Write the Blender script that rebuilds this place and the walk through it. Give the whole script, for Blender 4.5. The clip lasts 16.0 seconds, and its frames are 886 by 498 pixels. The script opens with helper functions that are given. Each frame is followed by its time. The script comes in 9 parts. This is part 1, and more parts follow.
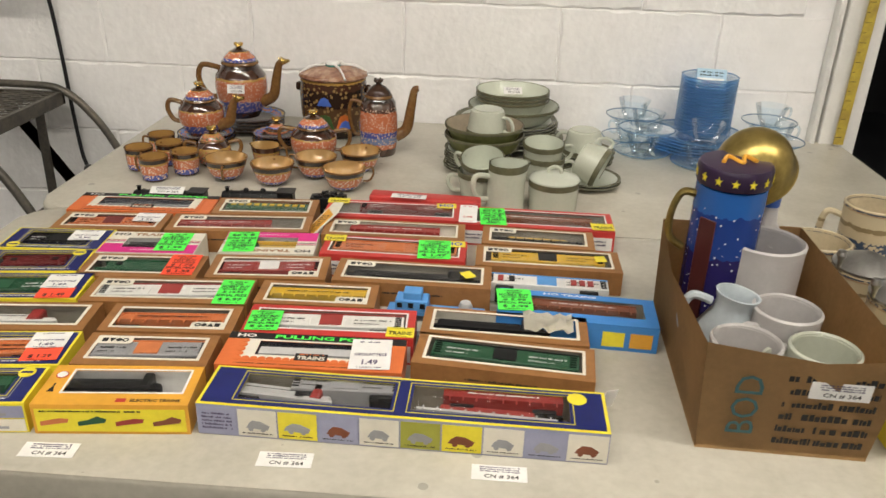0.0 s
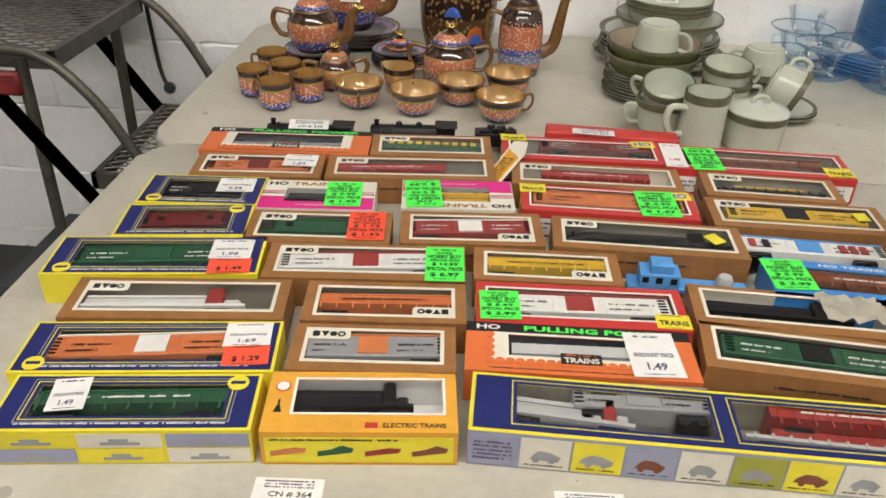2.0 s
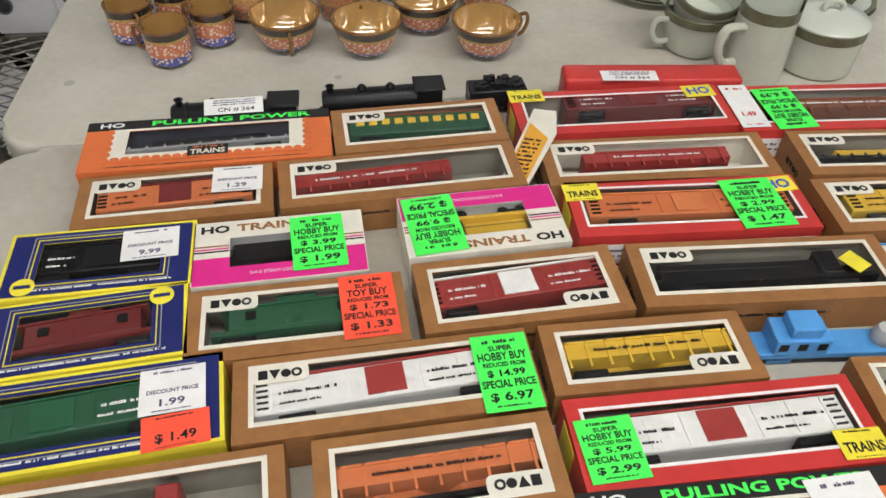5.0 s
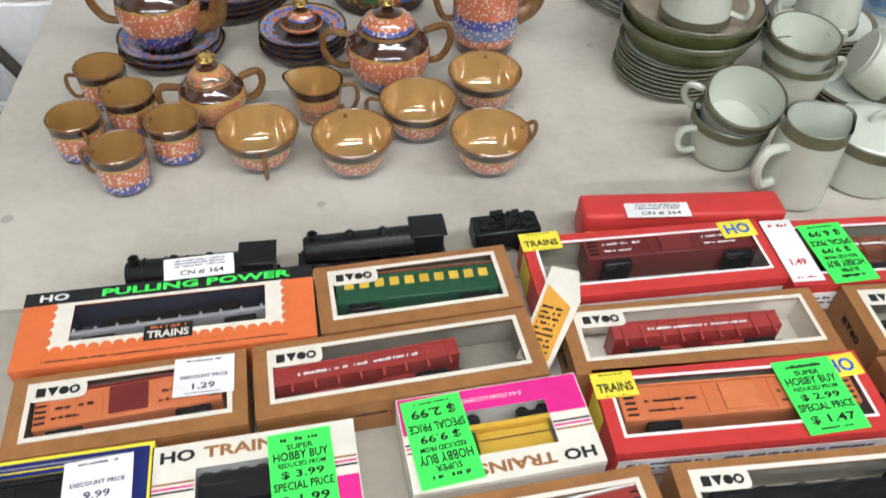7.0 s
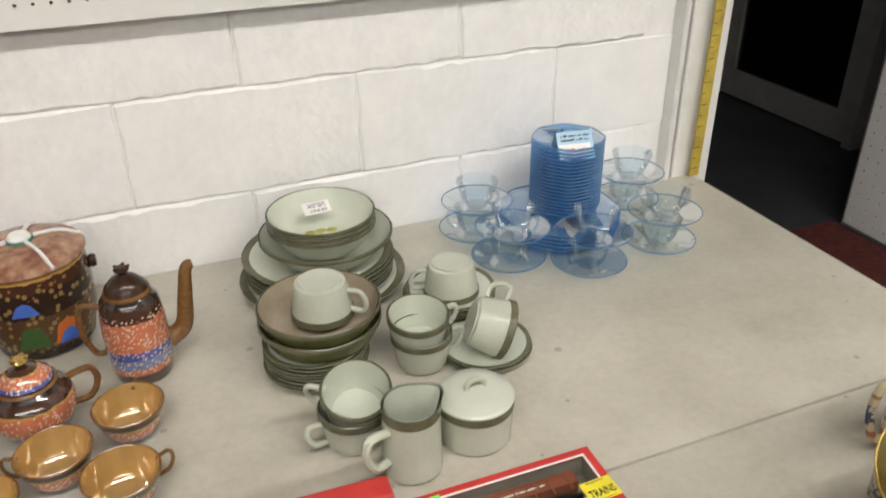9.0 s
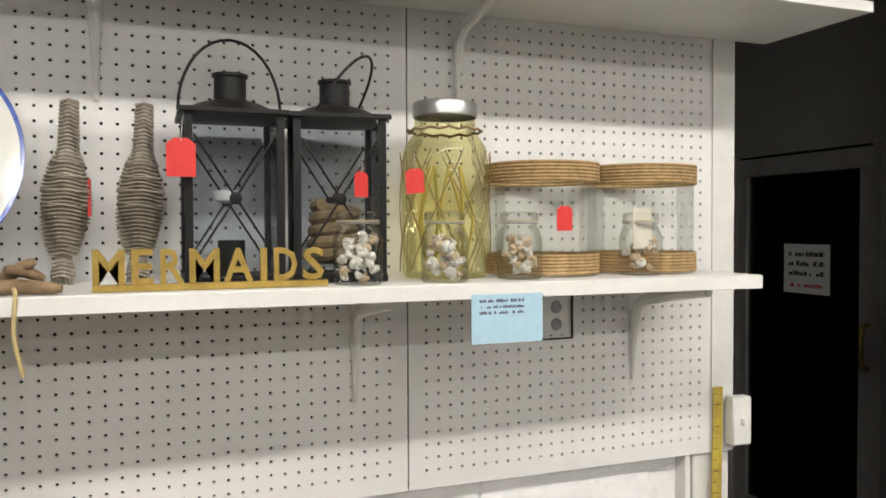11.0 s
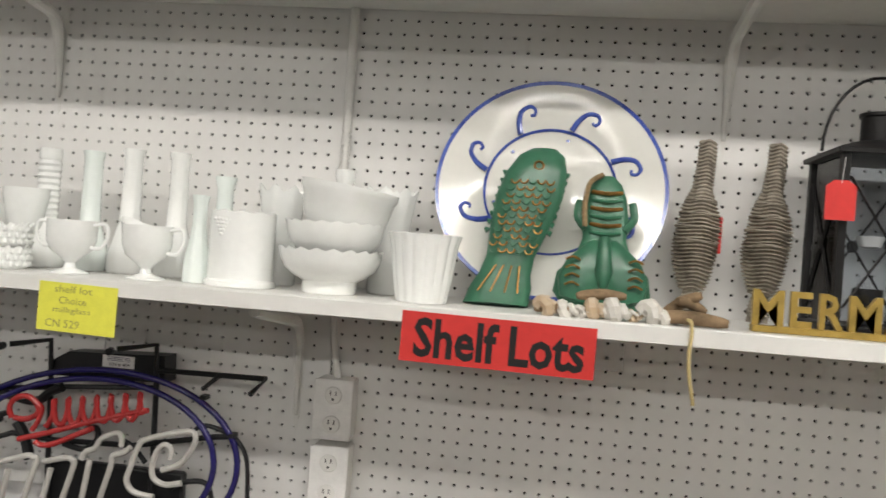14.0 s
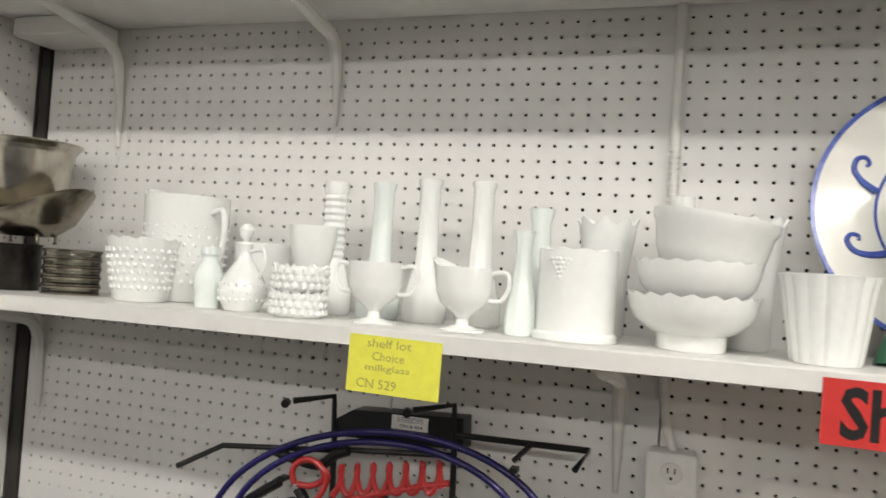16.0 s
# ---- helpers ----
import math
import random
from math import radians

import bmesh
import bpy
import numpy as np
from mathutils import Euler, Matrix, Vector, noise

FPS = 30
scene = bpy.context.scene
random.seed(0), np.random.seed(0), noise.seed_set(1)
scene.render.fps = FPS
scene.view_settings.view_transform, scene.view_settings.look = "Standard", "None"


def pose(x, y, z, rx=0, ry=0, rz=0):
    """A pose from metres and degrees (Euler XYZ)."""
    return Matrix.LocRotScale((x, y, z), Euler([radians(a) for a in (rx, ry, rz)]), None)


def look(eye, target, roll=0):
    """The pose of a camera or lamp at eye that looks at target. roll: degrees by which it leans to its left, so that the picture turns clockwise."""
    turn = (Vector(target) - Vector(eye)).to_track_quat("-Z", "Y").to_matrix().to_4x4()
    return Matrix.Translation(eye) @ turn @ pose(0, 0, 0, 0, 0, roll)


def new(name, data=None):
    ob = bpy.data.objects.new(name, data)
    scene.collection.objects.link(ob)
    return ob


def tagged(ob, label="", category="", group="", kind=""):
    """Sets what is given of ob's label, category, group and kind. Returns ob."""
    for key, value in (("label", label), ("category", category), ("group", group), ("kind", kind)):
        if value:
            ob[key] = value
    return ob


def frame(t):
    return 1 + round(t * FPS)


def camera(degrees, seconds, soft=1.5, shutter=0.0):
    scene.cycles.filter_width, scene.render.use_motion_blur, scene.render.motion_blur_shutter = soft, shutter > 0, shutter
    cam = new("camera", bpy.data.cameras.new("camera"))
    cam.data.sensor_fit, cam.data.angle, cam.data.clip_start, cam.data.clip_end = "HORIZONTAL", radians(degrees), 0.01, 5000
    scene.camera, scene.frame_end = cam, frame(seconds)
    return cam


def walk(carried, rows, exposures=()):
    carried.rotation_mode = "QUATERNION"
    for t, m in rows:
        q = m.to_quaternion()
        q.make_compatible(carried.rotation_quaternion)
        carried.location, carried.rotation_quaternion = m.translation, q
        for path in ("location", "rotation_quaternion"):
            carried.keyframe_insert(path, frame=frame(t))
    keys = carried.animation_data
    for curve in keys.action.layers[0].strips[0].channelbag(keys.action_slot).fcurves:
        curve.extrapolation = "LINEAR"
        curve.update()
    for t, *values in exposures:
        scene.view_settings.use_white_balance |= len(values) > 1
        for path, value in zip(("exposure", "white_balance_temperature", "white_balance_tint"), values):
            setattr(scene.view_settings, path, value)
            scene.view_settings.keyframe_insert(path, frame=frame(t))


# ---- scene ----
cam = camera(59.0, 16.0, shutter=0.22)
METRES, EYE, TILT, LEAN, TURN = 3.0, 1.5, -25.0, 0.0, 0.0
PATH = [
    (0, (0.244, 0.306, 1.345), (0.147, 2.123, 0.514), 1.9),
    (0.5, (0.167, 0.366, 1.335), (0.079, 2.154, 0.443), 1.7),
    (1, (0.093, 0.451, 1.342), (-0.003, 2.229, 0.433), 1.9),
    (1.5, (0.011, 0.495, 1.325), (-0.106, 2.251, 0.376), 2.2),
    (2, (-0.083, 0.524, 1.307), (-0.179, 2.223, 0.256), 2.0),
    (2.5, (-0.145, 0.564, 1.304), (-0.122, 2.199, 0.153), 1.1),
    (3, (-0.176, 0.663, 1.3), (-0.064, 2.251, 0.09), 0.5),
    (3.2, (-0.188, 0.705, 1.292), (-0.062, 2.29, 0.079), 0.6),
    (5.3, (-0.236, 0.992, 1.301), (-0.066, 2.4, -0.109), 2.1),
    (5.5, (-0.245, 1.022, 1.3), (-0.072, 2.421, -0.119), 2.2),
    (6, (-0.257, 1.085, 1.295), (-0.077, 2.454, -0.152), 2.3),
    (6.5, (-0.25, 1.142, 1.311), (-0.059, 2.506, -0.14), 2.4),
    (7, (-0.226, 1.183, 1.35), (-0.016, 2.572, -0.074), 2.5),
    (7.5, (-0.192, 1.203, 1.388), (0.048, 2.715, 0.102), 2.2),
    (8, (-0.096, 1.179, 1.391), (0.195, 2.788, 0.239), 1.4),
    (8.5, (0.0, 1.132, 1.417), (0.458, 2.752, 0.337), -0.0),
    (9, (0.049, 1.11, 1.494), (0.688, 2.734, 0.518), -0.9),
    (9.5, (0.087, 1.074, 1.574), (0.811, 2.777, 0.815), -1.1),
    (10, (0.073, 1.037, 1.658), (0.873, 2.805, 1.175), -0.7),
    (10.2, (0.067, 1.019, 1.687), (0.853, 2.821, 1.32), -0.6),
    (12.3, (-0.138, 0.999, 1.748), (0.345, 2.938, 1.832), 1.7),
    (12.5, (-0.14, 0.99, 1.752), (0.237, 2.953, 1.823), 1.8),
    (13, (-0.198, 0.973, 1.739), (-0.013, 2.963, 1.799), 2.7),
    (13.5, (-0.276, 0.992, 1.728), (-0.332, 2.991, 1.757), 3.6),
    (14, (-0.373, 1.05, 1.723), (-0.635, 3.033, 1.725), 4.2),
    (14.5, (-0.459, 1.052, 1.726), (-0.82, 3.02, 1.733), 4.0),
    (15, (-0.546, 1.079, 1.713), (-0.936, 3.04, 1.75), 3.7),
    (15.5, (-0.626, 1.129, 1.711), (-1.1, 3.071, 1.757), 3.7),
    (16, (-0.702, 1.214, 1.718), (-1.334, 3.111, 1.779), 3.8),
]
walk(cam, [(t, look(eye, target, roll)) for t, eye, target, roll in PATH],
     exposures=[(0, -0.12, 6900, 10), (1.0, -0.2, 6750, 10), (2.5, -0.12, 6550, 10), (3.0, -0.19, 6450, 10), (5.5, -0.12, 6150, 10), (6.5, 0.02, 6000, 10), (7.5, 0.42, 5750, 10), (8.5, -0.04, 6750, 10),
                (9.2, 0.08, 6500, 10), (10.0, 0.28, 6500, 10), (12.5, -0.12, 6500, 10), (14.0, -0.12, 6500, 10), (16, 0.0, 6500, 10)])

# ---- light ----
world = bpy.data.worlds.new("world")
world.use_nodes = True
world.node_tree.nodes["Background"].inputs[0].default_value = (0.9, 0.95, 1.0, 1)
world.node_tree.nodes["Background"].inputs[1].default_value = 0.008
scene.world = world
CEIL = 3.45
LAMP_ROWS = ((0.5, 41.0), (-2.4, 33.0), (-5.4, 12.0))
scene.view_settings.exposure = 0.0


def tube_lamp(x, y, watts):
    lamp = bpy.data.lights.new("tube_light", "AREA")
    lamp.shape, lamp.size, lamp.size_y, lamp.energy = "RECTANGLE", 2.3, 0.12, watts
    lamp.color = (1.0, 0.965, 0.9)
    ob = new("tube_light", lamp)
    ob.matrix_world = pose(x, y, CEIL - 0.13)
    return ob


for row_y, watts in LAMP_ROWS:
    for row_x in (-2.9, -0.45, 2.0):
        if row_x > -2 or row_y < 0:
            tube_lamp(row_x, row_y, watts)


# ---- materials ----
def mat(name, color, rough=0.5, metal=0.0, vary=0.12, scale=8.0, fine=120.0, bump=0.1, spec=0.32, color2=None, dist=0.002, specks=0.0):
    m = bpy.data.materials.new(name)
    m.use_nodes = True
    nt = m.node_tree
    b = nt.nodes["Principled BSDF"]
    tc = nt.nodes.new("ShaderNodeTexCoord")
    n1 = nt.nodes.new("ShaderNodeTexNoise")
    n1.inputs["Scale"].default_value, n1.inputs["Detail"].default_value = scale, 5
    n2 = nt.nodes.new("ShaderNodeTexNoise")
    n2.inputs["Scale"].default_value, n2.inputs["Detail"].default_value = fine, 3
    nt.links.new(tc.outputs["Object"], n1.inputs["Vector"])
    nt.links.new(tc.outputs["Object"], n2.inputs["Vector"])
    ramp = nt.nodes.new("ShaderNodeValToRGB")
    c2 = color2 or tuple(c * (1 - 1.6 * vary) for c in color)
    ramp.color_ramp.elements[0].color = (*c2, 1)
    ramp.color_ramp.elements[0].position = 0.3
    ramp.color_ramp.elements[1].color = (*[min(1, c * (1 + 0.25 * vary)) for c in color], 1)
    ramp.color_ramp.elements[1].position = 0.62
    mx = nt.nodes.new("ShaderNodeMath")
    mx.operation = "MULTIPLY_ADD"
    mx.inputs[1].default_value = 0.3
    nt.links.new(n2.outputs["Fac"], mx.inputs[0])
    sc = nt.nodes.new("ShaderNodeMath")
    sc.operation = "MULTIPLY"
    sc.inputs[1].default_value = 0.7
    nt.links.new(n1.outputs["Fac"], sc.inputs[0])
    nt.links.new(sc.outputs[0], mx.inputs[2])
    nt.links.new(mx.outputs[0], ramp.inputs[0])
    out = ramp.outputs[0]
    if specks:
        vo = nt.nodes.new("ShaderNodeTexVoronoi")
        vo.inputs["Scale"].default_value = specks
        wob = nt.nodes.new("ShaderNodeMath")
        wob.operation = "MULTIPLY_ADD"
        wob.inputs[1].default_value, wob.inputs[2].default_value = 0.5, -0.19
        lt = nt.nodes.new("ShaderNodeMath")
        lt.operation = "LESS_THAN"
        nt.links.new(tc.outputs["Object"], vo.inputs["Vector"])
        nt.links.new(n1.outputs["Fac"], wob.inputs[0])
        nt.links.new(vo.outputs["Distance"], lt.inputs[0])
        nt.links.new(wob.outputs[0], lt.inputs[1])
        mixs = nt.nodes.new("ShaderNodeMix")
        mixs.data_type = "RGBA"
        mixs.inputs[7].default_value = (*[c * 0.42 for c in color], 1)
        dim = nt.nodes.new("ShaderNodeMath")
        dim.operation = "MULTIPLY"
        dim.inputs[1].default_value = 0.55
        nt.links.new(lt.outputs[0], dim.inputs[0])
        nt.links.new(dim.outputs[0], mixs.inputs[0])
        nt.links.new(out, mixs.inputs[6])
        out = mixs.outputs[2]
    nt.links.new(out, b.inputs["Base Color"])
    b.inputs["Roughness"].default_value, b.inputs["Metallic"].default_value = rough, metal
    b.inputs["Specular IOR Level"].default_value = spec
    if bump:
        bp = nt.nodes.new("ShaderNodeBump")
        bp.inputs["Strength"].default_value, bp.inputs["Distance"].default_value = bump, dist
        nt.links.new(mx.outputs[0], bp.inputs["Height"])
        nt.links.new(bp.outputs[0], b.inputs["Normal"])
    return m


def flat(name, color, rough=0.5, spec=0.3, metal=0.0):
    return mat(name, color, rough, metal, 0.06, 60.0, 400.0, 0.03, spec)


def glass(name, color, rough=0.02, thin=0.75, wrinkle=0.25, wscale=25.0):
    m = bpy.data.materials.new(name)
    m.use_nodes = True
    nt = m.node_tree
    nt.nodes.remove(nt.nodes["Principled BSDF"])
    tr = nt.nodes.new("ShaderNodeBsdfTransparent")
    tr.inputs[0].default_value = (*color, 1)
    gl = nt.nodes.new("ShaderNodeBsdfGlossy")
    gl.inputs["Roughness"].default_value = rough
    fr = nt.nodes.new("ShaderNodeFresnel")
    fr.inputs[0].default_value = 1.45
    ad = nt.nodes.new("ShaderNodeMath")
    ad.operation = "MULTIPLY_ADD"
    ad.inputs[1].default_value, ad.inputs[2].default_value = thin, 0.02
    nz = nt.nodes.new("ShaderNodeTexNoise")
    nz.inputs["Scale"].default_value = wscale
    bp = nt.nodes.new("ShaderNodeBump")
    bp.inputs["Strength"].default_value, bp.inputs["Distance"].default_value = wrinkle, 0.004
    tc = nt.nodes.new("ShaderNodeTexCoord")
    nt.links.new(tc.outputs["Object"], nz.inputs["Vector"])
    nt.links.new(nz.outputs["Fac"], bp.inputs["Height"])
    nt.links.new(bp.outputs[0], gl.inputs["Normal"])
    nt.links.new(bp.outputs[0], fr.inputs["Normal"])
    nt.links.new(fr.outputs[0], ad.inputs[0])
    ms = nt.nodes.new("ShaderNodeMixShader")
    nt.links.new(ad.outputs[0], ms.inputs[0])
    nt.links.new(tr.outputs[0], ms.inputs[1])
    nt.links.new(gl.outputs[0], ms.inputs[2])
    nt.links.new(ms.outputs[0], nt.nodes["Material Output"].inputs[0])
    return m


def emit(name, color, strength):
    m = bpy.data.materials.new(name)
    m.use_nodes = True
    b = m.node_tree.nodes["Principled BSDF"]
    b.inputs["Base Color"].default_value = (*color, 1)
    b.inputs["Emission Color"].default_value = (*color, 1)
    b.inputs["Emission Strength"].default_value = strength
    return m


WHITE_WALL = mat("painted_block", (0.87, 0.86, 0.85), 0.42, 0, 0.04, 14, 55, 0.9, 0.5, None, 0.006)
WHITE_MORTAR = mat("painted_mortar", (0.85, 0.84, 0.83), 0.45, 0, 0.05, 22, 90, 0.8, 0.5, None, 0.006)
PEG = mat("pegboard_white", (0.76, 0.75, 0.73), 0.5, 0, 0.04, 4, 40, 0.05)
PEG_SHADE = flat("hole_shade", (0.03, 0.028, 0.025), 0.9)
SHELF_WHITE = mat("shelf_paint", (0.78, 0.77, 0.74), 0.4, 0, 0.06, 5, 60, 0.12)
METAL_WHITE = mat("white_enamel", (0.74, 0.73, 0.70), 0.35, 0, 0.05, 20, 100, 0.05)
TABLE = mat("table_plastic", (0.50, 0.475, 0.405), 0.38, 0, 0.12, 6, 90, 0.25, 0.45, (0.39, 0.365, 0.30), 0.002, 16.0)
FLOOR = mat("dark_floor", (0.04, 0.042, 0.047), 0.5, 0, 0.25, 3, 40, 0.15)
# ceiling and plain wall colours are darkened to cut the bounced fill light
CEILING = mat("ceiling_darkened", (0.30, 0.30, 0.295), 0.8, 0, 0.05, 5, 60, 0.2)
WALL_DARKENED = mat("darkened_plain_wall", (0.28, 0.265, 0.25), 0.7, 0, 0.06, 3, 60, 0.1)
TUBE = emit("tube_glow", (1.0, 0.97, 0.92), 16.0)
GREYMETAL = mat("aluminium", (0.42, 0.42, 0.42), 0.35, 0.9, 0.1, 20, 200, 0.05)
# near-black colour for unlit space in and beyond the vestibule
UNLIT_DARK = mat("unlit_dark", (0.02, 0.02, 0.022), 0.7)
CREAM = flat("cream_card", (0.74, 0.70, 0.60), 0.6)
BROWN = mat("brown_card", (0.32, 0.147, 0.05), 0.45, 0, 0.18, 25, 160, 0.08)
BROWN_IN = mat("kraft_inside", (0.27, 0.185, 0.11), 0.8, 0, 0.15, 20, 160, 0.1)
NAVY = mat("navy_card", (0.016, 0.023, 0.135), 0.35, 0, 0.12, 25, 160, 0.06)
YELLOW = mat("yellow_card", (0.82, 0.70, 0.05), 0.4, 0, 0.08, 25, 160, 0.06)
ORANGE = mat("orange_card", (0.70, 0.17, 0.05), 0.4, 0, 0.08, 25, 160, 0.06)
AMBER = mat("amber_card", (0.76, 0.38, 0.05), 0.4, 0, 0.08, 25, 160, 0.06)
RED = mat("red_card", (0.55, 0.045, 0.04), 0.38, 0, 0.1, 25, 160, 0.06)
PINK = mat("magenta_card", (0.70, 0.025, 0.25), 0.4, 0, 0.08, 25, 160, 0.06)
SKY = mat("sky_blue_card", (0.05, 0.24, 0.62), 0.38, 0, 0.08, 25, 160, 0.06)
TRAY_DARK = mat("dark_tray_card", (0.045, 0.048, 0.075), 0.5, 0, 0.2, 25, 160, 0.06)
# cream tray card with the shade inside closed boxes put into its colour
TRAY_SHADED = mat("shaded_tray_card", (0.30, 0.275, 0.225), 0.6, 0, 0.2, 18, 140, 0.06)
LILAC = flat("lilac_card", (0.33, 0.34, 0.47), 0.5)
OLIVE = flat("olive_card", (0.36, 0.36, 0.06), 0.5)
BLACK = flat("black_ink", (0.018, 0.017, 0.017), 0.5)
PAPER = flat("white_paper", (0.80, 0.79, 0.77), 0.7)
GREEN_ST = flat("fluorescent_green", (0.09, 0.92, 0.11), 0.6)
RED_ST = flat("fluorescent_red", (0.95, 0.10, 0.05), 0.6)
BLUE_INK = flat("blue_ink", (0.03, 0.10, 0.55), 0.5)
RED_INK = flat("red_ink", (0.55, 0.03, 0.03), 0.5)
VIOLET_INK = flat("violet_ink", (0.10, 0.085, 0.15), 0.6)
FILM = glass("cellophane", (0.95, 0.95, 0.94), 0.08, 1.0, 0.8, 38.0)
CAR = {k: mat(k + "_plastic", c, 0.38, 0, 0.08, 60, 300, 0.05) for k, c in dict(
    black=(0.010, 0.010, 0.011), red=(0.33, 0.045, 0.04), orange=(0.60, 0.19, 0.07), maroon=(0.16, 0.025, 0.025), green=(0.025, 0.10, 0.05),
    yellow=(0.66, 0.43, 0.05), grey=(0.33, 0.33, 0.34), white=(0.74, 0.73, 0.70), blue=(0.10, 0.33, 0.70), brown=(0.22, 0.07, 0.035), silver=(0.5, 0.5, 0.5)).items()}


# ---- builders ----
def add_box(bm, x0, x1, y0, y1, z0, z1, bevel=0.0, segs=1):
    vs = [bm.verts.new((x, y, z)) for x in (x0, x1) for y in (y0, y1) for z in (z0, z1)]
    fs = [bm.faces.new([vs[i] for i in f]) for f in ((0, 1, 3, 2), (4, 6, 7, 5), (0, 4, 5, 1), (2, 3, 7, 6), (0, 2, 6, 4), (1, 5, 7, 3))]
    if bevel:
        es = list({e for f in fs for e in f.edges})
        bmesh.ops.bevel(bm, geom=es, offset=bevel, segments=segs, affect="EDGES", profile=0.6)
    return bm


def box_bm(*a, **k):
    return add_box(bmesh.new(), *a, **k)


def add_prism(bm, pts, z0, z1):
    """A flat shape with a given outline (counter-clockwise), from z0 to z1."""
    lo = [bm.verts.new((x, y, z0)) for x, y in pts]
    hi = [bm.verts.new((x, y, z1)) for x, y in pts]
    bm.faces.new(hi)
    bm.faces.new(lo[::-1])
    for i in range(len(pts)):
        j = (i + 1) % len(pts)
        bm.faces.new((lo[i], lo[j], hi[j], hi[i]))
    return bm


def lathe(profile, segs=32, bm=None, at=(0, 0, 0), flute=None):
    """A turned shape about z from (radius, height) pairs. flute(angle, r, z) may change the radius."""
    bm = bm or bmesh.new()
    rings = []
    for r, z in profile:
        if r < 1e-5:
            rings.append([bm.verts.new((at[0], at[1], at[2] + z))])
        else:
            ring = []
            for i in range(segs):
                a = 2 * math.pi * i / segs
                rr, zz = (flute(a, r, z) if flute else (r, z))
                ring.append(bm.verts.new((at[0] + rr * math.cos(a), at[1] + rr * math.sin(a), at[2] + zz)))
            rings.append(ring)
    for a, b in zip(rings, rings[1:]):
        if len(a) == 1 and len(b) == 1:
            continue
        for i in range(segs):
            j = (i + 1) % segs
            if len(a) == 1:
                bm.faces.new((a[0], b[j], b[i]))
            elif len(b) == 1:
                bm.faces.new((a[i], a[j], b[0]))
            else:
                bm.faces.new((a[i], a[j], b[j], b[i]))
    return bm


def add_tube(bm, pts, radius, segs=8, closed=False):
    """A round bar along a line of points; radius may be a list."""
    pts = [Vector(p) for p in pts]
    n = len(pts)
    rings = []
    up = Vector((0.0, 0.0, 1.0))
    side = None
    for i, p in enumerate(pts):
        if closed:
            d = pts[(i + 1) % n] - pts[i - 1]
        else:
            d = pts[min(i + 1, n - 1)] - pts[max(i - 1, 0)]
        d.normalize()
        if side is None:
            side = d.cross(up)
            if side.length < 0.05:
                side = d.cross(Vector((1, 0, 0)))
        side = side - d * side.dot(d)
        side.normalize()
        w = d.cross(side)
        r = radius[i] if isinstance(radius, (list, tuple)) else radius
        rings.append([bm.verts.new(p + r * (math.cos(2 * math.pi * k / segs) * side + math.sin(2 * math.pi * k / segs) * w)) for k in range(segs)])
    for i in range(n if closed else n - 1):
        a, b = rings[i], rings[(i + 1) % n]
        for k in range(segs):
            j = (k + 1) % segs
            bm.faces.new((a[k], a[j], b[j], b[k]))
    if not closed:
        bm.faces.new(rings[0][::-1])
        bm.faces.new(rings[-1])
    return bm


def spline(pts, n=6):
    """Points on a smooth curve through pts."""
    pts = [Vector(p) for p in pts]
    out = []
    for i in range(len(pts) - 1):
        p0, p1, p2, p3 = pts[max(i - 1, 0)], pts[i], pts[i + 1], pts[min(i + 2, len(pts) - 1)]
        for k in range(n):
            t = k / n
            out.append(0.5 * ((2 * p1) + (p2 - p0) * t + (2 * p0 - 5 * p1 + 4 * p2 - p3) * t * t + (3 * p1 - p0 - 3 * p2 + p3) * t ** 3))
    return out + [pts[-1]]


def mesh_of(bm, name, material, smooth=True, angle=40):
    bmesh.ops.recalc_face_normals(bm, faces=bm.faces)
    me = bpy.data.meshes.new(name)
    bm.to_mesh(me)
    bm.free()
    if smooth:
        me.polygons.foreach_set("use_smooth", [True] * len(me.polygons))
        me.set_sharp_from_angle(angle=radians(angle))
    if material:
        me.materials.append(material)
    return me


def part(name, bm, material, parent, label="", m=None, smooth=True):
    me = bm if isinstance(bm, bpy.types.Mesh) else mesh_of(bm, name, material, smooth)
    ob = new(name, me)
    ob.parent = parent
    if m is not None:
        ob.matrix_local = m
    if label:
        ob["label"] = label
    return ob


def thing(name, label, category, m, group="", kind=""):
    ob = new(name)
    ob.empty_display_size = 0.02
    ob.matrix_world = m
    return tagged(ob, label, category, group, kind)


def solid(name, bm, material, label, category, m=None, group="", kind="", smooth=True):
    """A thing that is one mesh."""
    ob = new(name, mesh_of(bm, name, material, smooth))
    if m is not None:
        ob.matrix_world = m
    return tagged(ob, label, category, group, kind)


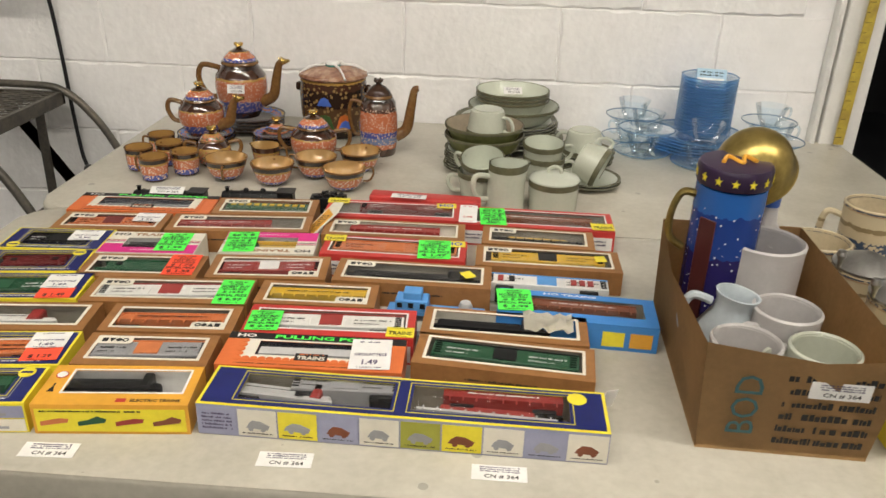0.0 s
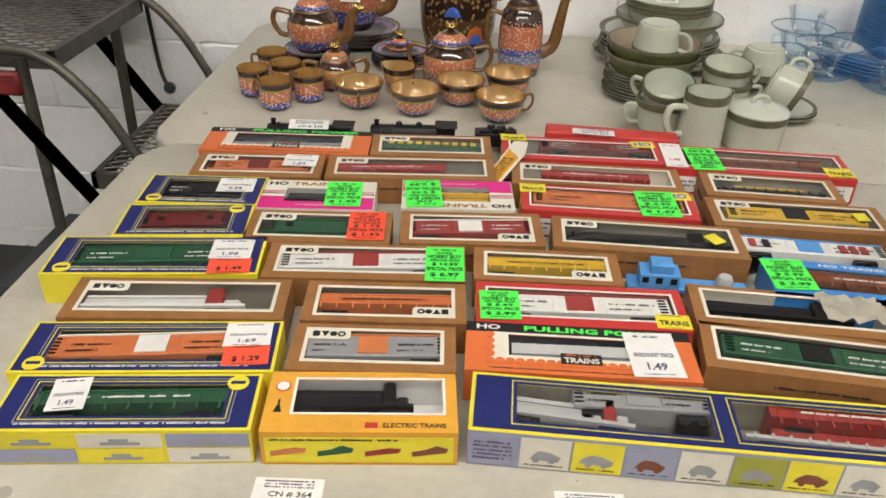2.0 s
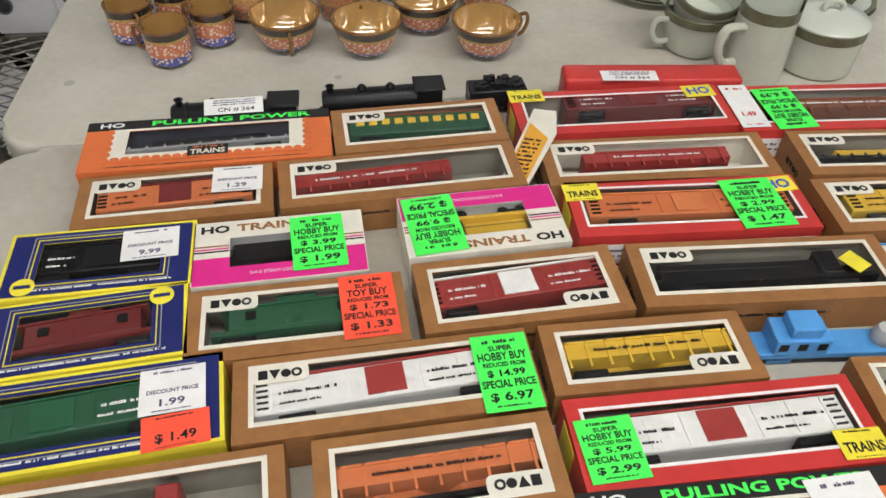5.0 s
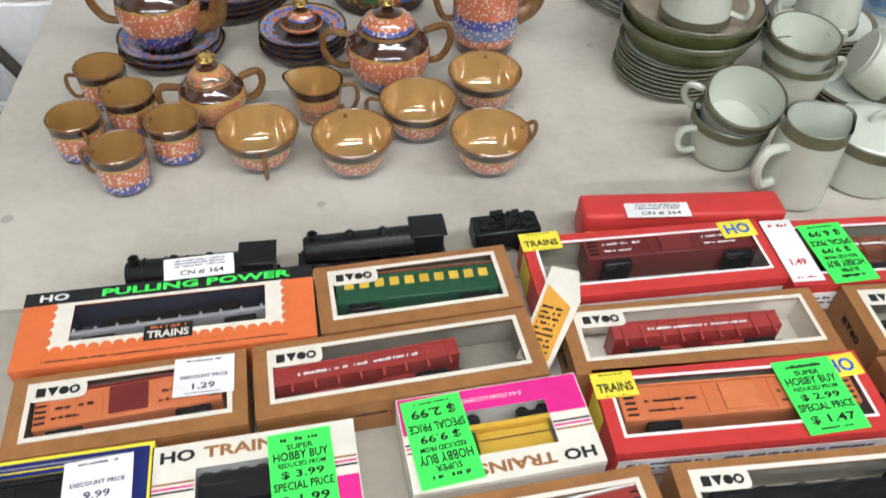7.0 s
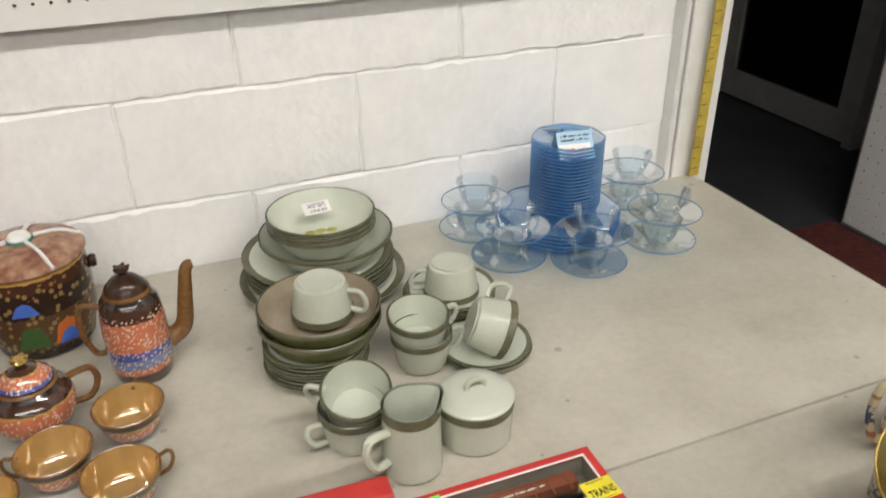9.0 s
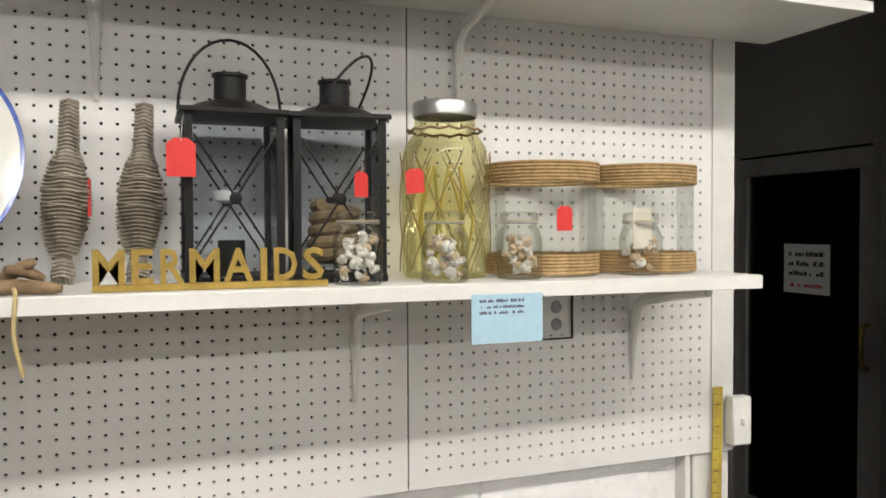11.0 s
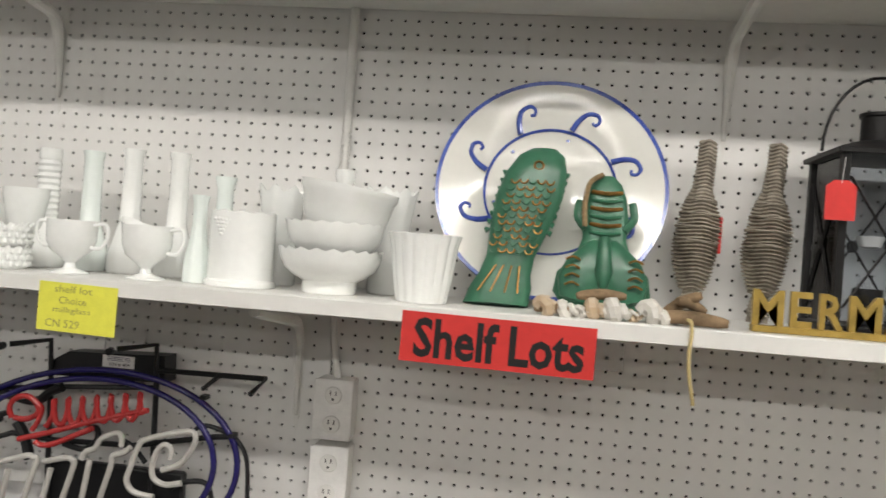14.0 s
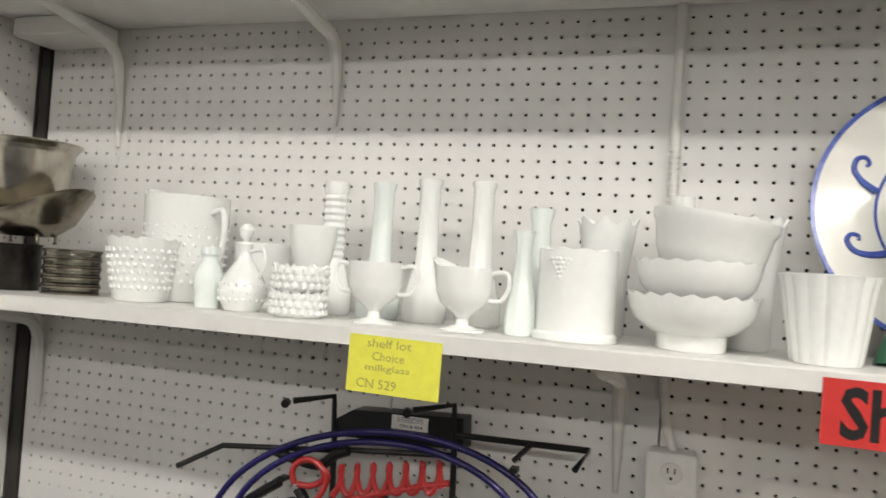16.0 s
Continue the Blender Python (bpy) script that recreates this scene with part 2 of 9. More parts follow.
def text_mesh(words, height, material, width=None, bold=0.0, depth=0.0002):
    """Letters lying in the xy plane, centred, with the given capital height and, if given, squeezed to a width."""
    cu = bpy.data.curves.new("letters", "FONT")
    cu.body, cu.size, cu.align_x, cu.align_y, cu.extrude, cu.offset = words, 1.0, "CENTER", "CENTER", 0.05, bold
    cu.resolution_u = 2
    ob = bpy.data.objects.new("letters", cu)
    scene.collection.objects.link(ob)
    bpy.context.view_layer.update()
    me = bpy.data.meshes.new_from_object(ob.evaluated_get(bpy.context.evaluated_depsgraph_get()))
    bpy.data.objects.remove(ob)
    bpy.data.curves.remove(cu)
    co = np.empty(len(me.vertices) * 3)
    me.vertices.foreach_get("co", co)
    co = co.reshape(-1, 3)
    lo, hi = co.min(0), co.max(0)
    size = np.maximum(hi - lo, 1e-6)
    s = height / size[1]
    sx = width / size[0] if width else s
    co = (co - (lo + hi) / 2) * np.array((sx, s, depth / size[2]))
    me.vertices.foreach_set("co", co.ravel())
    me.materials.clear()
    me.materials.append(material)
    me.update()
    return me


def words(parent, text, x, y, z, height, material, width=None, turn=0.0, bold=0.0, name="lettering"):
    return part(name, text_mesh(text, height, material, width, bold), material, parent, m=pose(x, y, z, 0, 0, turn))


def ink_bars(bm, x0, x1, y0, y1, z, rows, seed=0, thick=0.0003):
    """Unreadable print: short bars of ink in rows."""
    r = random.Random(seed)
    h = (y1 - y0) / rows
    for i in range(rows):
        x = x0
        while x < x1 - 0.001:
            w = min(h * r.uniform(0.15, 0.5), x1 - x)
            up = r.uniform(0.55, 0.8)
            if r.random() < 0.82:
                add_box(bm, x, x + w * 0.8, y0 + i * h + 0.25 * h, y0 + i * h + up * h, z, z + thick)
            x += w
    return bm


# ---- large structure ----
WALL_Y, PEG_Y, LEFT_X, END_X, PEG_Z0, PEG_Z1 = 2.5, 2.462, -2.01, 1.26, 1.212, 3.0
BW, BH, BED = 0.4255, 0.2005, 0.8705


def structure(name, bm, material, label, category="wall", smooth=False):
    return solid(name, bm, material, label, category, kind="structure", smooth=smooth)


floor = structure("floor", box_bm(-6.2, 5.2, -8.2, 6.2, -0.1, 0.0), FLOOR, "dark grey worn sealed shop floor", "floor")
structure("ceiling", box_bm(-6.2, 5.2, -8.2, 6.2, CEIL, CEIL + 0.1), CEILING, "unseen ceiling with strip lights, coloured grey to cut bounced light", "ceiling")
wall_north = structure("wall_north", box_bm(LEFT_X - 0.1, END_X, WALL_Y + 0.0045, WALL_Y + 0.2, 0.0, CEIL), WHITE_MORTAR, "white painted concrete block wall with recessed joints")
structure("wall_south", box_bm(-6.2, 2.7, -8.2, -8.0, 0.0, CEIL), WALL_DARKENED, "unseen plain wall closing the hall, darkened to cut bounced light")
structure("wall_west", box_bm(LEFT_X - 0.12, LEFT_X - 0.012, 1.2, WALL_Y + 0.2, 0.0, CEIL), WALL_DARKENED, "wall behind the side pegboard, darkened to cut bounced light")
structure("wall_west_far", box_bm(-6.2, -6.0, -8.0, 2.7, 0.0, CEIL), WALL_DARKENED, "unseen plain wall closing the hall, darkened to cut bounced light")
structure("wall_northwest", box_bm(-6.0, LEFT_X - 0.12, WALL_Y + 0.012, WALL_Y + 0.2, 0.0, CEIL), WALL_DARKENED, "unseen plain wall closing the hall, darkened to cut bounced light")
structure("wall_east", box_bm(2.60, 2.70, -8.0, 3.15, 0.0, CEIL), WALL_DARKENED, "partition carrying a pegboard, darkened to cut bounced light")
# vestibule behind the opening: added walls whose dark colours stand in for dimness
structure("wall_vestibule_west", box_bm(0.4, 0.5, WALL_Y + 0.2, 6.1, 0.0, CEIL), WALL_DARKENED, "added plain vestibule wall, its dimness put into a dark colour")
structure("wall_vestibule_north", box_bm(0.5, 5.1, 6.0, 6.1, 0.0, CEIL), UNLIT_DARK, "added plain vestibule wall, its dimness put into a dark colour")
structure("wall_vestibule_east_a", box_bm(3.32, 3.42, 4.78, 6.0, 0.0, CEIL), WALL_DARKENED, "vestibule wall beside the glass door, darkened by its colour")
structure("wall_vestibule_east_b", box_bm(3.32, 3.42, 2.9, 3.74, 0.0, CEIL), WALL_DARKENED, "vestibule wall beside the glass door, darkened by its colour")
structure("wall_vestibule_head", box_bm(3.32, 3.42, 3.74, 4.78, 2.14, CEIL), WALL_DARKENED, "wall above the glass door, darkened by its colour")
structure("wall_vestibule_south", box_bm(2.70, 3.42, 2.9, 3.0, 0.0, CEIL), WALL_DARKENED, "added wall closing the vestibule, darkened by its colour")
# added box of near-black walls: the darkness seen through the door glass
structure("wall_dark_backdrop", box_bm(5.0, 5.1, 2.9, 6.0, 0.0, CEIL), UNLIT_DARK, "added near-black wall standing in for the darkness beyond the glass door")
structure("wall_dark_backdrop_south", box_bm(3.42, 5.0, 2.8, 2.9, 0.0, CEIL), UNLIT_DARK, "added near-black wall standing in for the darkness beyond the glass door")


def pegboard(name, u0, u1, v0, v1, phase_u, phase_v, pitch, radius, thick, m, label):
    """A sheet in the local xz plane facing -y, with a real round hole at every pitch."""
    us = np.arange(phase_u + math.ceil((u0 - phase_u + pitch / 2) / pitch) * pitch, u1 - pitch / 2, pitch)
    vs = np.arange(phase_v + math.ceil((v0 - phase_v + pitch / 2) / pitch) * pitch, v1 - pitch / 2, pitch)
    nu, nv = len(us), len(vs)
    gu = np.concatenate((us - pitch / 2, [us[-1] + pitch / 2]))
    gv = np.concatenate((vs - pitch / 2, [vs[-1] + pitch / 2]))
    gu[0], gu[-1], gv[0], gv[-1] = u0, u1, v0, v1
    grid = np.array([(u, 0.0, v) for v in gv for u in gu])
    ang = np.array([-135, -90, -45, 0, 45, 90, 135, 180]) * math.pi / 180
    ring = np.stack((radius * np.cos(ang), np.zeros(8), radius * np.sin(ang)), 1)
    cen = np.array([(u, 0.0, v) for v in vs for u in us])
    front = (cen[:, None, :] + ring[None]).reshape(-1, 3)
    back = front + np.array((0, thick, 0))
    verts = np.concatenate((grid, front, back))
    faces = []
    g0, b0 = len(grid), len(grid) + len(front)
    for j in range(nv):
        for i in range(nu):
            c = j * (nu + 1) + i
            a, b, d, e = c, c + 1, c + nu + 2, c + nu + 1
            h = g0 + (j * nu + i) * 8
            k = b0 + (j * nu + i) * 8
            faces += [(a, b, h + 2, h + 1, h), (b, d, h + 4, h + 3, h + 2), (d, e, h + 6, h + 5, h + 4), (e, a, h, h + 7, h + 6)]
            faces += [(h + q, h + (q + 1) % 8, k + (q + 1) % 8, k + q) for q in range(8)]
    n = len(verts)
    rim = np.array([(u, y, v) for y in (0.0, thick) for u, v in ((u0, v0), (u1, v0), (u1, v1), (u0, v1))])
    verts = np.concatenate((verts, rim))
    faces += [(n + i, n + 4 + i, n + 4 + (i + 1) % 4, n + (i + 1) % 4) for i in range(4)]
    me = bpy.data.meshes.new(name)
    me.from_pydata(verts.tolist(), [], faces)
    me.materials.append(PEG)
    ob = new(name, me)
    ob.matrix_world = m
    tagged(ob, label, "pegboard", kind="structure")
    # a near-black sheet stands in for the shade behind the holes
    part("backing", box_bm(u0 + 0.002, u1 - 0.002, thick + 0.001, thick + 0.012, v0 + 0.002, v1 - 0.002), PEG_SHADE, ob, "dark sheet standing in for the shade behind the holes")
    return ob


SEAM = 0.470
PITCH = 0.0254
pegboard("pegboard", -0.75, SEAM - 0.0015, PEG_Z0, PEG_Z1, 0.3303, 2.1375, PITCH, 0.0031, 0.006, pose(0, PEG_Y, 0), "white perforated hardboard panel on the block wall")
pegboard("pegboard", LEFT_X + 0.03, -0.753, PEG_Z0, PEG_Z1, 0.3303, 2.1375, PITCH, 0.0031, 0.006, pose(0, PEG_Y, 0), "white perforated hardboard panel on the block wall")
pegboard("pegboard", SEAM + 0.0015, 1.20, PEG_Z0, PEG_Z1, 0.3303, 2.1375, PITCH, 0.0031, 0.006, pose(0, PEG_Y, 0), "white perforated hardboard panel on the block wall")
pegboard("side_pegboard", -1.2, 0.0, PEG_Z0, PEG_Z1, -0.02, 2.1375, PITCH, 0.0031, 0.006, pose(LEFT_X, PEG_Y - 0.01, 0, 0, 0, 90), "white perforated hardboard panel on the side wall")
pegboard("partition_pegboard", -3.1, -0.3, 0.02, 2.6, -0.02, 2.1375, 0.0508, 0.005, 0.006, pose(2.585, 0.03, 0, 0, 0, -90), "white perforated hardboard panel on the partition")

# painted strip and jamb at the end of the block wall
structure("trim_pipe", box_bm(1.136, 1.150, WALL_Y - 0.035, WALL_Y + 0.011, 0.0, PEG_Z0 - 0.001, bevel=0.004), METAL_WHITE, "white painted vertical trim strip on the wall", "trim")
structure("trim_jamb", box_bm(1.160, 1.2605, WALL_Y - 0.03, WALL_Y + 0.22, 0.0, PEG_Z0 - 0.002, bevel=0.003), METAL_WHITE, "white painted jamb at the opening", "trim")
structure("trim_jamb_upper", box_bm(1.2, 1.2605, WALL_Y - 0.042, WALL_Y + 0.22, PEG_Z0, CEIL), METAL_WHITE, "white painted jamb at the opening", "trim")


def folding_table(x0, x1, y0, y1, label):
    t = thing("folding_table", label, "table", pose((x0 + x1) / 2, (y0 + y1) / 2, 0), "folding tables in a double row")
    hx, hy, r = (x1 - x0) / 2, (y1 - y0) / 2, 0.055
    pts = []
    for cx, cy, a0 in ((hx - r, hy - r, 0), (-hx + r, hy - r, 90), (-hx + r, -hy + r, 180), (hx - r, -hy + r, 270)):
        pts += [(cx + r * math.cos(radians(a0 + k * 11.25)), cy + r * math.sin(radians(a0 + k * 11.25))) for k in range(9)]
    bm = add_prism(bmesh.new(), pts, 0.692, 0.74)
    es = [e for e in bm.edges if abs(e.verts[0].co.z - e.verts[1].co.z) < 1e-6]
    bmesh.ops.bevel(bm, geom=es, offset=0.009, segments=3, affect="EDGES", profile=0.5)
    part("tabletop", bm, TABLE, t, "cream moulded plastic top with scuffs")
    for sx in (-1, 1):
        leg = bmesh.new()
        for sy in (-1, 1):
            add_tube(leg, [(sx * (hx - 0.22), sy * (hy - 0.1), 0.69), (sx * (hx - 0.2), sy * (hy - 0.09), 0.0)], 0.013)
        add_tube(leg, [(sx * (hx - 0.21), -hy + 0.1, 0.3), (sx * (hx - 0.21), hy - 0.1, 0.3)], 0.01)
        part("leg_frame", leg, GREYMETAL, t, "grey steel folding legs")
    return t


folding_table(-0.672, 1.215, 1.732, 2.490, "cream plastic folding table against the block wall")
folding_table(-0.662, 1.215, 0.968, 1.727, "cream plastic folding table covered with boxed trains")

for row_y, watts in LAMP_ROWS:
    for row_x in (-2.9, -0.45, 2.0):
        if row_x > -2 or row_y < 0:
            t = thing("ceiling_light", "white twin fluorescent strip light on the ceiling", "ceiling light", pose(row_x, row_y, CEIL), "fluorescent strips on the ceiling")
            part("housing", box_bm(-1.22, 1.22, -0.15, 0.15, -0.08, 0.0, bevel=0.01), METAL_WHITE, t)
            for sy in (-0.09, 0.0, 0.09):
                part("tube", add_tube(bmesh.new(), [(-1.17, sy, -0.1), (1.17, sy, -0.1)], 0.013), TUBE, t, "glowing fluorescent tube")


# ---- boxed model trains ----
TOP = 0.782
BOX_H = 0.042


def hole_sheet(bm, w, d, holes, z0, z1):
    """A flat sheet w by d with rectangular holes (x0, x1, y0, y1)."""
    xs = sorted({-w / 2, w / 2, *[h[0] for h in holes], *[h[1] for h in holes]})
    ys = sorted({-d / 2, d / 2, *[h[2] for h in holes], *[h[3] for h in holes]})
    for x0, x1 in zip(xs, xs[1:]):
        for y0, y1 in zip(ys, ys[1:]):
            cx, cy = (x0 + x1) / 2, (y0 + y1) / 2
            if not any(h[0] < cx < h[1] and h[2] < cy < h[3] for h in holes):
                add_box(bm, x0, x1, y0, y1, z0, z1)
    bmesh.ops.remove_doubles(bm, verts=bm.verts, dist=1e-6)
    dup = {}
    for f in list(bm.faces):
        key = tuple(sorted((round(v.co.x, 6), round(v.co.y, 6), round(v.co.z, 6)) for v in f.verts))
        dup.setdefault(key, []).append(f)
    for fs in dup.values():
        if len(fs) > 1:
            for f in fs:
                bm.faces.remove(f)
    return bm


def ring_frame(x0, x1, y0, y1, t, z0, z1):
    bm = bmesh.new()
    for a in ((x0, x1, y0, y0 + t), (x0, x1, y1 - t, y1), (x0, x0 + t, y0 + t, y1 - t), (x1 - t, x1, y0 + t, y1 - t)):
        add_box(bm, *a, z0, z1)
    return bm


def logo_strokes(x, y, s, z):
    """A maker's mark as four heavy plain shapes: block, wedge, disc and ring."""
    bm = bmesh.new()
    add_box(bm, x - 2.0 * s, x - 1.15 * s, y - 0.5 * s, y + 0.5 * s, z, z + 0.0003)
    add_prism(bm, [(x - 1.02 * s, y + 0.5 * s), (x - 0.5 * s, y - 0.55 * s), (x + 0.02 * s, y + 0.5 * s)], z, z + 0.0003)
    lathe([(0, 0.0003), (0.46 * s, 0.0003), (0.46 * s, 0), (0, 0)], 18, bm, (x + 0.52 * s, y, z))
    lathe([(0.26 * s, 0.0003), (0.5 * s, 0.0003), (0.5 * s, 0), (0.26 * s, 0)], 18, bm, (x + 1.5 * s, y, z))
    return bm


def box_base(name, label, x, y, w, d, turn, h=BOX_H, tilt=(0, 0), lift=0.0):
    return thing(name, label, "train box", pose(x, y, 0.7405 + lift, tilt[0], tilt[1], turn), "boxed model trains on the table")


def box_shell(t, w, d, h, holes, top_mat, side_mat, inner=CREAM):
    """The card box: four sides, bottom, a top sheet with windows, an inner tray and film over each window."""
    c = 0.0008
    sides = bmesh.new()
    for a in ((-w / 2, w / 2, -d / 2, -d / 2 + c), (-w / 2, w / 2, d / 2 - c, d / 2), (-w / 2, -w / 2 + c, -d / 2 + c, d / 2 - c), (w / 2 - c, w / 2, -d / 2 + c, d / 2 - c)):
        add_box(sides, *a, 0.0, h - 0.0006)
    add_box(sides, -w / 2 + c, w / 2 - c, -d / 2 + c, d / 2 - c, 0.0, c)
    part("sides", sides, side_mat, t, smooth=False)
    part("top_panel", hole_sheet(bmesh.new(), w, d, holes, h - 0.0006, h), top_mat, t, smooth=False)
    for x0, x1, y0, y1 in holes:
        tray = bmesh.new()
        e = 0.004
        add_box(tray, x0 - e, x1 + e, y0 - e, y1 + e, 0.004, 0.005)
        for a in ((x0 - e, x1 + e, y0 - e - 0.0006, y0 - e), (x0 - e, x1 + e, y1 + e, y1 + e + 0.0006), (x0 - e - 0.0006, x0 - e, y0 - e, y1 + e), (x1 + e, x1 + e + 0.0006, y0 - e, y1 + e)):
            add_box(tray, *a, 0.005, h - 0.003)
        part("inner_tray", tray, inner, t, "card inner tray", smooth=False)
    return t


def film(t, hole, h, seed=0):
    r = random.Random(seed)
    x0, x1, y0, y1 = hole
    n, k = 12, 5
    bm = bmesh.new()
    ph = r.uniform(0, 6)
    vs = [[bm.verts.new((x0 + (x1 - x0) * i / n, y0 + (y1 - y0) * j / k, h - 0.0014 + 0.0009 * math.sin(ph + 2.3 * i + 1.3 * j) * math.sin(math.pi * i / n) * math.sin(math.pi * j / k))) for i in range(n + 1)] for j in range(k + 1)]
    for j in range(k):
        for i in range(n):
            bm.faces.new((vs[j][i], vs[j][i + 1], vs[j + 1][i + 1], vs[j + 1][i]))
    ob = part("cellophane_window", bm, FILM, t, "clear crinkled cellophane")
    ob.visible_shadow = False
    return ob


def train_car(kind, body, x, y, z, length, turn, roll=90, accent=None, label=""):
    """A small scale railway vehicle. It lies on its side in its box (roll 90) or stands (roll 0)."""
    names = dict(boxcar="boxcar", hopper="hopper car", flat="flat car", loco="diesel locomotive", caboose="caboose", coach="passenger coach", gondola="gondola car")
    lab = label or ("toy %s %s with black wheels lying in its box" % (body, names[kind]))
    t = thing("model_" + names[kind].replace(" ", "_"), lab, "model train", pose(x, y, z, 0, 0, turn) @ pose(0, 0, 0, roll) @ Matrix.Scale(1.13, 4), "model railway vehicles")
    L, W, H, base = length, 0.030, 0.034, 0.012
    col = CAR[body]
    b = bmesh.new()
    if kind in ("boxcar", "coach"):
        add_box(b, -L / 2, L / 2, -W / 2, W / 2, base, base + H * 0.86, bevel=0.0008)
        n = 7 if kind == "boxcar" else 12
        rib = mesh_of(box_bm(-0.0007, 0.0007, -0.0008, 0.0008, 0.002, H * 0.82), "rib", col, False)
        for i in range(n):
            cx = -L / 2 + L * (i + 0.5) / n
            for s in (-1, 1):
                part("rib", rib, None, t, m=pose(cx, s * W / 2, base))
        part("body", b, col, t)
        roof = add_prism(bmesh.new(), [(-W / 2 - 0.001, 0), (W / 2 + 0.001, 0), (W / 2 + 0.001, 0.0015), (0, 0.005), (-W / 2 - 0.001, 0.0015)], -L / 2, L / 2)
        part("roof", roof, col if accent is None else CAR[accent], t, m=pose(0, 0, base + H * 0.86, 90, 0, 90))
        walk_ = box_bm(-L * 0.48, L * 0.48, -0.003, 0.003, base + H * 0.86 + 0.0045, base + H * 0.86 + 0.006)
        part("roof_walk", walk_, CAR["black"], t)
        if kind == "boxcar":
            ink = PAPER if body in ("green", "red", "maroon", "black", "brown", "blue") else BLACK
            for s0, w_ in ((-0.40, 0.22), (0.16, 0.26)):
                lt = bmesh.new()
                ink_bars(lt, L * s0, L * (s0 + w_), 0.013, 0.018, 0, 1, int(abs(x) * 1e4))
                ink_bars(lt, L * s0, L * (s0 + w_ * 0.7), 0.005, 0.009, 0, 1, int(abs(y) * 1e4))
                part("painted_lettering", lt, ink, t, "small painted markings", m=pose(0, -W / 2 - 0.0009, base, 90), smooth=False)["kind"] = "stuff"
            for s0 in (-1, 1):
                ld = bmesh.new()
                for q in range(5):
                    add_box(ld, s0 * L * 0.46 - 0.004, s0 * L * 0.46 + 0.004, -W / 2 - 0.0016, -W / 2, base + 0.004 + q * 0.005, base + 0.005 + q * 0.005)
                part("ladder", ld, CAR["black"], t, smooth=False)
            for s in (-1, 1):
                part("door", box_bm(-0.014, 0.014, s * W / 2 - 0.0012, s * W / 2 + 0.0012, base + 0.003, base + H * 0.8), CAR[accent] if accent else col, t)
        else:
            for s in (-1, 1):
                for i in range(10):
                    cx = -L * 0.42 + L * 0.84 * i / 9
                    part("window", box_bm(cx - 0.004, cx + 0.004, s * W / 2 - 0.001, s * W / 2 + 0.001, base + H * 0.42, base + H * 0.68), CAR["yellow"], t)
    elif kind == "hopper":
        add_box(b, -L / 2, L / 2, -W / 2, W / 2, base + 0.008, base + 0.022)
        for i in range(9):
            cx = -L / 2 + L * (i + 0.5) / 9
            for s in (-1, 1):
                add_box(b, cx - 0.0009, cx + 0.0009, s * W / 2 - 0.001, s * W / 2 + 0.0012, base, base + 0.024)
        add_box(b, -L / 2, L / 2, -W / 2 - 0.001, W / 2 + 0.001, base + 0.022, base + 0.024)
        for s in (-1, 1):
            add_prism(b, [(s * L * 0.1, 0), (s * L * 0.3, 0), (s * L * 0.36, 0.009), (s * L * 0.04, 0.009)] if s > 0 else [(s * L * 0.3, 0), (s * L * 0.1, 0), (s * L * 0.04, 0.009), (s * L * 0.36, 0.009)], base, base + 0.008)
        part("body", b, col, t)
        lt = ink_bars(bmesh.new(), -L * 0.3, L * 0.3, 0.012, 0.017, 0, 1, int(abs(x) * 1e4))
        part("painted_lettering", lt, BLACK if body in ("yellow", "orange", "grey") else PAPER, t, "small painted markings", m=pose(0, -W / 2 - 0.0014, base, 90), smooth=False)["kind"] = "stuff"
        part("underframe", box_bm(-L * 0.5, L * 0.5, -0.006, 0.006, base - 0.004, base), CAR["black"], t)
    elif kind in ("flat", "gondola"):
        add_box(b, -L / 2, L / 2, -W / 2, W / 2, base, base + 0.004)
        for i in range(10):
            cx = -L / 2 + L * (i + 0.5) / 10
            for s in (-1, 1):
                add_box(b, cx - 0.001, cx + 0.001, s * W / 2 - 0.001, s * W / 2 + 0.001, base, base + (0.016 if kind == "gondola" else 0.006))
        if kind == "gondola":
            for s in (-1, 1):
                add_box(b, -L / 2, L / 2, s * W / 2 - 0.0008, s * W / 2 + 0.0004, base, base + 0.015)
        part("body", b, col, t)
        if accent:
            part("load", box_bm(-L * 0.34, L * 0.34, -W * 0.4, W * 0.4, base + 0.004, base + 0.018, bevel=0.002), CAR[accent], t)
    elif kind == "loco":
        add_box(b, -L / 2, L / 2, -W / 2, W / 2, base, base + 0.004)
        add_box(b, -L * 0.46, L * 0.26, -W * 0.36, W * 0.36, base + 0.004, base + 0.026, bevel=0.002)
        add_box(b, L * 0.36, L * 0.46, -W * 0.36, W * 0.36, base + 0.004, base + 0.018, bevel=0.002)
        for i in range(4):
            cx = -L * 0.4 + i * L * 0.16
            lathe([(0.0, 0.003), (0.006, 0.003), (0.006, 0.0), (0.0, 0.0)], 10, b, (cx, 0, base + 0.026))
        part("body", b, col, t)
        part("cab", box_bm(L * 0.26, L * 0.36, -W / 2, W / 2, base + 0.004, base + 0.032, bevel=0.002), CAR[accent] if accent else col, t)
        rail = bmesh.new()
        for s in (-1, 1):
            add_tube(rail, [(-L * 0.48, s * W * 0.48, base + 0.014), (L * 0.26, s * W * 0.48, base + 0.014)], 0.0004, 4)
        part("handrail", rail, CAR["black"], t)
    else:
        add_box(b, -L / 2, L / 2, -W / 2, W / 2, base, base + 0.004)
        add_box(b, -L * 0.4, L * 0.4, -W / 2, W / 2, base + 0.004, base + 0.026, bevel=0.0008)
